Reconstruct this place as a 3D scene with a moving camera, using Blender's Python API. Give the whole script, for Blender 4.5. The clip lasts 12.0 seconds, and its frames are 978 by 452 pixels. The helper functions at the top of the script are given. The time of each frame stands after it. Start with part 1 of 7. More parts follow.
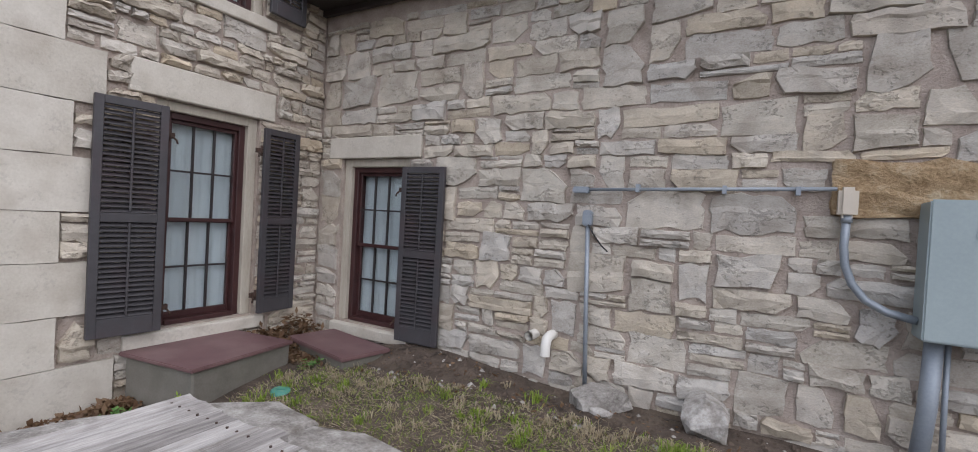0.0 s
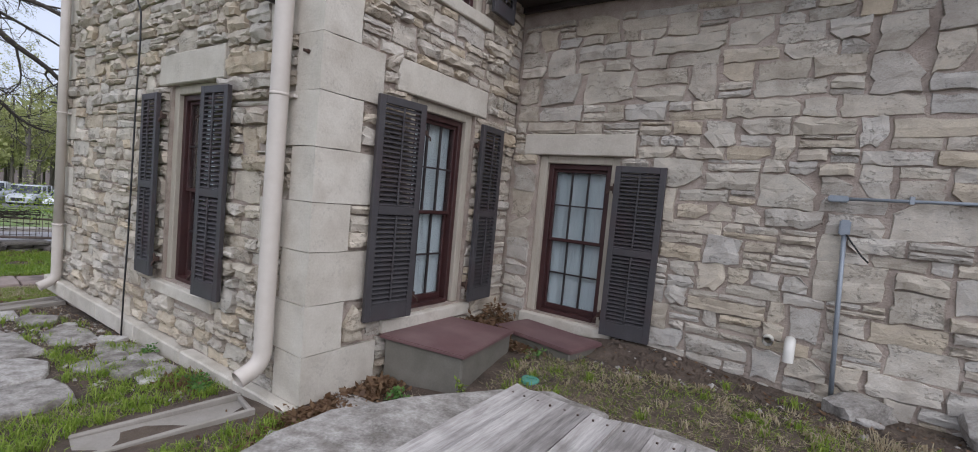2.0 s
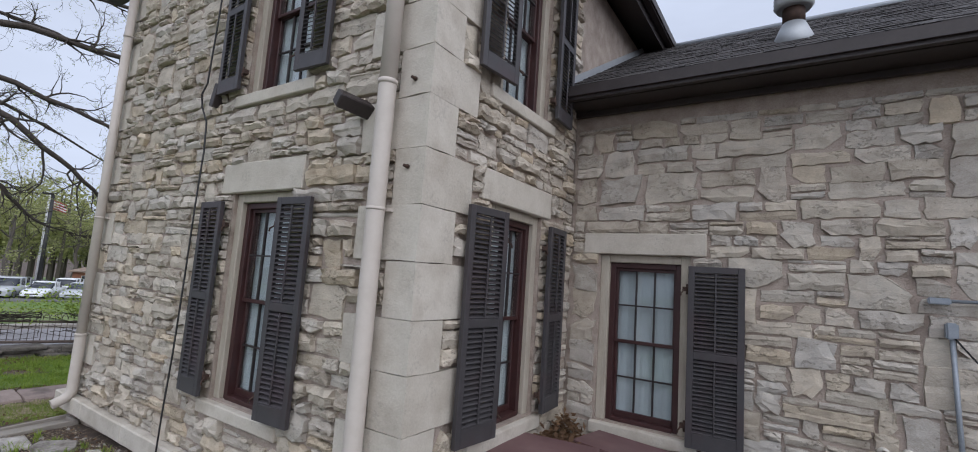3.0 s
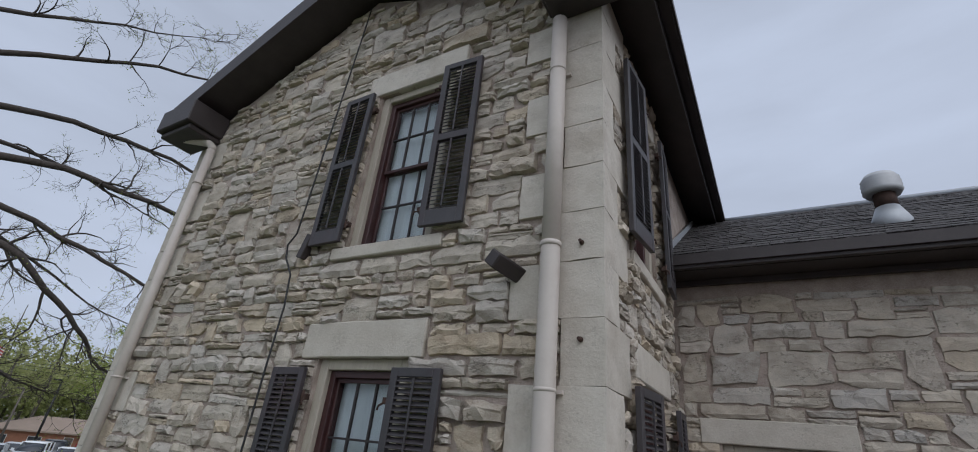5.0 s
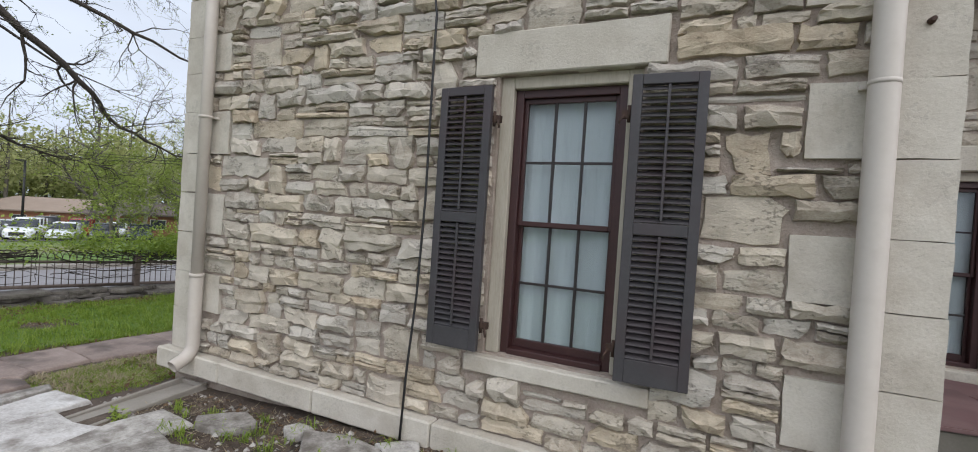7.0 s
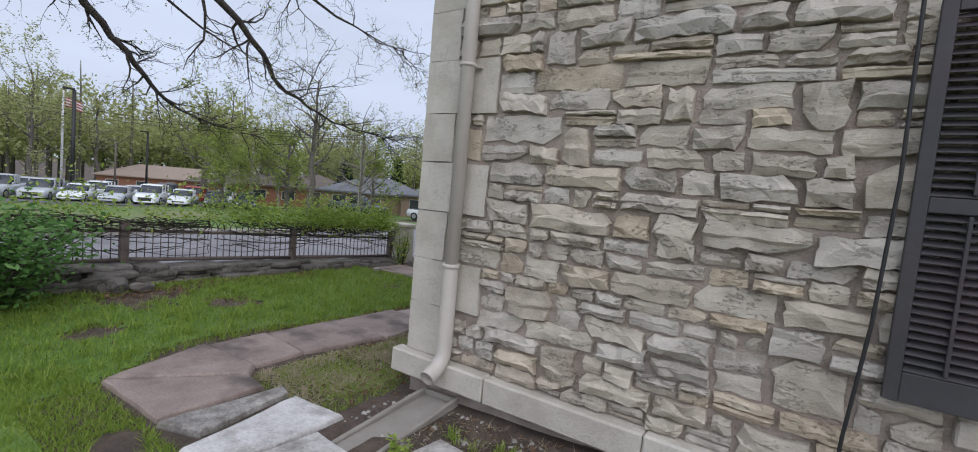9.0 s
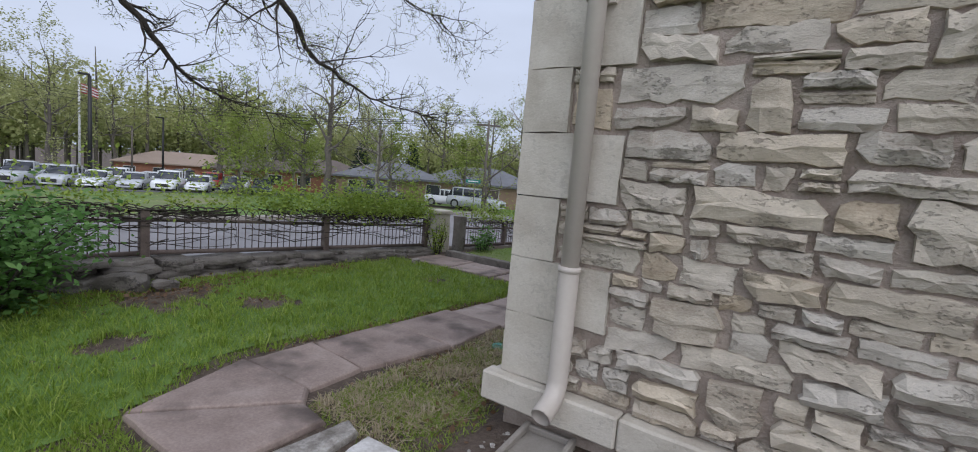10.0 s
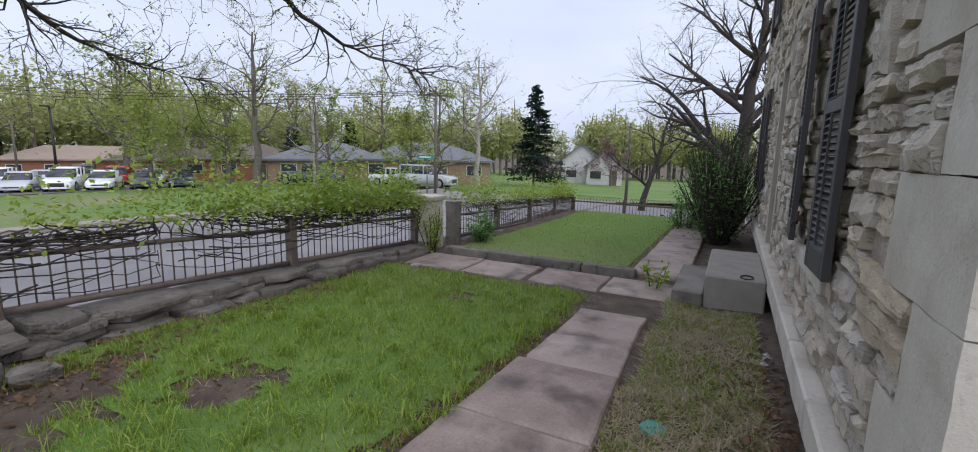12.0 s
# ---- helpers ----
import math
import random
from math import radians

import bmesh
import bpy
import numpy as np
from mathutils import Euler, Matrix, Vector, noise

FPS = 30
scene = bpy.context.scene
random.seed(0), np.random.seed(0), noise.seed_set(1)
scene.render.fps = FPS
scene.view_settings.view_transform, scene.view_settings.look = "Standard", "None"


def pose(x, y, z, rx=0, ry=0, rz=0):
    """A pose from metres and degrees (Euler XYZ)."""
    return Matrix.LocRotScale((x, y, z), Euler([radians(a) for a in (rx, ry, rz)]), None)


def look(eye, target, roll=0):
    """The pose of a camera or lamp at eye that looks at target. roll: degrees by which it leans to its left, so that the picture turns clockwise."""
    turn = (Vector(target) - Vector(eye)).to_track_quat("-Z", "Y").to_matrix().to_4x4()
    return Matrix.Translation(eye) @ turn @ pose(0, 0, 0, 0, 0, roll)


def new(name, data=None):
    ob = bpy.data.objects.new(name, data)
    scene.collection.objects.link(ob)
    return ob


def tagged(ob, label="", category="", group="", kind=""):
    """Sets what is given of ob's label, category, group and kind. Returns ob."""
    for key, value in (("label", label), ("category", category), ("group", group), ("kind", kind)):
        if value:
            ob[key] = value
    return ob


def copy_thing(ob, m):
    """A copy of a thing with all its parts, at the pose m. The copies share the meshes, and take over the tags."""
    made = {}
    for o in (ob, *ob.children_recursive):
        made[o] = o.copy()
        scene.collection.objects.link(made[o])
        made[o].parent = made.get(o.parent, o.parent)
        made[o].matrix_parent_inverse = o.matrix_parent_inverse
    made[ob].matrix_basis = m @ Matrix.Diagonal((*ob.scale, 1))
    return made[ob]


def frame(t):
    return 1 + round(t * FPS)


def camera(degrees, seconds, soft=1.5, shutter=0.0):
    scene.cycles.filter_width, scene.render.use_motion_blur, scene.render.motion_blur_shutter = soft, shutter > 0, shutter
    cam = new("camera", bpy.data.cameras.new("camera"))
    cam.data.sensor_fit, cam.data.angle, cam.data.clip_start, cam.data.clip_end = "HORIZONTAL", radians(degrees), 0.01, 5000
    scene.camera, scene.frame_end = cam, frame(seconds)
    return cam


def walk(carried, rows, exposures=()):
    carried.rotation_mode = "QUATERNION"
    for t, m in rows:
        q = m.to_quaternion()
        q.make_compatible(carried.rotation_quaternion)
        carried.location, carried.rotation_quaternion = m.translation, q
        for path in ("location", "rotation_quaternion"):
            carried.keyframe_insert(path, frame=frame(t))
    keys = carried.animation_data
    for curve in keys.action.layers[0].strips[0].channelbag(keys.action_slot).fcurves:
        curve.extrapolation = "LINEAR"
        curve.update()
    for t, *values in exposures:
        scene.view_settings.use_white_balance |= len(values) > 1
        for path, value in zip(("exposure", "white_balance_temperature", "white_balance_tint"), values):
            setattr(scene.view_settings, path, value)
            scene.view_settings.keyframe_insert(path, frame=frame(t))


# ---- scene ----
cam = camera(91.8, 12.0, soft=1.0)
METRES, EYE, TILT, LEAN, TURN = 10.4, 1.85, 0.0, 0.0, 29.7
ROWS = [
    (0.0, 0.0, 0.0, 0.0, 0.06, -1.02, -3.19),
    (0.5, -0.0315, 0.0003, 0.0004, 1.37, -2.21, -5.83),
    (1.0, -0.0692, -0.0116, 0.0026, 1.75, -3.52, -6.1),
    (1.5, -0.1064, -0.0125, 0.0024, 3.94, -3.56, -5.12),
    (2.0, -0.1446, -0.0154, 0.0016, 4.92, -3.39, -5.21),
    (2.5, -0.179, -0.0125, 0.0058, 3.99, -2.51, -4.36),
    (3.0, -0.2176, -0.0097, 0.0166, 3.26, 6.32, -3.98),
    (3.5, -0.2501, -0.0093, 0.0239, 2.48, 14.45, -5.35),
    (5.5, -0.3633, 0.0364, 0.0148, -2.78, 18.75, -5.59),
    (6.0, -0.3999, 0.0468, -0.0001, -4.71, 1.23, -6.23),
    (6.5, -0.4414, 0.0635, -0.0081, -5.03, -0.43, -4.26),
    (8.5, -0.602, 0.1575, -0.0226, -0.64, -3.81, -4.88),
    (9.0, -0.6433, 0.1841, -0.0231, 3.68, -4.31, -5.19),
    (9.5, -0.6739, 0.2135, -0.0262, 4.06, -4.27, -5.63),
    (10.0, -0.7059, 0.2543, -0.0309, 5.08, -6.27, -4.88),
    (10.5, -0.7374, 0.2953, -0.0331, 5.66, -7.71, -4.81),
    (11.0, -0.7657, 0.3387, -0.0353, 5.39, -8.3, -5.92),
    (11.5, -0.7942, 0.3814, -0.0365, 1.65, -9.47, -4.52),
    (12.0, -0.8152, 0.4244, -0.0372, -2.58, -9.09, -1.36),
]
BASE = pose(0, 0, EYE, TILT, LEAN, TURN)
steps = [(t, BASE @ pose(METRES * x, METRES * y, METRES * z, 90 + pitch, roll, yaw)) for t, x, y, z, yaw, pitch, roll in ROWS]
steps += [(3.7, look((-2.315, -1.422, 2.113), (-3.379, 0.152, 2.739), 5.1)), (5.3, look((-3.322, -1.536, 2.075), (-4.252, 0.015, 2.928), 6.8))]
steps.sort(key=lambda row: row[0])
walk(cam, steps, [(0.0, 0.28, 6300, 14), (1.5, 0.14, 6200, 14), (2.5, 0.0, 6200, 14), (3.5, -0.14, 6150, 12), (5.3, -0.48, 6150, 11), (6.0, 0.05, 6500, 10), (6.7, 0.15, 6500, 10), (8.5, -0.03, 6200, 12), (9.5, -0.12, 6150, 13), (11.0, -0.20, 6150, 14), (12.0, 0.12, 6250, 15)])

# ---- world, sun, exposure ----
SUN_ELEVATION, SUN_AZIMUTH = radians(50), radians(122)
world = bpy.data.worlds.new("overcast_sky")
scene.world = world
world.use_nodes = True
wn, wl = world.node_tree.nodes, world.node_tree.links
wn.clear()
sky = wn.new("ShaderNodeTexSky")
sky.sky_type = "NISHITA"
sky.sun_disc = False
sky.sun_elevation, sky.sun_rotation = SUN_ELEVATION, SUN_AZIMUTH
sky.air_density, sky.dust_density, sky.ozone_density = 1.0, 5.0, 1.0
grey = wn.new("ShaderNodeHueSaturation")
grey.inputs["Saturation"].default_value = 0.35
cloud_map = wn.new("ShaderNodeTexCoord")
cloud_size = wn.new("ShaderNodeMapping")
cloud_size.inputs["Scale"].default_value = (1.0, 1.0, 3.5)
clouds = wn.new("ShaderNodeTexNoise")
clouds.inputs["Scale"].default_value = 2.2
clouds.inputs["Detail"].default_value = 5.0
cloud_ramp = wn.new("ShaderNodeMapRange")
cloud_ramp.inputs["From Min"].default_value, cloud_ramp.inputs["From Max"].default_value = 0.3, 0.75
cloud_ramp.inputs["To Min"].default_value, cloud_ramp.inputs["To Max"].default_value = 0.62, 0.96
veil = wn.new("ShaderNodeMix")
veil.data_type = "RGBA"
veil.inputs["B"].default_value = (5.15, 5.7, 6.75, 1)
back = wn.new("ShaderNodeBackground")
back.inputs["Strength"].default_value = 0.15
out = wn.new("ShaderNodeOutputWorld")
wl.new(sky.outputs["Color"], grey.inputs["Color"])
wl.new(grey.outputs["Color"], veil.inputs["A"])
wl.new(cloud_map.outputs["Generated"], cloud_size.inputs["Vector"])
wl.new(cloud_size.outputs["Vector"], clouds.inputs["Vector"])
wl.new(clouds.outputs["Fac"], cloud_ramp.inputs["Value"])
wl.new(cloud_ramp.outputs["Result"], veil.inputs["Factor"])
wl.new(veil.outputs["Result"], back.inputs["Color"])
wl.new(back.outputs["Background"], out.inputs["Surface"])

sun_data = bpy.data.lights.new("sun", "SUN")
sun_data.energy, sun_data.angle, sun_data.color = 1.7, radians(100), (1.0, 0.985, 0.965)
sun = new("sun", sun_data)
sun.matrix_world = look((0, 0, 0), (-math.sin(SUN_AZIMUTH) * math.cos(SUN_ELEVATION), -math.cos(SUN_AZIMUTH) * math.cos(SUN_ELEVATION), -math.sin(SUN_ELEVATION)))

# ---- materials ----
def surface(name, colours, scale=8.0, fine=60.0, rough=(0.7, 0.95), bump=0.3, metal=0.0, stretch=(1, 1, 1), spread=0.0, distance=0.01, stain=None, stain_scale=1.5, stain_amount=0.5, detail=6.0, coat=0.0, span=0.46, chips=0.0, tints=None):
    """Two scales of noise over a colour ramp, relief and uneven gloss. spread: how far pieces differ from one another."""
    m = bpy.data.materials.new(name)
    m.use_nodes = True
    n, l = m.node_tree.nodes, m.node_tree.links
    p = n["Principled BSDF"]
    where = n.new("ShaderNodeTexCoord")
    size = n.new("ShaderNodeMapping")
    size.inputs["Scale"].default_value = stretch
    l.new(where.outputs["Object"], size.inputs["Vector"])
    coords = size.outputs["Vector"]
    piece = None
    if spread:
        info, geo = n.new("ShaderNodeObjectInfo"), n.new("ShaderNodeNewGeometry")
        add, frac, shift = n.new("ShaderNodeMath"), n.new("ShaderNodeMath"), n.new("ShaderNodeVectorMath")
        frac.operation, shift.operation = "FRACT", "MULTIPLY_ADD"
        l.new(info.outputs["Random"], add.inputs[0])
        l.new(geo.outputs["Random Per Island"], add.inputs[1])
        l.new(add.outputs[0], frac.inputs[0])
        piece = frac.outputs[0]
        l.new(geo.outputs["Position"], size.inputs["Vector"])
        l.new(piece, shift.inputs[0])
        shift.inputs[1].default_value = (37.0, 53.0, 71.0)
        l.new(coords, shift.inputs[2])
        coords = shift.outputs[0]
    big, small = n.new("ShaderNodeTexNoise"), n.new("ShaderNodeTexNoise")
    for node, s in ((big, scale), (small, fine)):
        node.inputs["Scale"].default_value, node.inputs["Detail"].default_value = s, detail
        node.inputs["Roughness"].default_value = 0.62
        l.new(coords, node.inputs["Vector"])
    mix = n.new("ShaderNodeMix")
    mix.data_type = "FLOAT"
    mix.inputs["Factor"].default_value = 0.38
    l.new(big.outputs["Fac"], mix.inputs["A"])
    l.new(small.outputs["Fac"], mix.inputs["B"])
    value = mix.outputs["Result"]
    if piece is not None:
        blend = n.new("ShaderNodeMix")
        blend.data_type = "FLOAT"
        blend.inputs["Factor"].default_value = spread
        wide = n.new("ShaderNodeMapRange")
        wide.inputs["To Min"].default_value, wide.inputs["To Max"].default_value = 0.25, 0.75
        l.new(piece, wide.inputs["Value"])
        l.new(value, blend.inputs["A"])
        l.new(wide.outputs["Result"], blend.inputs["B"])
        value = blend.outputs["Result"]
    ramp = n.new("ShaderNodeValToRGB")
    steps_in = len(colours)
    while len(ramp.color_ramp.elements) < steps_in:
        ramp.color_ramp.elements.new(0.5)
    for i, c in enumerate(colours):
        ramp.color_ramp.elements[i].position = 0.5 - span / 2 + span * i / max(1, steps_in - 1)
        ramp.color_ramp.elements[i].color = (*c, 1)
    l.new(value, ramp.inputs["Fac"])
    colour = ramp.outputs["Color"]
    if tints:
        pick, cast = n.new("ShaderNodeValToRGB"), n.new("ShaderNodeMix")
        again, part_of = n.new("ShaderNodeMath"), n.new("ShaderNodeMath")
        again.operation, part_of.operation = "MULTIPLY", "FRACT"
        again.inputs[1].default_value = 7.31
        l.new(piece, again.inputs[0])
        l.new(again.outputs[0], part_of.inputs[0])
        while len(pick.color_ramp.elements) < len(tints):
            pick.color_ramp.elements.new(0.5)
        for i, c in enumerate(tints):
            pick.color_ramp.elements[i].position = i / (len(tints) - 1)
            pick.color_ramp.elements[i].color = (*c, 1)
        cast.data_type, cast.blend_type = "RGBA", "MULTIPLY"
        cast.inputs["Factor"].default_value = 1.0
        l.new(part_of.outputs[0], pick.inputs["Fac"])
        l.new(colour, cast.inputs["A"])
        l.new(pick.outputs["Color"], cast.inputs["B"])
        colour = cast.outputs["Result"]
    if chips:
        pits, patch, spots, pit_tone = n.new("ShaderNodeTexNoise"), n.new("ShaderNodeTexNoise"), n.new("ShaderNodeMapRange"), n.new("ShaderNodeMix")
        pits.inputs["Scale"].default_value, pits.inputs["Detail"].default_value, pits.inputs["Roughness"].default_value = 38.0, 4.0, 0.6
        patch.inputs["Scale"].default_value, patch.inputs["Detail"].default_value = 5.0, 2.0
        for node in (pits, patch):
            l.new(coords, node.inputs["Vector"])
        open_, hole = n.new("ShaderNodeMath"), n.new("ShaderNodeMath")
        open_.operation, hole.operation = "MULTIPLY_ADD", "ADD"
        open_.inputs[1].default_value, open_.inputs[2].default_value = 0.85, -0.39
        l.new(patch.outputs["Fac"], open_.inputs[0])
        l.new(pits.outputs["Fac"], hole.inputs[0])
        l.new(open_.outputs[0], hole.inputs[1])
        spots.inputs["From Min"].default_value, spots.inputs["From Max"].default_value = 0.34, 0.42
        spots.inputs["To Min"].default_value, spots.inputs["To Max"].default_value = 0.62, 1.0
        l.new(hole.outputs[0], spots.inputs["Value"])
        # colour multiplied darker inside the pits, which the relief also sinks
        pit_tone.data_type, pit_tone.blend_type = "RGBA", "MULTIPLY"
        pit_tone.inputs["Factor"].default_value = min(1.0, chips / 8.0)
        l.new(colour, pit_tone.inputs["A"])
        l.new(spots.outputs["Result"], pit_tone.inputs["B"])
        colour = pit_tone.outputs["Result"]
        pitted = spots.outputs["Result"]
    if stain:
        spots, cut, lay = n.new("ShaderNodeTexNoise"), n.new("ShaderNodeMapRange"), n.new("ShaderNodeMix")
        spots.inputs["Scale"].default_value, spots.inputs["Detail"].default_value = stain_scale, 8.0
        geo2 = n.new("ShaderNodeNewGeometry")
        l.new(geo2.outputs["Position"], spots.inputs["Vector"])
        cut.inputs["From Min"].default_value, cut.inputs["From Max"].default_value = 0.5, 0.72
        cut.inputs["To Max"].default_value = stain_amount
        lay.data_type = "RGBA"
        lay.inputs["B"].default_value = (*stain, 1)
        l.new(spots.outputs["Fac"], cut.inputs["Value"])
        l.new(cut.outputs["Result"], lay.inputs["Factor"])
        l.new(colour, lay.inputs["A"])
        colour = lay.outputs["Result"]
    l.new(colour, p.inputs["Base Color"])
    gloss = n.new("ShaderNodeMapRange")
    gloss.inputs["To Min"].default_value, gloss.inputs["To Max"].default_value = rough
    l.new(small.outputs["Fac"], gloss.inputs["Value"])
    l.new(gloss.outputs["Result"], p.inputs["Roughness"])
    p.inputs["Metallic"].default_value = metal
    p.inputs["Coat Weight"].default_value = coat
    if bump:
        relief = n.new("ShaderNodeBump")
        relief.inputs["Strength"].default_value, relief.inputs["Distance"].default_value = bump, distance
        height = mix.outputs["Result"]
        if chips:
            facet, more = n.new("ShaderNodeTexVoronoi"), n.new("ShaderNodeMath")
            facet.inputs["Scale"].default_value = chips
            facet.inputs["Randomness"].default_value = 1.0
            warp = n.new("ShaderNodeVectorMath")
            warp.operation = "MULTIPLY_ADD"
            warp.inputs[1].default_value = (0.12, 0.12, 0.12)
            l.new(big.outputs["Color"], warp.inputs[0])
            l.new(coords, warp.inputs[2])
            l.new(warp.outputs[0], facet.inputs["Vector"])
            more.operation = "MULTIPLY_ADD"
            more.inputs[1].default_value = 0.55
            l.new(facet.outputs["Distance"], more.inputs[0])
            l.new(height, more.inputs[2])
            sink = n.new("ShaderNodeMath")
            sink.operation = "MULTIPLY_ADD"
            sink.inputs[1].default_value = min(0.8, chips / 10.0)
            l.new(pitted, sink.inputs[0])
            l.new(more.outputs[0], sink.inputs[2])
            height = sink.outputs[0]
        l.new(height, relief.inputs["Height"])
        l.new(relief.outputs["Normal"], p.inputs["Normal"])
    return m


TINTS = [(1.0, 0.97, 0.92), (0.93, 0.94, 0.97), (1.0, 0.95, 0.88), (0.90, 0.89, 0.87), (1.0, 0.91, 0.78), (0.99, 0.97, 0.95), (0.91, 0.92, 0.95), (0.96, 0.92, 0.88)]
LIMESTONE = surface("rough_limestone", [(0.277, 0.235, 0.189), (0.406, 0.36, 0.3), (0.508, 0.466, 0.401), (0.59, 0.54, 0.462), (0.683, 0.646, 0.581)], 6, 75, (0.8, 1.0), 1.0, stretch=(1, 1, 1.9), spread=0.26, distance=0.014, stain=(0.27, 0.235, 0.19), stain_scale=6.0, stain_amount=0.45, detail=8, span=0.34, chips=7, tints=TINTS)
RUBBLE = surface("weathered_limestone", [(0.256, 0.225, 0.186), (0.393, 0.362, 0.314), (0.473, 0.442, 0.393), (0.548, 0.505, 0.436), (0.638, 0.606, 0.553)], 6, 80, (0.8, 1.0), 1.0, stretch=(1, 1, 1.4), spread=0.26, distance=0.012, stain=(0.26, 0.22, 0.175), stain_scale=6.0, stain_amount=0.5, detail=8, span=0.34, chips=6, tints=TINTS)
ASHLAR = surface("dressed_limestone", [(0.414, 0.373, 0.31), (0.526, 0.486, 0.419), (0.621, 0.581, 0.513)], 3.5, 70, (0.8, 0.95), 0.9, spread=0.22, distance=0.010, stain=(0.36, 0.31, 0.25), stain_scale=4.5, stain_amount=0.55, detail=9, span=0.36, chips=2.2)
MORTAR = surface("lime_mortar", [(0.265, 0.213, 0.178), (0.38, 0.316, 0.27), (0.483, 0.414, 0.357)], 7, 70, (0.9, 1.0), 1.0, distance=0.03, stain=(0.17, 0.13, 0.105), stain_scale=3.0, span=0.36)
OCHRE = surface("ochre_sandstone", [(0.20, 0.125, 0.06), (0.36, 0.25, 0.14), (0.50, 0.40, 0.27)], 9, 50, (0.85, 1.0), 1.0, distance=0.05, detail=10, span=0.34)
SHUTTER = surface("shutter_paint", [(0.0328, 0.0303, 0.0328), (0.0476, 0.0443, 0.0476), (0.0656, 0.0615, 0.0656)], 6, 70, (0.45, 0.65), 0.15, distance=0.003, stain=(0.060, 0.036, 0.040), stain_scale=3, stain_amount=0.5)
SASH = surface("maroon_paint", [(0.03, 0.0105, 0.0105), (0.0465, 0.0165, 0.0158), (0.0638, 0.0255, 0.0225)], 6, 70, (0.35, 0.6), 0.15, distance=0.003)
MUNTIN = surface("dark_muntin_paint", [(0.02, 0.016, 0.016), (0.035, 0.026, 0.026)], 8, 80, (0.4, 0.6), 0.1, distance=0.002)
JAMB = surface("weathered_jamb_wood", [(0.30, 0.26, 0.21), (0.42, 0.38, 0.31), (0.50, 0.46, 0.39)], 4, 40, (0.7, 0.9), 0.4, stretch=(4, 4, 0.5), distance=0.006)
EAVE = surface("dark_brown_eave_paint", [(0.022, 0.017, 0.016), (0.035, 0.027, 0.026), (0.05, 0.04, 0.038)], 4, 50, (0.4, 0.65), 0.15, distance=0.004)
SHINGLE = surface("dark_shingle", [(0.012, 0.010, 0.010), (0.028, 0.024, 0.024), (0.06, 0.054, 0.052)], 12, 90, (0.7, 0.95), 0.8, spread=0.5, distance=0.01, stain=(0.22, 0.21, 0.205), stain_scale=30, stain_amount=0.4)
SPOUT = surface("tan_downspout_paint", [(0.50, 0.45, 0.40), (0.53, 0.48, 0.43), (0.56, 0.51, 0.46)], 3, 40, (0.4, 0.6), 0.1, distance=0.003, stain=(0.46, 0.41, 0.36), stain_scale=9, stain_amount=0.4)
IRON = surface("rusty_iron", [(0.025, 0.016, 0.013), (0.06, 0.035, 0.026), (0.11, 0.06, 0.042)], 20, 140, (0.6, 0.9), 0.4, metal=0.3, distance=0.003)
RUBBER = surface("black_cable_sheath", [(0.012, 0.012, 0.013), (0.022, 0.022, 0.023)], 12, 90, (0.5, 0.7), 0.1, distance=0.002)
GALVANISED = surface("grey_conduit", [(0.20, 0.23, 0.26), (0.27, 0.30, 0.335), (0.34, 0.37, 0.40)], 7, 70, (0.4, 0.65), 0.1, metal=0.35, distance=0.002)
CABINET = surface("grey_green_enamel", [(0.25, 0.30, 0.31), (0.29, 0.345, 0.35), (0.33, 0.385, 0.39)], 2, 60, (0.35, 0.5), 0.08, distance=0.002)
PVC = surface("white_plastic_pipe", [(0.60, 0.58, 0.53), (0.70, 0.68, 0.63)], 6, 60, (0.4, 0.6), 0.1, distance=0.002)
ALMOND = surface("almond_plastic", [(0.50, 0.44, 0.36), (0.58, 0.52, 0.44)], 6, 60, (0.5, 0.7), 0.1, distance=0.002)
HATCH = surface("faded_maroon_paint", [(0.10, 0.052, 0.052), (0.15, 0.082, 0.082), (0.20, 0.12, 0.118)], 2.2, 45, (0.45, 0.7), 0.25, distance=0.004, stain=(0.23, 0.16, 0.15), stain_scale=3, stain_amount=0.5)
CONCRETE = surface("stained_concrete", [(0.13, 0.118, 0.10), (0.20, 0.182, 0.16), (0.28, 0.258, 0.23)], 3, 60, (0.8, 0.95), 0.5, distance=0.006, stain=(0.075, 0.065, 0.05), stain_scale=3.0, stain_amount=0.7, detail=9, span=0.36)
CELLAR_BLOCK = surface("grey_painted_masonry", [(0.12, 0.112, 0.092), (0.16, 0.148, 0.124), (0.208, 0.192, 0.164)], 5, 70, (0.8, 0.95), 0.5, distance=0.006, stain=(0.10, 0.10, 0.07), stain_scale=3)
PALE_CONCRETE = surface("pale_cast_concrete", [(0.20, 0.18, 0.155), (0.28, 0.255, 0.225), (0.35, 0.325, 0.29)], 6, 110, (0.8, 0.95), 0.4, distance=0.004, stain=(0.26, 0.24, 0.20), stain_scale=4)
LICHEN_STONE = surface("lichen_bleached_flagstone", [(0.26, 0.24, 0.22), (0.52, 0.50, 0.48), (0.72, 0.71, 0.70)], 4, 50, (0.8, 0.95), 0.8, distance=0.012, stain=(0.14, 0.115, 0.09), stain_scale=5.0, stain_amount=0.75, detail=9, span=0.34)
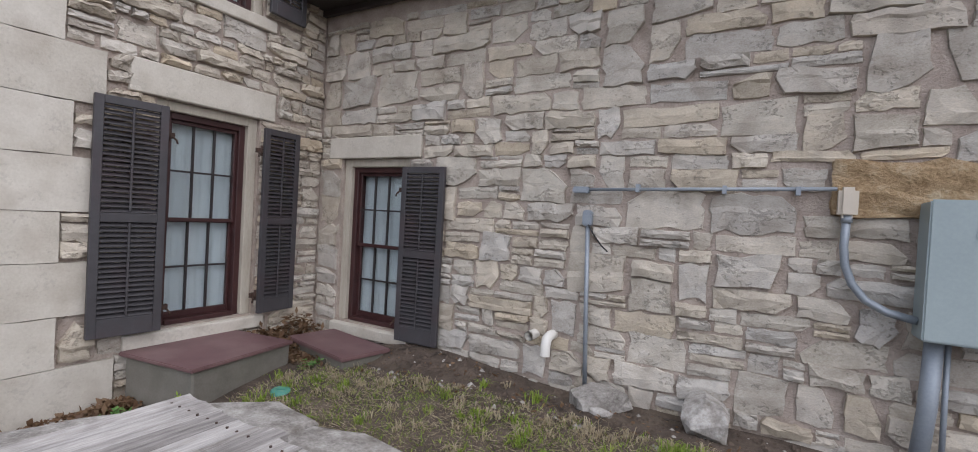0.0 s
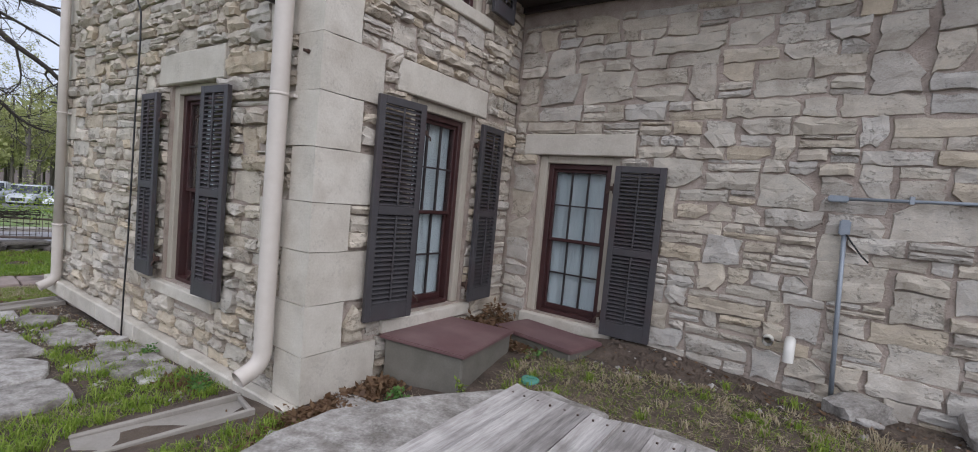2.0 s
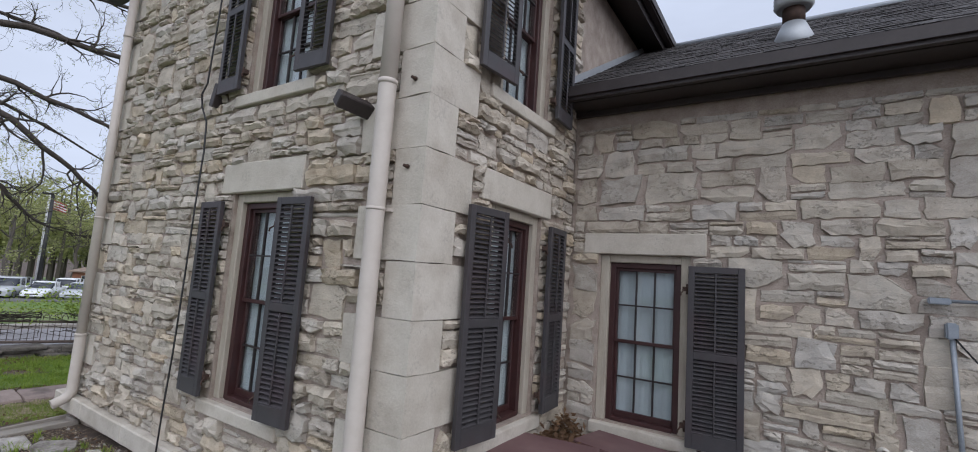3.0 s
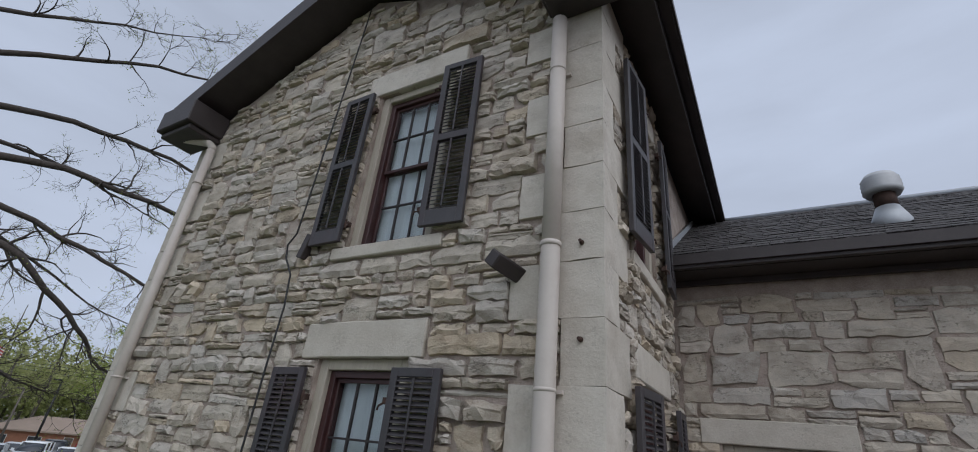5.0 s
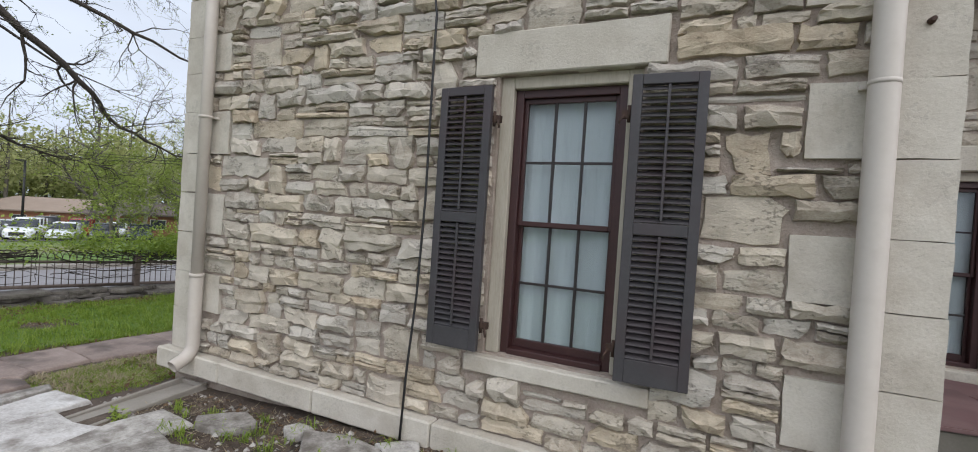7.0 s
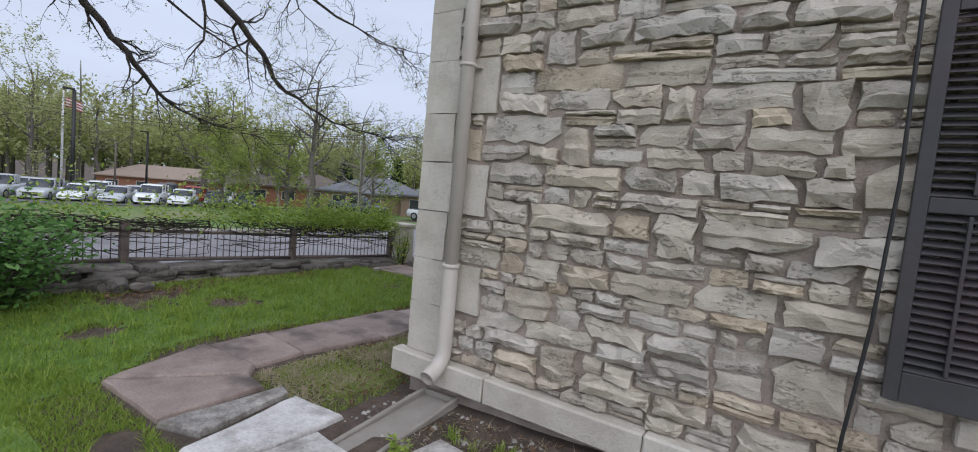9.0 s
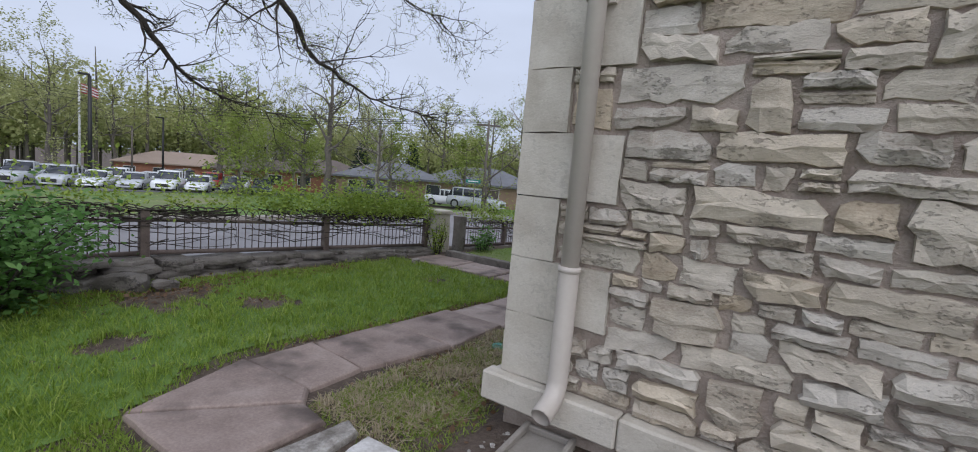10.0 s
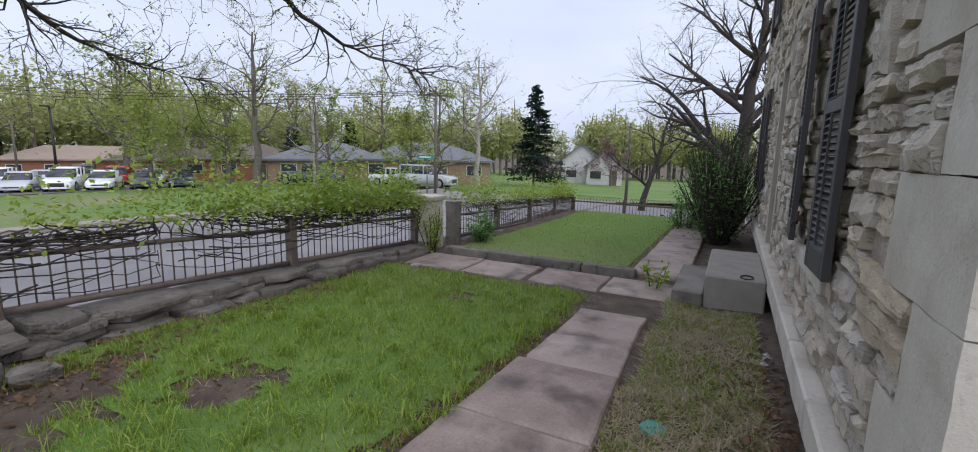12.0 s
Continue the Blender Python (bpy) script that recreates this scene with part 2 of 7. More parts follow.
PAVING = surface("brown_stained_paving", [(0.16, 0.115, 0.098), (0.295, 0.23, 0.20), (0.43, 0.36, 0.32)], 2.4, 60, (0.6, 0.9), 0.45, spread=0.2, distance=0.006, stain=(0.055, 0.04, 0.034), stain_scale=3.1, stain_amount=0.85, detail=9, span=0.34)
FLAGSTONE = surface("grey_flagstone", [(0.138, 0.124, 0.109), (0.331, 0.308, 0.281), (0.534, 0.511, 0.478)], 7, 60, (0.75, 0.95), 0.8, spread=0.25, distance=0.015, stain=(0.10, 0.082, 0.064), stain_scale=9.0, stain_amount=0.75, detail=9, span=0.25)
WOOD = surface("silvered_planks", [(0.13, 0.117, 0.108), (0.32, 0.295, 0.275), (0.54, 0.51, 0.48)], 2.2, 12, (0.75, 0.95), 1.0, stretch=(16, 1.0, 16), spread=0.25, distance=0.012, stain=(0.10, 0.085, 0.075), stain_scale=5, stain_amount=0.5, span=0.32)
SOIL = surface("lawn_soil", [(0.035, 0.025, 0.019), (0.085, 0.062, 0.047), (0.16, 0.122, 0.094)], 5, 45, (0.9, 1.0), 1.0, distance=0.04, stain=(0.13, 0.10, 0.07), stain_scale=2.6, stain_amount=0.6, detail=9, span=0.36)
ROAD = surface("pale_road_concrete", [(0.169, 0.163, 0.169), (0.219, 0.21, 0.215), (0.269, 0.26, 0.265)], 0.6, 30, (0.75, 0.95), 0.2, distance=0.004, stain=(0.12, 0.115, 0.115), stain_scale=0.4, stain_amount=0.5)
WALLSTONE = surface("dark_fieldstone", [(0.084, 0.0742, 0.0644), (0.175, 0.157, 0.14), (0.294, 0.273, 0.249)], 6, 50, (0.8, 1.0), 1.0, spread=0.4, distance=0.025, stain=(0.05, 0.042, 0.034), stain_scale=4, chips=8)
FENCE = surface("weathered_brown_iron", [(0.075, 0.055, 0.048), (0.125, 0.095, 0.083), (0.18, 0.145, 0.128)], 9, 90, (0.6, 0.85), 0.3, distance=0.003)
CURTAIN = surface("white_curtain", [(0.41, 0.435, 0.443), (0.492, 0.517, 0.521), (0.574, 0.599, 0.599)], 2.5, 16, (0.85, 1.0), 0.4, stretch=(4, 4, 0.4), distance=0.02)
# near-black colour that carries the darkness of the unlit rooms
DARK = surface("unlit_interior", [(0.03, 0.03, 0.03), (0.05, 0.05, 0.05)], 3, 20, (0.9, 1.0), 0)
BARK = surface("dark_bark", [(0.030, 0.024, 0.020), (0.055, 0.045, 0.038), (0.09, 0.078, 0.068)], 10, 60, (0.85, 1.0), 0.9, stretch=(2, 2, 0.6), distance=0.02)
LEAD = surface("lead_flashing", [(0.30, 0.32, 0.34), (0.42, 0.44, 0.46)], 6, 60, (0.4, 0.6), 0.2, metal=0.5, distance=0.004)
VENT_WHITE = surface("chalky_vent_metal", [(0.36, 0.37, 0.38), (0.48, 0.49, 0.50)], 6, 60, (0.4, 0.6), 0.2, metal=0.3, distance=0.003)


def leafy(name, colours, rough=0.55):
    m = surface(name, colours, 1.4, 9, (rough, rough + 0.2), 0, spread=0.55)
    p = m.node_tree.nodes["Principled BSDF"]
    n, l = m.node_tree.nodes, m.node_tree.links
    thin, both = n.new("ShaderNodeBsdfTranslucent"), n.new("ShaderNodeMixShader")
    both.inputs["Fac"].default_value = 0.45
    l.new(p.inputs["Base Color"].links[0].from_socket, thin.inputs["Color"])
    l.new(p.outputs["BSDF"], both.inputs[1])
    l.new(thin.outputs["BSDF"], both.inputs[2])
    l.new(both.outputs["Shader"], n["Material Output"].inputs["Surface"])
    return m


GRASS = leafy("lawn_grass", [(0.0972, 0.162, 0.0156), (0.181, 0.279, 0.0311), (0.292, 0.389, 0.0583), (0.467, 0.48, 0.156)])
STRAW = leafy("dry_grass", [(0.294, 0.231, 0.142), (0.462, 0.389, 0.263), (0.588, 0.514, 0.378)])
VINE_LEAF = leafy("young_vine_leaf", [(0.179, 0.269, 0.0336), (0.291, 0.392, 0.0616), (0.403, 0.482, 0.112)])
SHRUB_LEAF = leafy("shrub_leaf", [(0.06, 0.15, 0.0336), (0.114, 0.24, 0.0576), (0.192, 0.336, 0.084)])
SPRING_LEAF = leafy("spring_leaf", [(0.163, 0.225, 0.0375), (0.25, 0.312, 0.0625), (0.35, 0.4, 0.112)])
CONIFER_LEAF = leafy("conifer_needles", [(0.010, 0.026, 0.018), (0.022, 0.045, 0.030), (0.036, 0.066, 0.042)])
DEAD_LEAF = leafy("dead_leaves", [(0.09, 0.048, 0.026), (0.19, 0.11, 0.06), (0.31, 0.21, 0.125)])


def glass_material():
    m = bpy.data.materials.new("window_glass")
    m.use_nodes = True
    n, l = m.node_tree.nodes, m.node_tree.links
    n.clear()
    o, mix = n.new("ShaderNodeOutputMaterial"), n.new("ShaderNodeMixShader")
    clear, shine, fres = n.new("ShaderNodeBsdfTransparent"), n.new("ShaderNodeBsdfGlossy"), n.new("ShaderNodeLayerWeight")
    shine.inputs["Roughness"].default_value = 0.02
    clear.inputs["Color"].default_value = (0.93, 0.96, 0.97, 1)
    power, low = n.new("ShaderNodeMath"), n.new("ShaderNodeMath")
    power.operation, low.operation = "POWER", "MULTIPLY_ADD"
    power.inputs[1].default_value = 4.0
    low.inputs[1].default_value, low.inputs[2].default_value = 0.8, 0.035
    l.new(fres.outputs["Facing"], power.inputs[0])
    l.new(power.outputs[0], low.inputs[0])
    l.new(low.outputs[0], mix.inputs["Fac"])
    l.new(clear.outputs["BSDF"], mix.inputs[1])
    l.new(shine.outputs["BSDF"], mix.inputs[2])
    l.new(mix.outputs["Shader"], o.inputs["Surface"])
    return m


GLASS = glass_material()

# ---- building tools ----
def box(bm, x0, x1, y0, y1, z0, z1, m=None):
    made = bmesh.ops.create_cube(bm, size=1.0)["verts"]
    t = Matrix.Translation(((x0 + x1) / 2, (y0 + y1) / 2, (z0 + z1) / 2)) @ Matrix.Diagonal((abs(x1 - x0), abs(y1 - y0), abs(z1 - z0), 1))
    bmesh.ops.transform(bm, matrix=(m @ t) if m is not None else t, verts=made)
    return made


def soften(bm, width, segments=1):
    bmesh.ops.bevel(bm, geom=list(bm.edges), offset=width, segments=segments, affect="EDGES", clamp_overlap=True)


def roughen(bm, amount, scale=6.0, seed=0.0):
    for v in bm.verts:
        v.co += noise.noise_vector(v.co * scale + Vector((seed, seed * 1.7, 0))) * amount


def tube(bm, points, radii, sides=8, caps=True):
    """A round bar through points; one radius or one for each point."""
    points = [Vector(p) for p in points]
    if not hasattr(radii, "__len__"):
        radii = [radii] * len(points)
    rings, side = [], None
    for i, p in enumerate(points):
        way = (points[min(i + 1, len(points) - 1)] - points[max(i - 1, 0)]).normalized()
        if side is None:
            side = way.orthogonal().normalized()
        side = (side - way * side.dot(way)).normalized()
        other = way.cross(side)
        rings.append([bm.verts.new(p + (side * math.cos(a) + other * math.sin(a)) * radii[i]) for a in [2 * math.pi * k / sides for k in range(sides)]])
    for a, b in zip(rings, rings[1:]):
        for k in range(sides):
            f = bm.faces.new((a[k], a[(k + 1) % sides], b[(k + 1) % sides], b[k]))
            f.smooth = True
    if caps:
        bm.faces.new(rings[0][::-1])
        bm.faces.new(rings[-1])


def mesh_of(name, bm, material):
    bmesh.ops.recalc_face_normals(bm, faces=list(bm.faces))
    me = bpy.data.meshes.new(name)
    bm.to_mesh(me)
    bm.free()
    me.materials.append(material)
    return me


def part(name, bm, material, parent=None, label="", m=None):
    ob = new(name, mesh_of(name, bm, material))
    if parent is not None:
        ob.parent = parent
    if m is not None:
        ob.matrix_basis = m
    if label:
        ob["label"] = label
    return ob


def anchor(name, m, label, category="", group="", kind=""):
    ob = new(name)
    ob.empty_display_size = 0.1
    ob.matrix_basis = m
    return tagged(ob, label, category, group, kind)


def spread_mesh(name, verts, faces, material, parent=None):
    me = bpy.data.meshes.new(name)
    me.from_pydata(verts, [], faces)
    me.materials.append(material)
    me.update()
    ob = new(name, me)
    if parent is not None:
        ob.parent = parent
    return ob


# ---- the plan ----
WEST, EAST, SOUTH, WING, NORTH = -9.08, -3.85, 0.955, 3.27, 12.6
RIDGE_X, RIDGE_Z, RAKE = (WEST + EAST) / 2, 6.63, 0.43
WING_END, WING_BACK = 4.2, 7.9
BED = 0.03


def step_up(a, b, v):
    k = min(1.0, max(0.0, (v - a) / (b - a)))
    return k * k * (3 - 2 * k)


def ground_z(x, y):
    """The height of the soil: a yard that climbs to the east, a lawn that falls to the north, and low land beyond the fence."""
    z = 0.07 + 0.052 * min(7.6, max(0.0, x + 9.5)) + 0.19 * step_up(1.1, 2.6, y) * step_up(-4.4, -3.7, x)
    z += (0.10 * math.exp(-((x + 2.45) / 0.55) ** 2) - 0.035 * step_up(-1.7, -1.1, x)) * step_up(2.75, 3.22, y) * step_up(-3.6, -3.2, x)
    if x < -9.0:
        z -= 0.026 * min(10.5, max(0.0, y - 0.5))
    if x > -14.2 and y < 13.2:
        z += 0.018 * noise.noise(Vector((x * 0.5, y * 0.5, 0))) + 0.010 * noise.noise(Vector((x * 2.3, y * 2.3, 5))) + 0.008 * noise.noise(Vector((x * 6.1, y * 6.1, 8)))
    if x < -14.0 or y > 13.0:
        d = max(-14.0 - x, y - 13.0)
        z -= 0.85 * step_up(0, 1.2, d) + 0.034 * max(0.0, d - 3)
    return z


def wall_boxes(bm, along, face, back, a0, a1, z0, z1, openings):
    """A wall along x or y between face and back, pierced by openings (a0, a1, z0, z1)."""
    def put(p, q, r, s):
        if q - p > 1e-4 and s - r > 1e-4:
            box(bm, p, q, face, back, r, s) if along == "x" else box(bm, face, back, p, q, r, s)
    edges = sorted({a0, a1, *[o[0] for o in openings], *[o[1] for o in openings]})
    for p, q in zip(edges, edges[1:]):
        level = z0
        for o in sorted((o for o in openings if o[0] <= p and o[1] >= q), key=lambda o: o[2]):
            put(p, q, level, o[2])
            level = o[3]
        put(p, q, level, z1)


# openings: start, end, sill, head
GABLE_OPEN = [(-6.03, -5.17, 0.88, 2.60), (-6.03, -5.17, 3.50, 5.09)]
EAST_OPEN = [(1.80, 2.62, 0.88, 2.60), (1.80, 2.62, 3.50, 5.09)]
WING_OPEN = [(-3.55, -2.72, 0.78, 2.34)]
WEST_OPEN = [(2.62, 3.45, 0.88, 2.60), (5.75, 6.65, 0.30, 2.60), (8.9, 9.75, 0.88, 2.60), (2.62, 3.45, 3.50, 5.09), (8.9, 9.75, 3.50, 5.09)]

bm = bmesh.new()
wall_boxes(bm, "x", SOUTH + BED, SOUTH + 0.5, WEST + BED, EAST - BED, -0.3, 5.5, GABLE_OPEN)
slab = [(WEST + BED, 5.5), (EAST - BED, 5.5), (RIDGE_X, RIDGE_Z)]
ring = [[bm.verts.new((x, y, z)) for x, z in slab] for y in (SOUTH + BED, SOUTH + 0.5)]
bm.faces.new(ring[0]), bm.faces.new(ring[1][::-1])
for k in range(3):
    bm.faces.new((ring[0][k], ring[1][k], ring[1][(k + 1) % 3], ring[0][(k + 1) % 3]))
wall_south = tagged(part("wall_south", bm, MORTAR), "gable wall of rough tan limestone rubble", "wall", kind="structure")
bm = bmesh.new()
wall_boxes(bm, "y", EAST - BED, EAST - 0.5, SOUTH + 0.5, NORTH, -0.3, 5.5, EAST_OPEN)
wall_east = tagged(part("wall_east", bm, MORTAR), "side wall of rough limestone with large dressed corner stones", "wall", kind="structure")
bm = bmesh.new()
wall_boxes(bm, "y", WEST + BED, WEST + 0.5, SOUTH + 0.5, NORTH, -0.5, 5.5, WEST_OPEN)
wall_west = tagged(part("wall_west", bm, MORTAR), "long pale limestone front wall of the house", "wall", kind="structure")
bm = bmesh.new()
wall_boxes(bm, "x", NORTH - 0.4, NORTH, WEST + 0.5, EAST - 0.5, -0.5, 6.5, [])
tagged(part("wall_north", bm, MORTAR), "plain back end wall of the stone house", "wall", kind="structure")
bm = bmesh.new()
wall_boxes(bm, "x", WING + BED, WING + 0.5, EAST - 0.02, WING_END, -0.1, 3.95, WING_OPEN)
wall_wing = tagged(part("wall_wing", bm, MORTAR), "low wing wall of mixed weathered limestone blocks", "wall", kind="structure")
bm = bmesh.new()
wall_boxes(bm, "y", WING_END - 0.4, WING_END, WING + 0.5, WING_BACK, -0.1, 3.95, [])
wall_boxes(bm, "x", WING_BACK - 0.4, WING_BACK, EAST, WING_END - 0.4, -0.1, 3.95, [])
tagged(part("wall_wing_back", bm, MORTAR), "plain outer walls that close the wing", "wall", kind="structure")

# ---- ground: one sheet, fine near the house and coarse far off ----
def ground_sheet():
    near = list(np.arange(-16, 5.01, 0.12))
    xs = [-900, -400, -200, -120, -90, -70, -55, -45, -38, -32, -28, -25, -22, -20, -18.5, -17.2] + near + [7, 10, 16, 26, 45, 90, 200, 500]
    ys = [-500, -200, -90, -45, -25, -15, -10, -7] + list(np.arange(-5, 14.6, 0.12)) + [15.5, 17, 19, 22, 26, 31, 38, 47, 60, 80, 110, 160, 260, 500, 900]
    verts = [(x, y, ground_z(x, y) if abs(x) < 200 and abs(y) < 200 else ground_z(max(-200, min(200, x)), max(-200, min(200, y)))) for y in ys for x in xs]
    w = len(xs)
    faces = [(j * w + i, j * w + i + 1, (j + 1) * w + i + 1, (j + 1) * w + i) for j in range(len(ys) - 1) for i in range(w - 1)]
    ob = spread_mesh("ground", verts, faces, SOIL)
    for p in ob.data.polygons:
        p.use_smooth = True
    return tagged(ob, "bare soil and thin turf of the yard", "ground", kind="structure")


ground = ground_sheet()

# ---- roofs ----
def roof_main():
    bm = bmesh.new()
    y0, y1 = SOUTH - 0.40, NORTH + 0.3
    for sx, over in ((-1, 0.24), (1, 0.34)):
        ex = RIDGE_X + sx * ((EAST - WEST) / 2 + over)
        ez = RIDGE_Z - RAKE * ((EAST - WEST) / 2 + over)
        pts = [(RIDGE_X, RIDGE_Z + 0.03), (ex, ez + 0.03), (ex, ez + 0.28), (RIDGE_X, RIDGE_Z + 0.30)]
        rings = [[bm.verts.new((x, y, z)) for x, z in pts] for y in (y0, y1)]
        bm.faces.new(rings[0]), bm.faces.new(rings[1][::-1])
        for k in range(4):
            bm.faces.new((rings[0][k], rings[1][k], rings[1][(k + 1) % 4], rings[0][(k + 1) % 4]))
    return part("roof_main", bm, EAVE)


roof_house = tagged(roof_main(), "dark brown boarded gable roof with deep eaves", "roof", kind="structure")
EAVE_Z = RIDGE_Z - RAKE * ((EAST - WEST) / 2 + 0.30)
for sx, x_in, over in ((-1, WEST, 0.24), (1, EAST, 0.34)):
    bm = bmesh.new()
    lo, hi = sorted((x_in - sx * 0.42, x_in + sx * (over + 0.04)))
    box(bm, lo, hi, SOUTH - 0.46, SOUTH - 0.002, EAVE_Z - 0.10, EAVE_Z + 0.20)
    box(bm, lo + 0.04, hi - 0.04, SOUTH - 0.40, SOUTH - 0.002, EAVE_Z - 0.17, EAVE_Z - 0.10)
    soften(bm, 0.012)
    part("cornice_return", bm, EAVE, roof_house)
    bm = bmesh.new()
    gx = x_in + sx * (over + 0.06)
    box(bm, gx - 0.055, gx + 0.055, SOUTH - 0.42, NORTH + 0.3, EAVE_Z + 0.10, EAVE_Z + 0.235)
    soften(bm, 0.02, 2)
    part("gutter", bm, EAVE, roof_house, "dark brown eaves gutter")

WING_EAVE_Y, WING_EAVE_Z, WING_RIDGE_Y, WING_RIDGE_Z = 2.95, 3.94, 5.58, 5.50
bm = bmesh.new()
pts = [(WING_EAVE_Y, WING_EAVE_Z - 0.12), (WING_EAVE_Y, WING_EAVE_Z), (WING_RIDGE_Y, WING_RIDGE_Z), (2 * WING_RIDGE_Y - WING_EAVE_Y, WING_EAVE_Z), (2 * WING_RIDGE_Y - WING_EAVE_Y, WING_EAVE_Z - 0.12)]
rings = [[bm.verts.new((x, y, z)) for y, z in pts] for x in (EAST, WING_END + 0.4)]
bm.faces.new(rings[0]), bm.faces.new(rings[1][::-1])
for k in range(5):
    bm.faces.new((rings[0][k], rings[1][k], rings[1][(k + 1) % 5], rings[0][(k + 1) % 5]))
roof_wing = tagged(part("roof_wing", bm, EAVE), "low wing roof of dark wet shingles", "roof", kind="structure")
bm = bmesh.new()
box(bm, EAST - 0.0, WING_END + 0.4, WING_EAVE_Y - 0.115, WING_EAVE_Y - 0.002, WING_EAVE_Z - 0.155, WING_EAVE_Z - 0.015)
soften(bm, 0.03, 2)
part("gutter", bm, EAVE, roof_wing, "dark brown eaves gutter")
bm = bmesh.new()
box(bm, EAST + 0.003, WING_END + 0.4, WING_EAVE_Y + 0.005, WING - 0.002, WING_EAVE_Z - 0.15, WING_EAVE_Z - 0.122)
part("soffit", bm, EAVE, roof_wing)
bm = bmesh.new()
box(bm, EAST + 0.003, WING_END, WING - 0.05, WING - 0.003, WING_EAVE_Z - 0.205, WING_EAVE_Z - 0.152)
part("frieze_board", bm, EAVE, roof_wing)

# ---- windows and shutters ----
def shutter_meshes(w, h):
    """Meshes of one louvred shutter, hinge edge at x = 0, bottom at z = 0, front towards -y."""
    stile, top, mid, low, thick = 0.052, 0.055, 0.062, 0.125, 0.036
    z_mid = low + (h - top - low - mid) * 0.475
    made = {}
    for name, (x0, x1, z0, z1) in {"stile": (0, stile, 0, h), "top_rail": (stile, w - stile, h - top, h), "mid_rail": (stile, w - stile, z_mid, z_mid + mid), "bottom_rail": (stile, w - stile, 0, low)}.items():
        bm = bmesh.new()
        box(bm, x0, x1, -thick, 0, z0, z1)
        soften(bm, 0.003)
        made[name] = mesh_of(name, bm, SHUTTER)
    bm = bmesh.new()
    box(bm, stile, w - stile, -0.003, 0.003, -0.021, 0.021, pose(0, 0, 0, -52))
    soften(bm, 0.0015)
    made["slat"] = mesh_of("slat", bm, SHUTTER)
    rows = []
    for z0, z1 in ((low, z_mid), (z_mid + mid, h - top)):
        count = round((z1 - z0) / 0.034)
        rows.append((z0, z1, count))
    for k, (z0, z1, count) in enumerate(rows):
        bm = bmesh.new()
        box(bm, w / 2 - 0.007, w / 2 + 0.007, -thick - 0.006, -thick + 0.006, z0 + 0.015, z1 - 0.005)
        soften(bm, 0.002)
        made["tilt_rod%d" % k] = mesh_of("tilt_rod", bm, SHUTTER)
    return made, rows, stile, thick


SHUTTER_CACHE = {}


def shutter(m, w, h, mirror, label, group):
    """A louvred shutter hung at m; mirror: it reaches towards -x from its hinge."""
    key = (round(w, 3), round(h, 3))
    if key not in SHUTTER_CACHE:
        SHUTTER_CACHE[key] = shutter_meshes(w, h)
    made, rows, stile, thick = SHUTTER_CACHE[key]
    top = anchor("louvred_shutter", m, label, "shutter", group)
    shift = Matrix.Translation((-w if mirror else 0, 0, 0))
    def add(name, mesh, t=Matrix()):
        ob = new(name, mesh)
        ob.parent = top
        ob.matrix_basis = shift @ t
        return ob
    add("stile", made["stile"])
    add("stile", made["stile"], Matrix.Translation((w - stile, 0, 0)))
    for name in ("top_rail", "mid_rail", "bottom_rail"):
        add(name, made[name])
    for k, (z0, z1, count) in enumerate(rows):
        add("tilt_rod", made["tilt_rod%d" % k])
        for i in range(count):
            add("slat", made["slat"], Matrix.Translation((0, -thick / 2, z0 + (i + 0.5) * (z1 - z0) / count)))
    for z in (0.16, h - 0.2):
        bm = bmesh.new()
        x = 0.0 if not mirror else w
        s = -1 if not mirror else 1
        box(bm, x - 0.004, x + s * 0.05, -0.005, 0.03, z - 0.02, z + 0.02)
        tube(bm, [(x + s * 0.012, 0.0, z - 0.045), (x + s * 0.012, 0.0, z + 0.045)], 0.010, 8)
        tube(bm, [(x + s * 0.03, 0.01, z), (x + s * 0.055, -0.03, z - 0.035), (x + s * 0.06, -0.03, z - 0.06)], 0.007, 6)
        ob = part("hinge", bm, IRON, top, "rusty iron pintle hinge")
        ob.matrix_basis = shift
    return top


WINDOWS = [0]


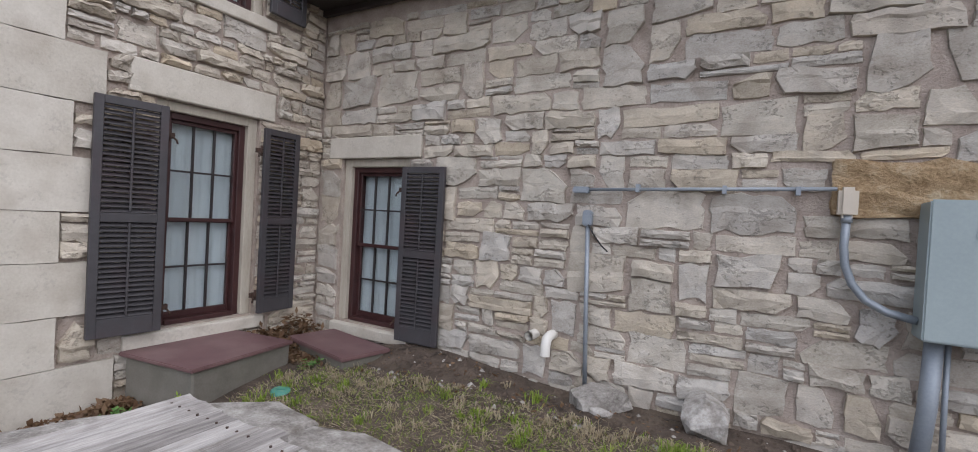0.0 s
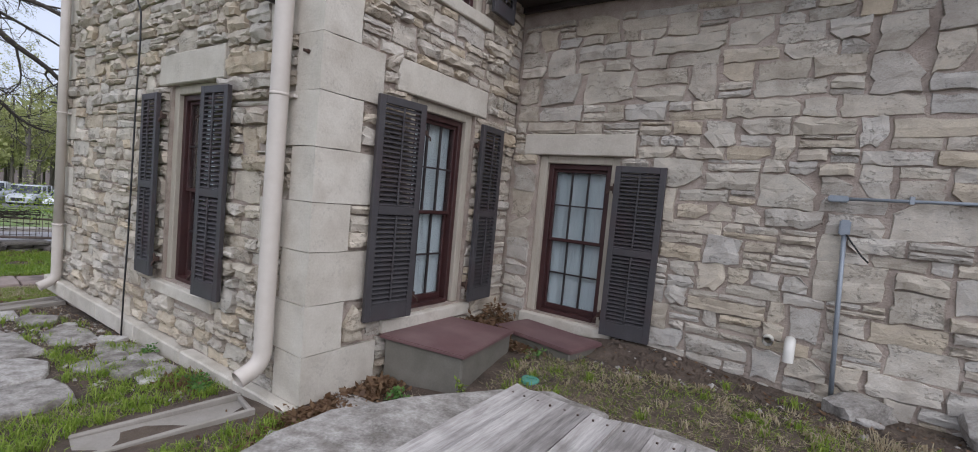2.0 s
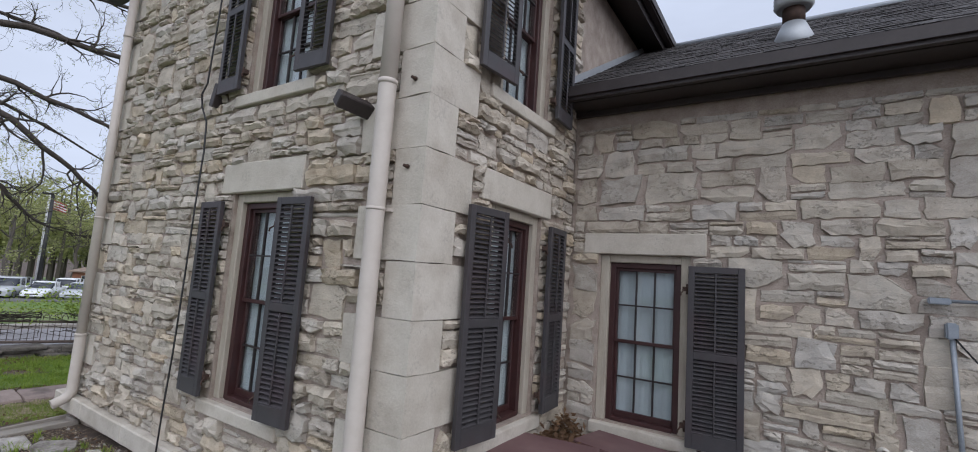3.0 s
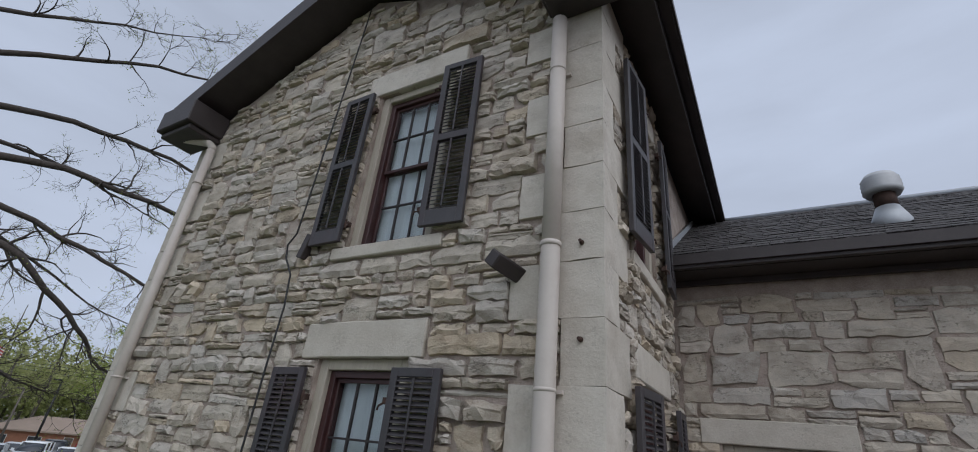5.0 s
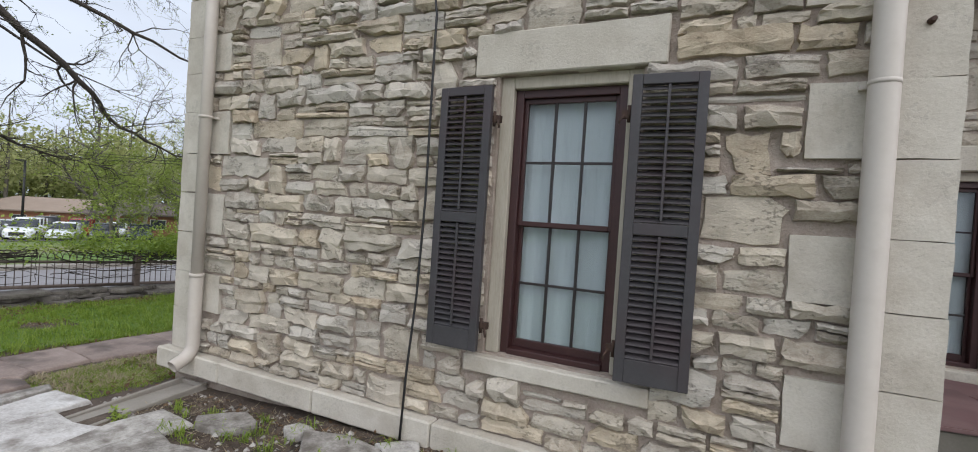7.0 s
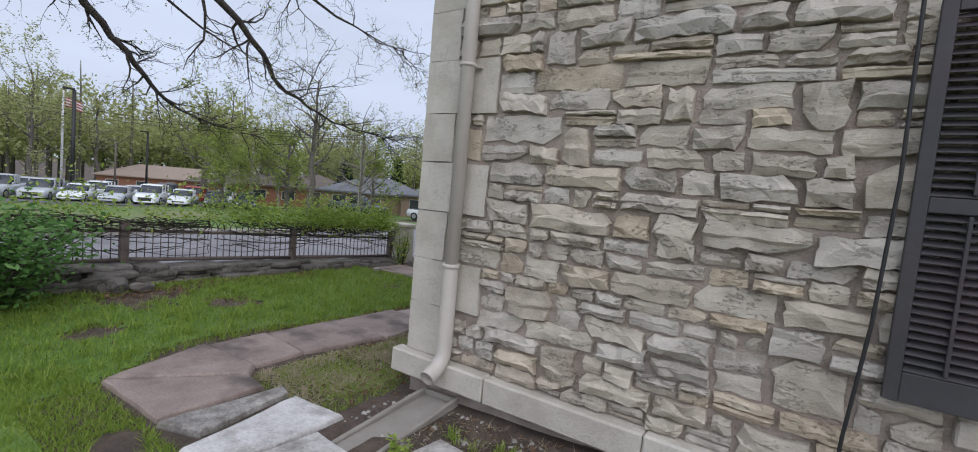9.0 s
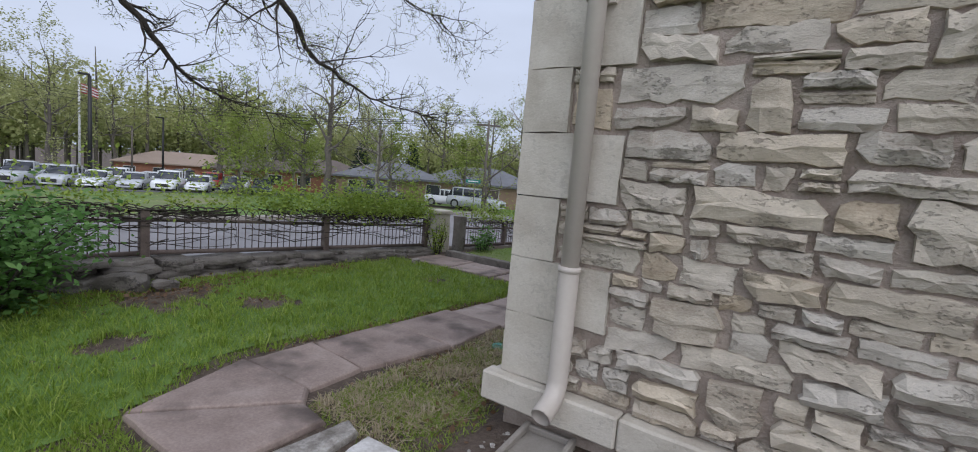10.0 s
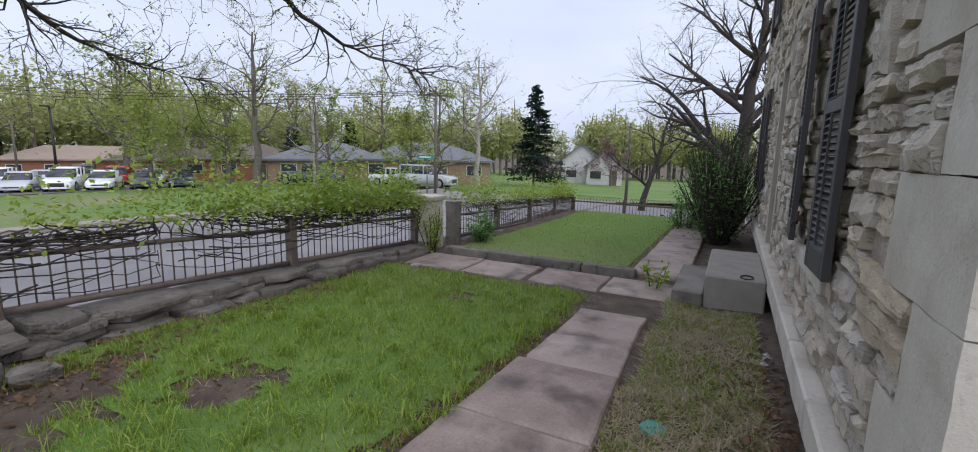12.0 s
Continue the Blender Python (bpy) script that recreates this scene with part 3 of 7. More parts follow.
def window(m, w, h, lintel, sill, label, depth=0.10):
    """A twelve-light sash window in an opening of w by h, its foot at m, outside towards -y; lintel and sill: (start, end, height)."""
    WINDOWS[0] += 1
    top = anchor("window_%d" % WINDOWS[0], m, label, "window", kind="structure")
    jamb, frame_w = 0.085, 0.052
    bm = bmesh.new()
    box(bm, 0, jamb, 0.03, 0.24, 0, h)
    box(bm, w - jamb, w, 0.03, 0.24, 0, h)
    box(bm, jamb, w - jamb, 0.03, 0.24, h - 0.075, h)
    soften(bm, 0.006)
    part("window_frame", bm, JAMB, top, "weathered tan wooden jamb")
    x0, x1, z0, z1 = jamb, w - jamb, 0.0, h - 0.075
    bm = bmesh.new()
    box(bm, x0, x0 + frame_w, depth - 0.03, depth + 0.08, z0, z1)
    box(bm, x1 - frame_w, x1, depth - 0.03, depth + 0.08, z0, z1)
    box(bm, x0 + frame_w, x1 - frame_w, depth - 0.03, depth + 0.08, z1 - 0.05, z1)
    box(bm, x0 + frame_w, x1 - frame_w, depth - 0.05, depth + 0.08, z0, z0 + 0.035)
    soften(bm, 0.004)
    part("outer_sash_frame", bm, SASH, top, "dark maroon painted frame")
    x0, x1, z0, z1 = x0 + frame_w, x1 - frame_w, z0 + 0.035, z1 - 0.05
    zm = (z0 + z1) / 2
    for k, (a, b, y) in enumerate(((z0, zm + 0.012, depth + 0.032), (zm - 0.012, z1, depth))):
        bm = bmesh.new()
        r = 0.03
        box(bm, x0, x0 + 0.022, y, y + 0.03, a, b)
        box(bm, x1 - 0.022, x1, y, y + 0.03, a, b)
        box(bm, x0 + 0.022, x1 - 0.022, y, y + 0.03, a, a + (0.05 if k == 0 else r))
        box(bm, x0 + 0.022, x1 - 0.022, y, y + 0.03, b - r, b)
        soften(bm, 0.003)
        sash = part("sash", bm, SASH, top, "maroon painted sliding sash")
        gx0, gx1, ga, gb = x0 + 0.022, x1 - 0.022, a + (0.05 if k == 0 else r), b - r
        for i in (1, 2):
            bm = bmesh.new()
            x = gx0 + (gx1 - gx0) * i / 3
            box(bm, x - 0.0075, x + 0.0075, y + 0.002, y + 0.026, ga, gb)
            soften(bm, 0.002)
            part("muntin", bm, MUNTIN, sash)
        bm = bmesh.new()
        z = (ga + gb) / 2
        box(bm, gx0, gx1, y + 0.003, y + 0.025, z - 0.0075, z + 0.0075)
        soften(bm, 0.002)
        part("muntin", bm, MUNTIN, sash)
        for i in range(3):
            for j in range(2):
                bm = bmesh.new()
                box(bm, gx0 + (gx1 - gx0) * i / 3, gx0 + (gx1 - gx0) * (i + 1) / 3, y + 0.013, y + 0.016, ga + (gb - ga) * j / 2, ga + (gb - ga) * (j + 1) / 2)
                pane = part("pane", bm, GLASS, sash)
                pane.visible_shadow = False
    bm = bmesh.new()
    n = 40
    cols = [[bm.verts.new((x0 - 0.03 + (x1 - x0 + 0.06) * i / n, depth + 0.082 + 0.004 * math.sin(i * 0.9) + 0.002 * math.sin(i * 2.3 + 1), z)) for z in (z0 - 0.02, z1 + 0.02)] for i in range(n + 1)]
    for a, b in zip(cols, cols[1:]):
        bm.faces.new((a[0], b[0], b[1], a[1])).smooth = True
    tagged(part("curtain", bm, CURTAIN, m=m.copy()), "white curtain hung close behind the window panes", "curtain")
    # added near-black board, stands in for the unlit room behind the curtain
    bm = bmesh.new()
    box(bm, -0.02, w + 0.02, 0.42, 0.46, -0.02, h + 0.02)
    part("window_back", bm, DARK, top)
    for name, spec, proud, mat in (("lintel", lintel, 0.035, ASHLAR), ("window_sill", sill, 0.05, ASHLAR)):
        if not spec:
            continue
        a, b, z0_, z1_ = spec
        bm = bmesh.new()
        box(bm, a, b, -proud, 0.12 if name == "lintel" else 0.10, z0_, z1_)
        if name == "window_sill":
            for v in bm.verts:
                if v.co.z > (z0_ + z1_) / 2 and v.co.y < 0:
                    v.co.z -= 0.018
        bmesh.ops.subdivide_edges(bm, edges=[e for e in bm.edges if e.calc_length() > 0.5], cuts=9)
        soften(bm, 0.008)
        roughen(bm, 0.004, 9, a)
        part(name, bm, mat, top, "dressed limestone %s" % ("lintel" if name == "lintel" else "sill"))
    return top


SOUTH_M = lambda x, z: pose(x, SOUTH + BED, z)
EAST_M = lambda y, z: pose(EAST - BED, y, z, 0, 0, 90)
WEST_M = lambda y, z: pose(WEST + BED, y, z, 0, 0, -90)
WING_M = lambda x, z: pose(x, WING + BED, z)

SEEN = "twelve-light sash window with maroon frame and drawn white curtain"
for z, h in ((0.88, 1.72), (3.50, 1.59)):
    window(SOUTH_M(-6.03, z), 0.86, h, (-0.16, 0.98, h, h + 0.26), (-0.11, 1.0, -0.12, 0.0), SEEN)
    window(EAST_M(1.80, z), 0.82, h, (-0.19, 0.95, h, h + 0.24), (-0.17, 0.92, -0.12, 0.0), SEEN)
window(WING_M(-3.55, 0.78), 0.83, 1.56, (-0.16, 0.96, 0.0 + 1.56, 1.76), (-0.04, 0.92, -0.12, 0.0), "twelve-light sash window with maroon frame in the wing")
for a, b, z0, z1 in WEST_OPEN:
    if z0 > 0.5:
        window(WEST_M(b, z0), b - a, z1 - z0, (-0.16, b - a + 0.16, z1 - z0, z1 - z0 + 0.26), (-0.1, b - a + 0.1, -0.12, 0.0), SEEN)

PAIR = "open dark grey louvred wooden shutter hung flat beside its window"
G1, G2, G3 = "shutters of the gable windows", "shutters of the side windows", "shutters of the front windows"
for z, h in ((0.90, 1.62), (3.52, 1.55)):
    shutter(pose(-6.03, SOUTH - 0.045, z, 0, 0, -2), 0.36, h, True, PAIR, G1)
    shutter(pose(-5.21, SOUTH - 0.055, z, 0, 0, 3), 0.37, h, False, PAIR, G1)
    shutter(pose(EAST + 0.085, 1.82, z, 0, 0, 90 - 6), 0.43, h, True, PAIR, G2)
    shutter(pose(EAST + 0.06, 2.60, z, 0, 0, 90 + 3), 0.37, h, False, PAIR, G2)
    for y0, y1 in ((2.62, 3.45), (8.9, 9.75)):
        shutter(pose(WEST - 0.05, y1, z, 0, 0, -90 - 3), 0.40, h, True, PAIR, G3)
        shutter(pose(WEST - 0.05, y0, z, 0, 0, -90 + 3), 0.40, h, False, PAIR, G3)
shutter(pose(-2.72, WING - 0.04, 0.74, 0, 0, 2), 0.435, 1.51, False, "single dark grey louvred shutter folded back on the wing wall", "shutters of the wing")

# ---- things fixed to the walls ----
def downspout(x, off, top_z, foot_z, seam, slim, wide, elbow_top, label):
    top = anchor("downspout", pose(x, SOUTH - off, 0), label, "downspout", "downspouts of the gable wall")
    bm = bmesh.new()
    tube(bm, [(0, 0, seam), (0, 0, top_z)], slim, 20)
    part("upper_pipe", bm, SPOUT, top)
    bm = bmesh.new()
    bend = [(0, -0.14 * (1 - math.cos(a)), foot_z - 0.14 * math.sin(a)) for a in [radians(k) for k in (0, 12, 24, 36, 48, 60, 72)]]
    tail = Vector(bend[-1]) - Vector(bend[-2])
    bend.append(tuple(Vector(bend[-1]) + tail.normalized() * 0.07))
    tube(bm, [(0, 0, seam + 0.02)] + bend, wide, 20, False)
    tube(bm, bend[-4:], wide - 0.004, 20, False)
    part("lower_pipe", bm, SPOUT, top)
    bm = bmesh.new()
    tube(bm, [(0, 0, seam + 0.005), (0, 0, seam + 0.035)], wide + 0.005, 20)
    part("collar", bm, SPOUT, top)
    for z in (2.4, 4.6):
        bm = bmesh.new()
        tube(bm, [(0, 0, z), (0, 0, z + 0.02)], wide + 0.002, 20)
        box(bm, -0.075, 0.075, off - 0.03, off + 0.005, z, z + 0.02)
        part("strap", bm, SPOUT, top)
    if elbow_top:
        bm = bmesh.new()
        tube(bm, [(0, 0, top_z - 0.01), (0, 0, top_z + 0.04), (-0.06, -0.03, top_z + 0.10), (-0.40, -0.14, top_z + 0.17), (-0.60, -0.20, top_z + 0.19), (-0.64, -0.22, top_z + 0.27)], slim, 16)
        part("offset_elbow", bm, SPOUT, top)
    return top


downspout(-4.15, 0.085, 5.12, 0.72, 3.22, 0.057, 0.0585, False, "tan painted round metal downspout at the house corner")
downspout(-8.68, 0.072, 5.08, 0.50, 1.06, 0.047, 0.053, True, "tan painted round metal downspout below the eave")

bm = bmesh.new()
cable_way = [(-6.52, SOUTH - 0.10, 0.25), (-6.50, SOUTH - 0.10, 0.7), (-6.46, SOUTH - 0.10, 1.2), (-6.44, SOUTH - 0.10, 1.8), (-6.45, SOUTH - 0.09, 2.5), (-6.46, SOUTH - 0.075, 3.0), (-6.52, SOUTH - 0.06, 3.28), (-6.64, SOUTH - 0.06, 3.44), (-6.65, SOUTH - 0.075, 3.56), (-6.57, SOUTH - 0.075, 3.66), (-6.55, SOUTH - 0.07, 4.1), (-6.52, SOUTH - 0.06, 5.0), (-6.48, SOUTH - 0.05, 6.0), (-6.46, SOUTH - 0.05, 6.45)]
tube(bm, cable_way, 0.008, 8)
tagged(part("service_cable", bm, RUBBER), "black cable hanging down the stone gable wall", "cable")
bm = bmesh.new()
box(bm, -0.035, 0.035, -0.05, 0.04, -0.12, 0.10)
soften(bm, 0.006)
tagged(part("cable_bracket", bm, EAVE, m=pose(-6.44, SOUTH - 0.02, 3.54, 0, 18, 0)), "small dark wooden cable block on the wall", "bracket")
bm = bmesh.new()
box(bm, -0.05, 0.05, -0.20, 0.12, -0.05, 0.05)
soften(bm, 0.008)
roughen(bm, 0.004, 14)
tagged(part("beam_stub", bm, EAVE, m=pose(-4.42, SOUTH - 0.03, 3.12, -8, 38, -18)), "sawn-off dark timber beam end jutting from the wall", "beam")
for z in (2.69, 3.27):
    bm = bmesh.new()
    tube(bm, [(0, 0.03, 0), (0, -0.035, 0)], 0.011, 8)
    tube(bm, [(0, 0.004, 0), (0, -0.008, 0)], 0.015, 10)
    tagged(part("wall_bolt", bm, IRON, m=pose(-3.985, SOUTH - 0.005, z)), "small rusty iron bolt in a corner stone", "bolt", "bolts in the corner stones")

# ---- conduits, cabinet and pipes of the wing wall ----
run = anchor("electrical_conduit", pose(0, WING, 0), "grey metal conduit run fixed to the wing wall", "conduit")
bm = bmesh.new()
tube(bm, [(-1.10, -0.035, 2.085), (0.36, -0.035, 2.115)], 0.012, 10)
part("horizontal_run", bm, GALVANISED, run)
bm = bmesh.new()
box(bm, -1.17, -1.05, -0.055, 0.0, 2.06, 2.105)
soften(bm, 0.008, 2)
part("end_fitting", bm, GALVANISED, run)
bm = bmesh.new()
tube(bm, [(-1.05, -0.03, 1.84), (-1.03, -0.03, 1.3), (-1.0, -0.03, 0.60)], 0.016, 10)
part("vertical_run", bm, GALVANISED, run)
bm = bmesh.new()
box(bm, -1.085, -1.02, -0.06, 0.0, 1.83, 1.94)
soften(bm, 0.01, 2)
part("junction_fitting", bm, GALVANISED, run)
bm = bmesh.new()
tube(bm, [(-1.04, -0.05, 1.84), (-1.0, -0.06, 1.78), (-0.94, -0.05, 1.70), (-0.90, -0.03, 1.66)], 0.006, 6)
part("loose_wire", bm, RUBBER, run, "loose black wire end")
bm = bmesh.new()
box(bm, 0.365, 0.455, -0.085, 0.0, 1.955, 2.125)
soften(bm, 0.02, 2)
part("outlet_box", bm, ALMOND, run, "almond plastic outlet box")
bm = bmesh.new()
tube(bm, [(0.41, -0.045, 1.96), (0.405, -0.045, 1.80), (0.415, -0.045, 1.70), (0.45, -0.05, 1.60), (0.51, -0.06, 1.52), (0.60, -0.08, 1.47), (0.72, -0.10, 1.445)], 0.021, 12)
part("curved_run", bm, GALVANISED, run, "bent blue-grey flexible conduit")
bm = bmesh.new()
tube(bm, [(0.41, -0.045, 1.93), (0.41, -0.045, 1.97)], 0.027, 12)
part("coupling", bm, GALVANISED, run)
for x in (-0.72, -0.2, 0.18):
    bm = bmesh.new()
    box(bm, x - 0.012, x + 0.012, -0.05, 0.0, 2.075, 2.125)
    part("clip", bm, GALVANISED, run)

cab = anchor("electrical_cabinet", pose(0.72, WING, 1.36), "grey-green metal electrical cabinet on the wing wall", "cabinet")
bm = bmesh.new()
box(bm, 0, 0.62, -0.20, -0.002, 0, 0.69)
soften(bm, 0.006, 2)
part("body", bm, CABINET, cab)
bm = bmesh.new()
box(bm, -0.008, 0.628, -0.222, -0.201, 0.006, 0.698)
soften(bm, 0.008, 2)
door_ob = part("door", bm, CABINET, cab)
bm = bmesh.new()
box(bm, 0.16, 0.30, -0.226, -0.222, 0.52, 0.56)
part("name_plate", bm, CABINET, door_ob, "blank raised plate")
bm = bmesh.new()
box(bm, 0.27, 0.33, -0.24, -0.222, 0.03, 0.06)
part("hasp", bm, GALVANISED, door_ob)
bm = bmesh.new()
tube(bm, [(0.07, -0.10, -0.0), (0.06, -0.10, -0.35), (0.03, -0.09, -0.75)], 0.04, 14)
part("riser_pipe", bm, GALVANISED, cab, "thick blue-grey riser pipe")
bm = bmesh.new()
tube(bm, [(0.13, -0.07, -0.0), (0.135, -0.07, -0.72)], 0.013, 10)
part("thin_riser", bm, GALVANISED, cab)

for x, z, bent in ((-1.42, 1.0, False), (-1.28, 0.985, True)):
    bm = bmesh.new()
    way = [(0, 0.06, 0), (0, -0.02, 0), (0, -0.10, 0)] if not bent else [(0, 0.06, 0.03), (0, -0.05, 0.03), (0, -0.10, 0.015), (0, -0.118, -0.03), (0, -0.12, -0.10)]
    tube(bm, way, 0.036, 16, False)
    tube(bm, way[-2:], 0.028, 16, False)
    tagged(part("drain_pipe", bm, PVC, m=pose(x, WING, z)), "bent white plastic pipe from the stone wall" if bent else "straight white plastic pipe end in the stone wall", "pipe", "pipes of the wing wall")

# ---- cellar hatches, well cover, stoop ----
def hatch(m, w, d, h, lid, label):
    top = anchor("cellar_hatch", m, label, "hatch", "cellar hatches")
    bm = bmesh.new()
    box(bm, 0.03, w - 0.03, 0.03, d, -0.25, h)
    bmesh.ops.subdivide_edges(bm, edges=[e for e in bm.edges if e.calc_length() > 0.4], cuts=6)
    soften(bm, 0.012)
    roughen(bm, 0.005, 8)
    part("base", bm, CELLAR_BLOCK, top, "grey masonry base")
    bm = bmesh.new()
    box(bm, 0, w, 0, d, h + 0.002, h + lid)
    soften(bm, 0.006, 2)
    part("lid", bm, HATCH, top, "faded maroon painted board lid")
    return top


hatch(pose(-3.83, 1.60, 0.0, 0, 0, 8), 0.74, 0.86, 0.740, 0.030, "low masonry cellar hatch with a faded maroon lid")
hatch(pose(-3.545, 2.75, 0.0, 0, 0, -11), 0.86, 0.46, 0.680, 0.035, "small maroon cellar hatch below the wing window")

def slab_piece(outline, z, thick, name, material, owner=None, rough=0.012, seed=0.0, tilt=0.0):
    """An irregular flat stone from an outline, with a worn edge."""
    bm = bmesh.new()
    pts, n = [], len(outline)
    for k in range(n):
        a, b = Vector((*outline[k], 0)), Vector((*outline[(k + 1) % n], 0))
        cuts = max(1, round((b - a).length / 0.14))
        for q in range(cuts):
            p = a.lerp(b, q / cuts)
            pts.append(p + noise.noise_vector(p * 4 + Vector((seed, 0, 0))) * rough * 1.5)
    mid = sum(pts, Vector()) / len(pts)
    rings = []
    for grow, dz in ((1.0, -thick), (1.01, -0.03), (0.985, -0.008), (0.95, 0.0), (0.8, 0.003), (0.6, 0.004), (0.35, 0.003), (0.12, 0.004)):
        rings.append([bm.verts.new((mid.x + (p.x - mid.x) * grow, mid.y + (p.y - mid.y) * grow, z + dz + tilt * (p.x - mid.x) * grow + noise.noise(p * 5 * grow + Vector((seed, 3, 0))) * rough * (0.5 if dz > -0.03 else 0))) for p in pts])
    for a, b in zip(rings, rings[1:]):
        for k in range(len(pts)):
            bm.faces.new((a[k], a[(k + 1) % len(pts)], b[(k + 1) % len(pts)], b[k]))
    bm.faces.new(rings[-1])
    return part(name, bm, material, owner)


well = anchor("well_base", pose(0, 0, 0), "broken grey stone slabs round the old well", "well", kind="structure")
slab_piece([(-3.12, -0.1), (-3.27, 0.4), (-3.28, 0.75), (-2.98, 1.38), (-2.76, 1.70), (-2.52, 1.92), (-2.12, 1.87), (-2.06, 1.1), (-2.2, 0.0)], 0.655, 0.2, "slab", FLAGSTONE, well, 0.02, 3)
slab_piece([(-2.09, 1.1), (-2.10, 1.84), (-1.80, 1.94), (-1.43, 1.90), (-1.12, 1.66), (-1.0, 1.1), (-1.05, 0.3), (-2.15, 0.0)], 0.645, 0.2, "slab", FLAGSTONE, well, 0.02, 9)
cover = anchor("well_cover", pose(-2.46, 0.22, 0.655, 0, 0, 0.6), "silvered plank cover lying on the old stone well", "well cover")
bm = bmesh.new()
for x in (0.03, 0.95):
    box(bm, x, x + 0.09, 0.02, 1.12, 0.0, 0.165)
for y in (0.02, 1.06):
    box(bm, 0.12, 0.95, y, y + 0.07, 0.0, 0.165)
soften(bm, 0.006)
part("curb_frame", bm, WOOD, cover)
rngp = random.Random(17)
for k in range(7):
    bm = bmesh.new()
    w = 0.145
    box(bm, k * 0.149, k * 0.149 + w, rngp.uniform(-0.02, 0.03), 1.12 + rngp.uniform(-0.035, 0.025), 0.168, 0.205)
    bmesh.ops.subdivide_edges(bm, edges=[e for e in bm.edges if e.calc_length() > 0.5], cuts=14)
    bmesh.ops.subdivide_edges(bm, edges=[e for e in bm.edges if 0.1 < e.calc_length() < 0.16], cuts=3, use_grid_fill=True)
    cup, skew = rngp.uniform(-0.010, 0.012), rngp.uniform(-0.006, 0.006)
    for v in bm.verts:
        u = (v.co.x - k * 0.149) / w - 0.5
        v.co.z += cup * (u * u * 4 - 0.4) + skew * u * 2 + 0.004 * noise.noise(Vector((v.co.x * 30, v.co.y * 2.5, k)))
        v.co.x += 0.004 * noise.noise(Vector((v.co.y * 5, k * 3.0, 1.0)))
    part("plank", bm, WOOD, cover)
    for y in (0.06, 1.03):
        for dx in (0.035, 0.105):
            bm = bmesh.new()
            tube(bm, [(k * 0.149 + dx, y, 0.2), (k * 0.149 + dx, y, 0.2085)], 0.006, 8)
            part("nail", bm, IRON, cover)
def utility_lid(x, y):
    z = ground_z(x, y) + 0.012
    top = anchor("utility_cover", pose(x, y, z - 0.012, 3, 2, 30), "round faded green plastic utility lid in the turf", "lid", "utility lids")
    bm = bmesh.new()
    tube(bm, [(0, 0, -0.05), (0, 0, 0.012), (0, 0, 0.02)], [0.068, 0.068, 0.06], 24)
    part("cover", bm, GREEN_PLASTIC, top)
    bm = bmesh.new()
    box(bm, -0.03, 0.03, -0.006, 0.006, 0.018, 0.026)
    part("grip", bm, GREEN_PLASTIC, top)


GREEN_PLASTIC = surface("faded_green_plastic", [(0.05, 0.19, 0.15), (0.075, 0.25, 0.195), (0.10, 0.30, 0.24)], 14, 60, (0.5, 0.7), 0.2, distance=0.003, stain=(0.10, 0.10, 0.06), stain_scale=9)
utility_lid(-2.81, 2.15)
utility_lid(-9.80, 2.08)

def splash_block(m, label):
    top = anchor("splash_block", m, label, "splash block", "splash blocks")
    L, w0, w1, h, t = 0.88, 0.30, 0.30, 0.075, 0.03
    bm = bmesh.new()
    box(bm, -w1 / 2, w1 / 2, -L, 0, -0.05, 0.04)
    for v in bm.verts:
        v.co.x *= (w0 / w1) if v.co.y > -0.1 else 1
    soften(bm, 0.006)
    part("trough_floor", bm, PALE_CONCRETE, top)
    for s in (-1, 1):
        bm = bmesh.new()
        a = [(s * w0 / 2, 0.001), (s * (w0 / 2 - t), 0.001), (s * (w1 / 2 - t), -L - 0.001), (s * (w1 / 2 + 0.001), -L - 0.001)]
        lo = [bm.verts.new((x, y, 0.036)) for x, y in a]
        hi = [bm.verts.new((x, y, h + (0.01 if y > -0.1 else -0.02))) for x, y in a]
        bm.faces.new(lo), bm.faces.new(hi)
        for k in range(4):
            bm.faces.new((lo[k], lo[(k + 1) % 4], hi[(k + 1) % 4], hi[k]))
        bmesh.ops.recalc_face_normals(bm, faces=list(bm.faces))
        soften(bm, 0.006)
        part("side_wall", bm, PALE_CONCRETE, top)
    bm = bmesh.new()
    box(bm, -w0 / 2 + t - 0.004, w0 / 2 - t + 0.004, -t, -0.003, 0.038, h)
    soften(bm, 0.006)
    part("back_wall", bm, PALE_CONCRETE, top)
    return top


splash_block(pose(-4.17, 0.80, ground_z(-4.3, 0.4) - 0.03, 1.0, 0, -11), "cast concrete splash trough below a downspout")
splash_block(pose(-8.72, 0.95, 0.085, 0.8, 0, 4), "cast concrete splash trough below a downspout")

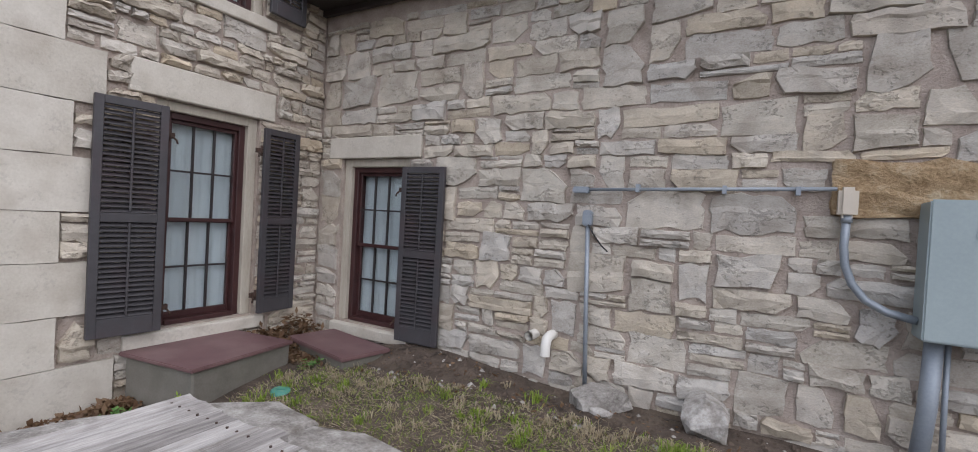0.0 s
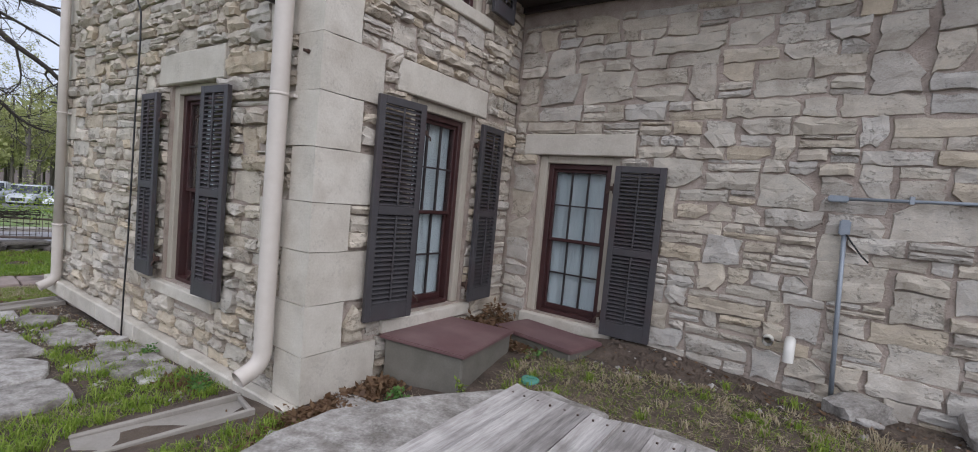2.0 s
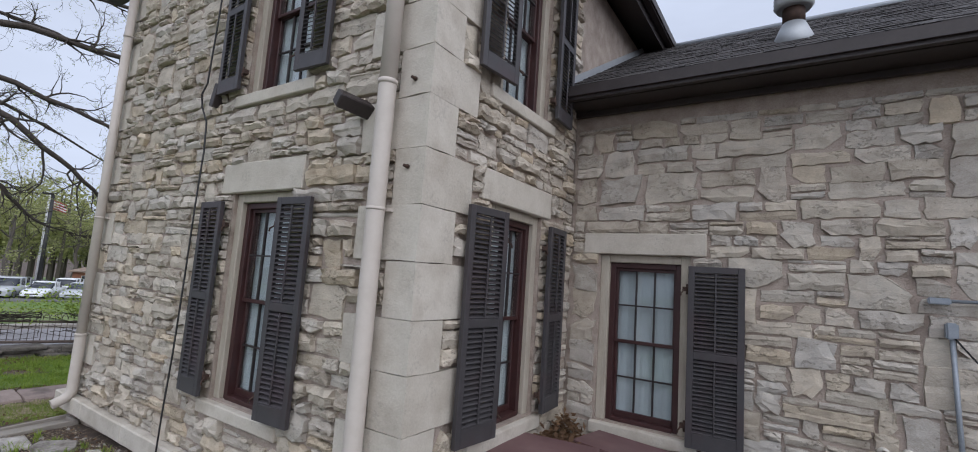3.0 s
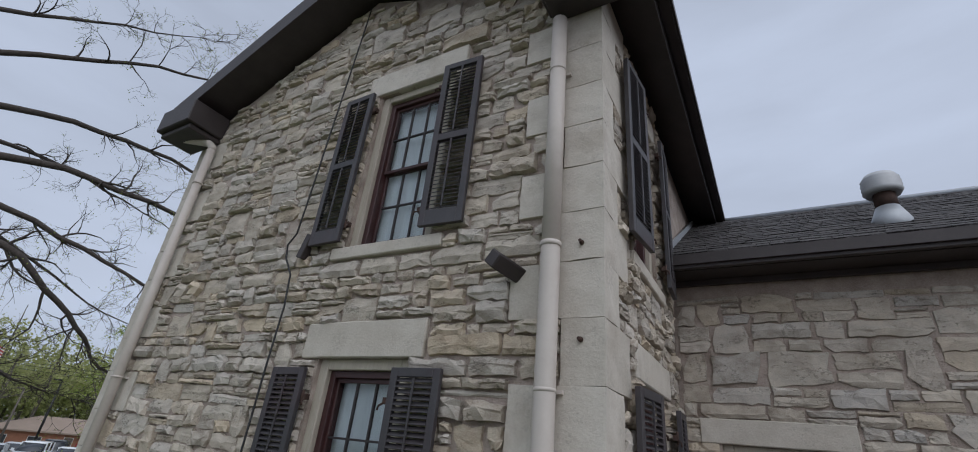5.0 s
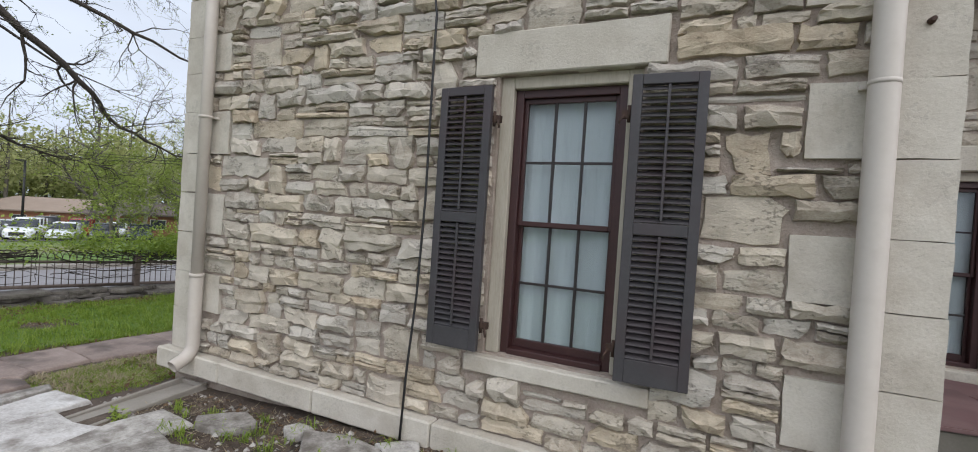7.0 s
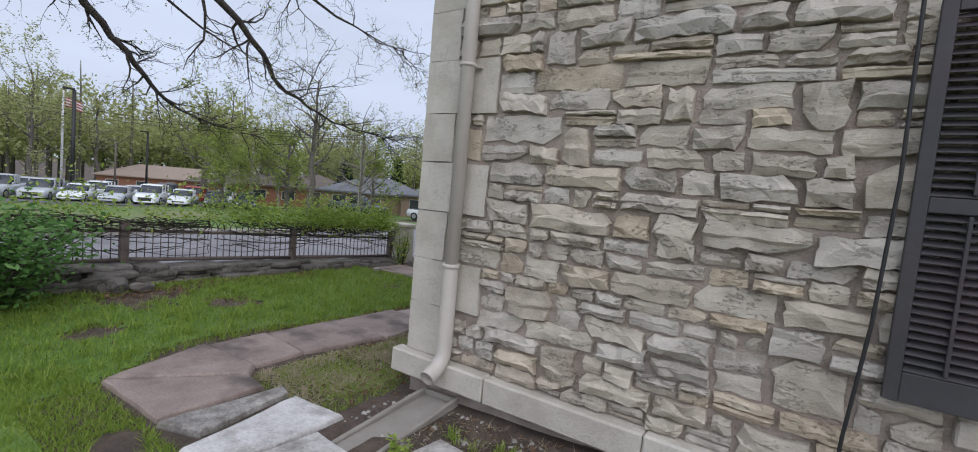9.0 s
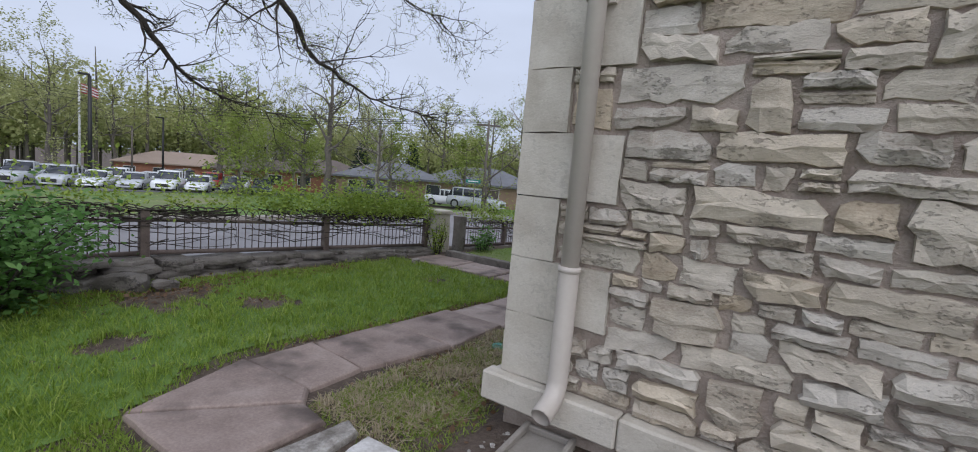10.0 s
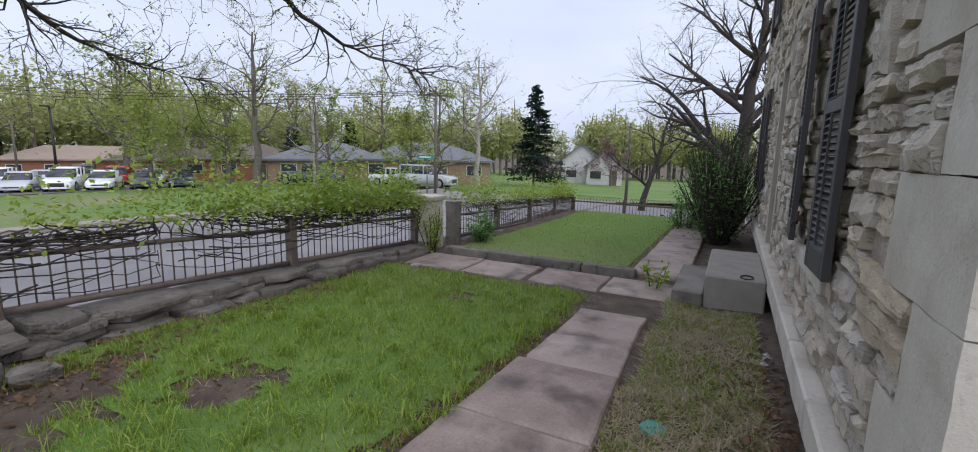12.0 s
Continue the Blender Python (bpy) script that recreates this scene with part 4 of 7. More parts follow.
stoop = anchor("stoop", pose(-9.16, 4.72, 0), "weathered concrete block stoop at the house front", "stoop", kind="structure")
bm = bmesh.new()
box(bm, -0.54, 0.0, 0.0, 1.55, -0.4, 0.285)
bmesh.ops.subdivide_edges(bm, edges=[e for e in bm.edges if e.calc_length() > 0.4], cuts=5)
soften(bm, 0.015)
roughen(bm, 0.006, 7)
part("top_block", bm, PALE_CONCRETE, stoop)
bm = bmesh.new()
box(bm, -0.84, -0.545, -0.02, 1.3, -0.4, 0.095)
soften(bm, 0.012)
part("lower_step", bm, CONCRETE, stoop)
bm = bmesh.new()
ring_way = [(-0.17 + 0.055 * math.cos(a), 0.055 + 0.035 * math.sin(a), 0.297 + 0.012 * math.sin(a)) for a in np.linspace(0, 2 * math.pi, 15)]
tube(bm, ring_way, 0.009, 8)
part("ring_handle", bm, RUBBER, stoop, "black iron ring handle")

door_1 = anchor("door_1", WEST_M(6.65, 0.30), "front doorway with pale trim and a dark panelled door", "door", kind="structure")
bm = bmesh.new()
for a, b in ((0, 0.09), (0.81, 0.90)):
    box(bm, a, b, -0.05, 0.25, 0, 2.3)
box(bm, 0.09, 0.81, -0.05, 0.25, 2.2, 2.3)
soften(bm, 0.005)
part("door_frame", bm, JAMB, door_1)
bm = bmesh.new()
box(bm, 0.09, 0.81, 0.16, 0.20, 0, 2.2)
part("door_leaf", bm, SASH, door_1)
for a, b, c, d in ((0.17, 0.41, 0.15, 0.95), (0.49, 0.73, 0.15, 0.95), (0.17, 0.41, 1.1, 2.05), (0.49, 0.73, 1.1, 2.05)):
    bm = bmesh.new()
    box(bm, a, b, 0.145, 0.159, c, d)
    soften(bm, 0.006)
    part("door_panel", bm, SASH, door_1)

# ---- wing roof: vent and courses of shingles ----
slope = (WING_RIDGE_Z - WING_EAVE_Z) / (WING_RIDGE_Y - WING_EAVE_Y)
roof_z = lambda y: WING_EAVE_Z + slope * (y - WING_EAVE_Y)
vent = anchor("roof_vent", pose(-1.95, 3.62, roof_z(3.62)), "pale metal roof vent with a ribbed mushroom cap", "vent")
for name, way, radii, mat, lab in (
    ("flashing_cone", [(0, 0, -0.12), (0, 0, 0.02), (0, 0, 0.16)], [0.165, 0.155, 0.095], LEAD, "grey flashing cone"),
    ("neck", [(0, 0, 0.15), (0, 0, 0.34)], [0.09, 0.09], IRON, "rust-brown neck"),
    ("cap", [(0, 0, 0.30), (0, 0, 0.335), (0, 0, 0.35), (0, 0, 0.375), (0, 0, 0.39), (0, 0, 0.415), (0, 0, 0.43), (0, 0, 0.455), (0, 0, 0.47), (0, 0, 0.50), (0, 0, 0.52)], [0.135, 0.16, 0.147, 0.16, 0.147, 0.16, 0.147, 0.156, 0.143, 0.127, 0.05], VENT_WHITE, "chalky ribbed cap")):
    bm = bmesh.new()
    tube(bm, way, radii, 24)
    part(name, bm, mat, vent, lab)
lean_deg = math.degrees(math.atan(slope))
rngs = random.Random(77)
sv, sf = [], []
course = 0.14
for r in range(int(math.hypot(WING_RIDGE_Y - WING_EAVE_Y, WING_RIDGE_Z - WING_EAVE_Z) / course)):
    y = WING_EAVE_Y + 0.01 + r * course * math.cos(math.radians(lean_deg))
    x = EAST + 0.01 - rngs.uniform(0, 0.15)
    while x < WING_END + 0.4:
        w = rngs.uniform(0.10, 0.24)
        m = pose((x + w / 2), y, roof_z(y) + 0.012, lean_deg, 0, 0) @ pose(0, 0.08, 0.004 + rngs.uniform(0, 0.006), -2.2 + rngs.uniform(-1, 0.6), 0, rngs.uniform(-1.5, 1.5))
        s = len(sv)
        for px in (-w / 2 + 0.004, w / 2 - 0.004):
            for py in (-0.08, 0.10):
                for pz in (-0.006, 0.008):
                    sv.append((m @ Vector((px, py + rngs.uniform(-0.012, 0.004), pz)))[:])
        sf += [tuple(s + q for q in f) for f in ((0, 1, 3, 2), (4, 6, 7, 5), (0, 4, 5, 1), (2, 3, 7, 6), (1, 5, 7, 3), (0, 2, 6, 4))]
        x += w
shingles = spread_mesh("shingles", sv, sf, SHINGLE, roof_wing)
tagged(shingles, kind="stuff")
bm = bmesh.new()
tube(bm, [(EAST, WING_RIDGE_Y, WING_RIDGE_Z + 0.02), (WING_END + 0.4, WING_RIDGE_Y, WING_RIDGE_Z + 0.02)], 0.045, 8)
part("ridge_cap", bm, LEAD, roof_wing, "grey metal ridge strip")
bm = bmesh.new()
box(bm, EAST + 0.002, EAST + 0.02, WING_EAVE_Y - 0.08, WING_RIDGE_Y, 0, 0.10)
for v in bm.verts:
    v.co.z += roof_z(v.co.y) + 0.01
part("step_flashing", bm, LEAD, roof_wing, "grey flashing against the house wall")

# ---- paths ----
def pz(x, y):
    return 0.085 - (0.026 * min(10.5, max(0.0, y - 0.5)))


walkway = anchor("front_path", pose(0, 0, 0), "path of old brown-stained concrete slabs across the lawn", "path", kind="structure")
left = [(-10.57, -0.43), (-10.83, 0.38), (-10.83, 0.92), (-10.81, 1.72), (-10.76, 2.52), (-10.72, 3.10), (-10.71, 3.85)]
right = [(-10.00, 0.30), (-10.13, 0.42), (-10.16, 0.87), (-10.03, 1.72), (-10.06, 2.54), (-10.10, 3.25), (-10.10, 3.90)]
quads = [[(-10.57, -0.43), (-9.76, -0.42), (-9.75, 0.26), (-10.00, 0.30)]]
quads += [[left[k], right[k], right[k + 1], left[k + 1]] for k in range(len(left) - 1)]
for k, q in enumerate(quads):
    c = (sum(p[0] for p in q) / 4, sum(p[1] for p in q) / 4)
    q = [(c[0] + (p[0] - c[0]) * 0.975, c[1] + (p[1] - c[1]) * 0.972) for p in q]
    slab_piece(q, pz(*c) + 0.02 + 0.008 * math.sin(k * 2.1), 0.12, "slab", PAVING, walkway, 0.008, k * 1.7, 0.006 * math.sin(k * 3))
for k, x in enumerate((-13.35, -12.5, -11.6, -10.75)):
    q = [(x + 0.01, 4.55 + 0.05 * k), (x + 0.84, 4.60 + 0.02 * k), (x + 0.84, 5.38), (x + 0.01, 5.36)]
    slab_piece(q, pz(x, 5) + 0.0, 0.12, "slab", PAVING, walkway, 0.012, 20 + k, 0.01 * math.sin(k * 2))
for k in range(7):
    y = 5.66 + k * 0.9
    slab_piece([(-10.58, y + 0.01), (-9.92, y), (-9.92, y + 0.88), (-10.58, y + 0.88)], pz(-10, y) + 0.05, 0.12, "slab", PAVING, walkway, 0.008, 30 + k)
kerb = anchor("garden_kerb", pose(0, 0, 0), "low mossy stone kerb beside the cross path", "kerb", kind="structure")
for k in range(4):
    x = -13.2 + k * 0.68
    slab_piece([(x, 5.42), (x + 0.66, 5.44), (x + 0.66, 5.58), (x, 5.60)], pz(x, 5.5) + 0.10, 0.25, "kerb_stone", WALLSTONE, kerb, 0.02, 50 + k)

flags = anchor("flagstone_path", pose(0, 0, 0), "uneven pale flagstones beside the gable wall", "path", kind="structure")
rngf = random.Random(5)
for k, q in enumerate(([(-9.71, -0.43), (-9.43, -0.32), (-9.53, 0.30), (-9.66, 0.35)], [(-9.33, -0.48), (-8.99, -0.41), (-9.01, 0.33), (-9.46, 0.31)], [(-8.97, -0.42), (-8.30, -0.35), (-8.40, 0.13), (-8.62, 0.05), (-8.93, 0.08)], [(-8.27, -0.30), (-7.92, -0.18), (-7.93, 0.43), (-8.34, 0.46), (-8.37, 0.14)])):
    c = (sum(p[0] for p in q) / len(q), sum(p[1] for p in q) / len(q))
    slab_piece(q, ground_z(*c) + 0.036, 0.10, "flagstone", LICHEN_STONE if k in (1, 2) else FLAGSTONE, flags, 0.014, 140 + k, 0.02 * math.sin(k * 2.0))
strip = [(-8.02, -0.5, -7.25, 0.15), (-7.22, -0.42, -6.35, 0.30), (-6.3, -0.55, -5.65, 0.18), (-5.6, -0.5, -5.0, 0.12)]
for k, (x0, y0, x1, y1) in enumerate(strip):
    j = lambda: rngf.uniform(-0.07, 0.07)
    c = ((x0 + x1) / 2, (y0 + y1) / 2)
    slab_piece([(x0 + 0.02, y0 + j()), (c[0] + j(), y0 + j()), (x1 - 0.02, y0 + j()), (x1 - 0.02 + j(), c[1]), (x1 - 0.03, y1 + j()), (c[0] + j(), y1 + j()), (x0 + 0.03, y1 + j()), (x0 + j() * 0.5, c[1])], ground_z(*c) + 0.035, 0.10, "flagstone", FLAGSTONE, flags, 0.016, 60 + k, 0.03)
for k, (x, y, r) in enumerate([(-6.68, 0.52, 0.26), (-6.42, 0.74, 0.13), (-6.15, 0.66, 0.15), (-6.0, 0.78, 0.1), (-5.86, 0.60, 0.12), (-5.62, 0.74, 0.14), (-5.45, 0.55, 0.16), (-5.28, 0.72, 0.13), (-5.12, 0.6, 0.1), (-7.7, 0.52, 0.2), (-7.15, 0.62, 0.12), (-5.75, 0.40, 0.13), (-3.62, 1.22, 0.17), (-3.45, 0.62, 0.14)]):
    pts = [(x + r * (0.8 + 0.5 * rngf.random()) * math.cos(a) * 1.2, y + r * (0.6 + 0.4 * rngf.random()) * math.sin(a)) for a in [i * math.pi / 3 + rngf.uniform(-0.35, 0.35) for i in range(6)]]
    slab_piece(pts, ground_z(x, y) + 0.028 + rngf.uniform(0, 0.02), 0.07, "flagstone", FLAGSTONE, flags, 0.012, 80 + k, rngf.uniform(-0.1, 0.1))

def rock(x, y, size, seed, label, material=None):
    bm = bmesh.new()
    bmesh.ops.create_icosphere(bm, subdivisions=2, radius=1.0)
    for v in bm.verts:
        n = noise.noise_vector(v.co * 0.9 + Vector((seed, 0, 0))) * 0.5 + noise.noise_vector(v.co * 3 + Vector((seed, 9, 0))) * 0.14
        v.co += n
        for a in range(3):
            v.co[a] = max(-0.72, min(0.8, v.co[a]))
        v.co = Vector((v.co.x * size[0], v.co.y * size[1], v.co.z * size[2]))
    return tagged(part("rock", bm, material or FLAGSTONE, m=pose(x, y, ground_z(x, y) + size[2] * 0.35, 4, -6, seed * 40)), label, "rock", "loose rocks")


rock(-0.86, 3.10, (0.24, 0.15, 0.12), 1.0, "grey angular limestone rock below the conduit")
rock(-0.22, 3.18, (0.30, 0.17, 0.19), 2.3, "large grey limestone rock against the wing wall")
rock(-0.80, 2.95, (0.09, 0.05, 0.03), 4.1, "flat grey stone chip on bare soil")
rock(-13.2, 0.45, (0.28, 0.2, 0.16), 5.5, "rounded grey boulder at the lawn edge", WALLSTONE)
rock(-13.05, 0.75, (0.16, 0.12, 0.1), 6.2, "small grey boulder at the lawn edge", WALLSTONE)
rock(-12.95, 4.35, (0.10, 0.09, 0.07), 7.7, "pale small rock on the grass", FLAGSTONE)

# ---- iron fence on its low stone wall ----
def fence_z(y):
    return 0.33 - 0.055 * max(0.0, y - 0.3) if y < 5.6 else -0.02 - 0.048 * (y - 6.0)


FENCE_X = -13.75
picket_bm = bmesh.new()
tube(picket_bm, [(0, 0, 0.0), (0, 0, 0.46)], 0.0065, 6)
PICKET = mesh_of("picket", picket_bm, FENCE)
bow_bm = bmesh.new()
tube(bow_bm, [(0, 0.09 * (1 - math.cos(a)) - 0.09, 0.46 + 0.11 * math.sin(a)) for a in np.linspace(0, math.pi, 9)], 0.0055, 5)
BOW = mesh_of("bow", bow_bm, FENCE)


def fence_panel(a, b, along_y, other, label, last=False):
    """One panel with its posts, rails, pickets and bow tops, from a to b."""
    top = anchor("iron_fence", pose(0, 0, 0), label, "fence", "fence panels")
    put = (lambda s, z: (other, s, z)) if along_y else (lambda s, z: (s, other, z))
    level = (lambda s: fence_z(s)) if along_y else (lambda s: fence_z(13.2) - 0.0 * s)
    for s in ((a, b) if last else (a,)):
        bm = bmesh.new()
        c = put(s, level(s))
        box(bm, c[0] - 0.045, c[0] + 0.045, c[1] - 0.045, c[1] + 0.045, c[2] - 0.25, c[2] + 0.52)
        soften(bm, 0.006)
        part("post", bm, FENCE, top)
    for z, t in ((0.03, 0.028), (0.40, 0.022)):
        bm = bmesh.new()
        p, q = Vector(put(a + 0.045, level(a) + z)), Vector(put(b - 0.045, level(b) + z))
        tube(bm, [p, q], t * 1.2, 4)
        part("rail", bm, FENCE, top)
    n = int((b - a - 0.09) / 0.09)
    for k in range(1, n):
        s = a + 0.045 + k * (b - a - 0.09) / n
        ob = new("picket", PICKET)
        ob.parent = top
        ob.matrix_basis = Matrix.Translation(put(s, level(s) + 0.0))
        ob = new("bow", BOW)
        ob.parent = top
        ob.matrix_basis = Matrix.Translation(put(s, level(s) - 0.0)) @ pose(0, 0, 0, 0, 0, 0 if along_y else 90)
    return top


IRONWORK = "low brown iron fence panel with bow tops, tangled with vines"
for a, b in ((-3.9, -1.55), (-1.55, 0.80), (0.80, 3.17), (3.17, 5.42), (6.40, 8.15), (8.15, 9.9), (9.9, 11.65), (11.65, 13.3)):
    fence_panel(a, b, True, FENCE_X if b < 6 else FENCE_X + 0.05, IRONWORK, b in (5.42, 13.3))
for a, b in ((-13.7, -12.2), (-12.2, -10.7), (-10.7, -9.2), (-9.2, -7.7)):
    fence_panel(a, b, False, 13.35, IRONWORK)

gate = anchor("gate_post", pose(FENCE_X + 0.02, 5.78, -0.25), "pale lichen-spotted stone gate post", "post", "gate posts")
bm = bmesh.new()
box(bm, -0.16, 0.16, -0.15, 0.15, -0.2, 0.92)
bmesh.ops.subdivide_edges(bm, edges=list(bm.edges), cuts=4, use_grid_fill=True)
roughen(bm, 0.02, 5)
part("shaft", bm, ASHLAR, gate)
bm = bmesh.new()
box(bm, -0.19, 0.19, -0.18, 0.18, 0.92, 1.0)
soften(bm, 0.015)
part("cap", bm, ASHLAR, gate)
gate2 = anchor("gate_post", pose(FENCE_X + 0.2, 6.22, -0.25), "slim grey stone gate post beside the opening", "post", "gate posts")
bm = bmesh.new()
box(bm, -0.09, 0.09, -0.09, 0.09, -0.2, 0.88)
bmesh.ops.subdivide_edges(bm, edges=list(bm.edges), cuts=3, use_grid_fill=True)
roughen(bm, 0.012, 6)
part("shaft", bm, WALLSTONE, gate2)

garden_wall = anchor("garden_wall", pose(0, 0, 0), "low dry wall of dark flat stones under the fence", "wall", kind="structure")
rngw = random.Random(31)
for y0, y1 in ((-4.0, 5.5), (6.35, 13.3)):
    for row in range(4):
        y = y0
        while y < y1:
            w = rngw.uniform(0.25, 0.75)
            zc = fence_z(y + w / 2) - 0.02 - row * 0.062
            d = rngw.uniform(0.14, 0.32) + 0.045 * row
            o = rngw.uniform(-0.04, 0.06)
            slab_piece([(FENCE_X - 0.14, y + 0.01), (FENCE_X + d * 0.6 + o, y + 0.02), (FENCE_X + d + o, y + w * 0.4), (FENCE_X + d * 0.8 + o, y + w - 0.02), (FENCE_X - 0.14, y + w - 0.01)], zc + rngw.uniform(-0.012, 0.012), 0.062, "stone", WALLSTONE, garden_wall, 0.02, rngw.uniform(0, 99), rngw.uniform(-0.08, 0.05))
            y += w
x = -13.5
while x < -8.0:
    w = rngw.uniform(0.3, 0.7)
    slab_piece([(x + 0.01, 13.1), (x + w - 0.01, 13.1), (x + w - 0.02, 13.5), (x + 0.02, 13.5)], fence_z(13.2) - 0.01, 0.3, "stone", WALLSTONE, garden_wall, 0.02, rngw.uniform(0, 99))
    x += w

# ---- plant tools ----
class Growth:
    """Collects bars and leaves as plain lists, for one mesh of wood and one of leaves."""
    def __init__(self, seed):
        self.rng = random.Random(seed)
        self.v, self.f, self.lv, self.lf = [], [], [], []

    def bar(self, pts, radii, sides=5):
        start, side = len(self.v), None
        for i, p in enumerate(pts):
            way = (pts[min(i + 1, len(pts) - 1)] - pts[max(i - 1, 0)])
            way = way.normalized() if way.length > 1e-6 else Vector((0, 0, 1))
            side = way.orthogonal().normalized() if side is None else (side - way * side.dot(way)).normalized()
            other = way.cross(side)
            for k in range(sides):
                a = 2 * math.pi * k / sides
                self.v.append((p + (side * math.cos(a) + other * math.sin(a)) * radii[i])[:])
        for i in range(len(pts) - 1):
            for k in range(sides):
                a, b = start + i * sides + k, start + i * sides + (k + 1) % sides
                self.f.append((a, b, b + sides, a + sides))

    def leaf(self, p, size, flat=0.5):
        r = self.rng
        u = Vector((r.gauss(0, 1), r.gauss(0, 1), r.gauss(0, flat))).normalized()
        w = u.cross(Vector((r.gauss(0, 0.6), r.gauss(0, 0.6), 1))).normalized()
        s = len(self.lv)
        a, b = size * r.uniform(0.6, 1.2), size * r.uniform(0.35, 0.7)
        self.lv += [p[:], (p + u * a * 0.5 + w * b * 0.5)[:], (p + u * a)[:], (p + u * a * 0.5 - w * b * 0.5)[:]]
        self.lf.append((s, s + 1, s + 2, s + 3))

    def branch(self, p, way, length, radius, depth, leaf, leaf_size, wander=0.25, lift=0.05, kids=(3, 6), tips=None):
        r = self.rng
        n = max(3, int(length / max(0.12, length / 7)))
        pts, radii, d = [p], [radius], way.normalized()
        for i in range(n):
            d = (d + Vector((r.gauss(0, wander), r.gauss(0, wander), r.gauss(0, wander) + lift)) * 0.6).normalized()
            pts.append(pts[-1] + d * (length / n))
            radii.append(radius * (1 - 0.82 * (i + 1) / n))
        self.bar(pts, radii, 7 if radius > 0.06 else 5 if radius > 0.02 else 3)
        if depth == 0:
            for _ in range(leaf):
                k = r.randrange(1, len(pts))
                self.leaf(pts[k] + Vector((r.gauss(0, 1), r.gauss(0, 1), r.gauss(0, 1))) * leaf_size * 0.7, leaf_size)
            return
        for _ in range(r.randint(*kids)):
            k = r.randrange(max(1, n // 4), n + 1)
            dd = (pts[k] - pts[k - 1]).normalized()
            out = dd.orthogonal().normalized()
            out.rotate(Matrix.Rotation(r.uniform(0, 2 * math.pi), 3, dd))
            self.branch(pts[k], dd * r.uniform(0.5, 1.0) + out * r.uniform(0.5, 1.0), length * r.uniform(0.38, 0.62), max(0.004, radii[k] * r.uniform(0.5, 0.8)), depth - 1, leaf, leaf_size, wander, lift, kids)

    def finish(self, owner, wood, leaf_mat, wood_name="trunk", leaf_name="crown"):
        if self.v:
            ob = spread_mesh(wood_name, self.v, self.f, wood, owner)
            for q in ob.data.polygons:
                q.use_smooth = True
        if self.lv:
            spread_mesh(leaf_name, self.lv, self.lf, leaf_mat, owner)


# ---- vines on the fence ----
def vines(y0, y1, leaves, label):
    g = Growth(int(y0 * 10) + 400)
    r = g.rng
    for _ in range(int((y1 - y0) * 24)):
        y = r.uniform(y0, y1 - 0.3)
        L = r.uniform(0.5, 1.8)
        z, pts, sag = fence_z(y) + r.choice((0.60, 0.58, 0.57, 0.55, 0.54, 0.52, 0.5, 0.46, 0.40, 0.30, 0.2)) + r.uniform(-0.03, 0.04), [], r.uniform(-0.02, 0.16)
        for k in range(9):
            s = y + L * k / 8
            pts.append(Vector((FENCE_X + 0.03 + r.uniform(-0.03, 0.03), min(s, y1), fence_z(min(s, y1)) - fence_z(y) + z - sag * math.sin(math.pi * k / 8) + r.gauss(0, 0.008))))
        g.bar(pts, [r.uniform(0.003, 0.0075)] * 9, 5)
    for _ in range(leaves):
        y = y0 + (y1 - y0) * r.random() ** 0.75
        clump = 0.5 + 0.5 * noise.noise(Vector((y * 1.9, 3.3, 0)))
        if clump < r.uniform(0.2, 0.75):
            continue
        p = Vector((FENCE_X + r.gauss(-0.05, 0.14), y, fence_z(y) + 0.56 + abs(r.gauss(0, 0.21)) * (0.4 + 1.2 * clump) - (0.25 * r.random() if r.random() < 0.12 else 0)))
        g.leaf(p, r.uniform(0.035, 0.075), 0.6)
    top = anchor("vine", pose(0, 0, 0), label, "vine", "vines on the fence")
    g.finish(top, BARK, VINE_LEAF, "stem_tangle", "foliage")


vines(-3.9, 1.8, 5200, "woody vine with sparse young leaves along the fence")
vines(1.8, 5.5, 14000, "bright young vine leaves heaped over the fence top")
vines(6.4, 13.3, 11000, "bright young vine leaves over the far fence")

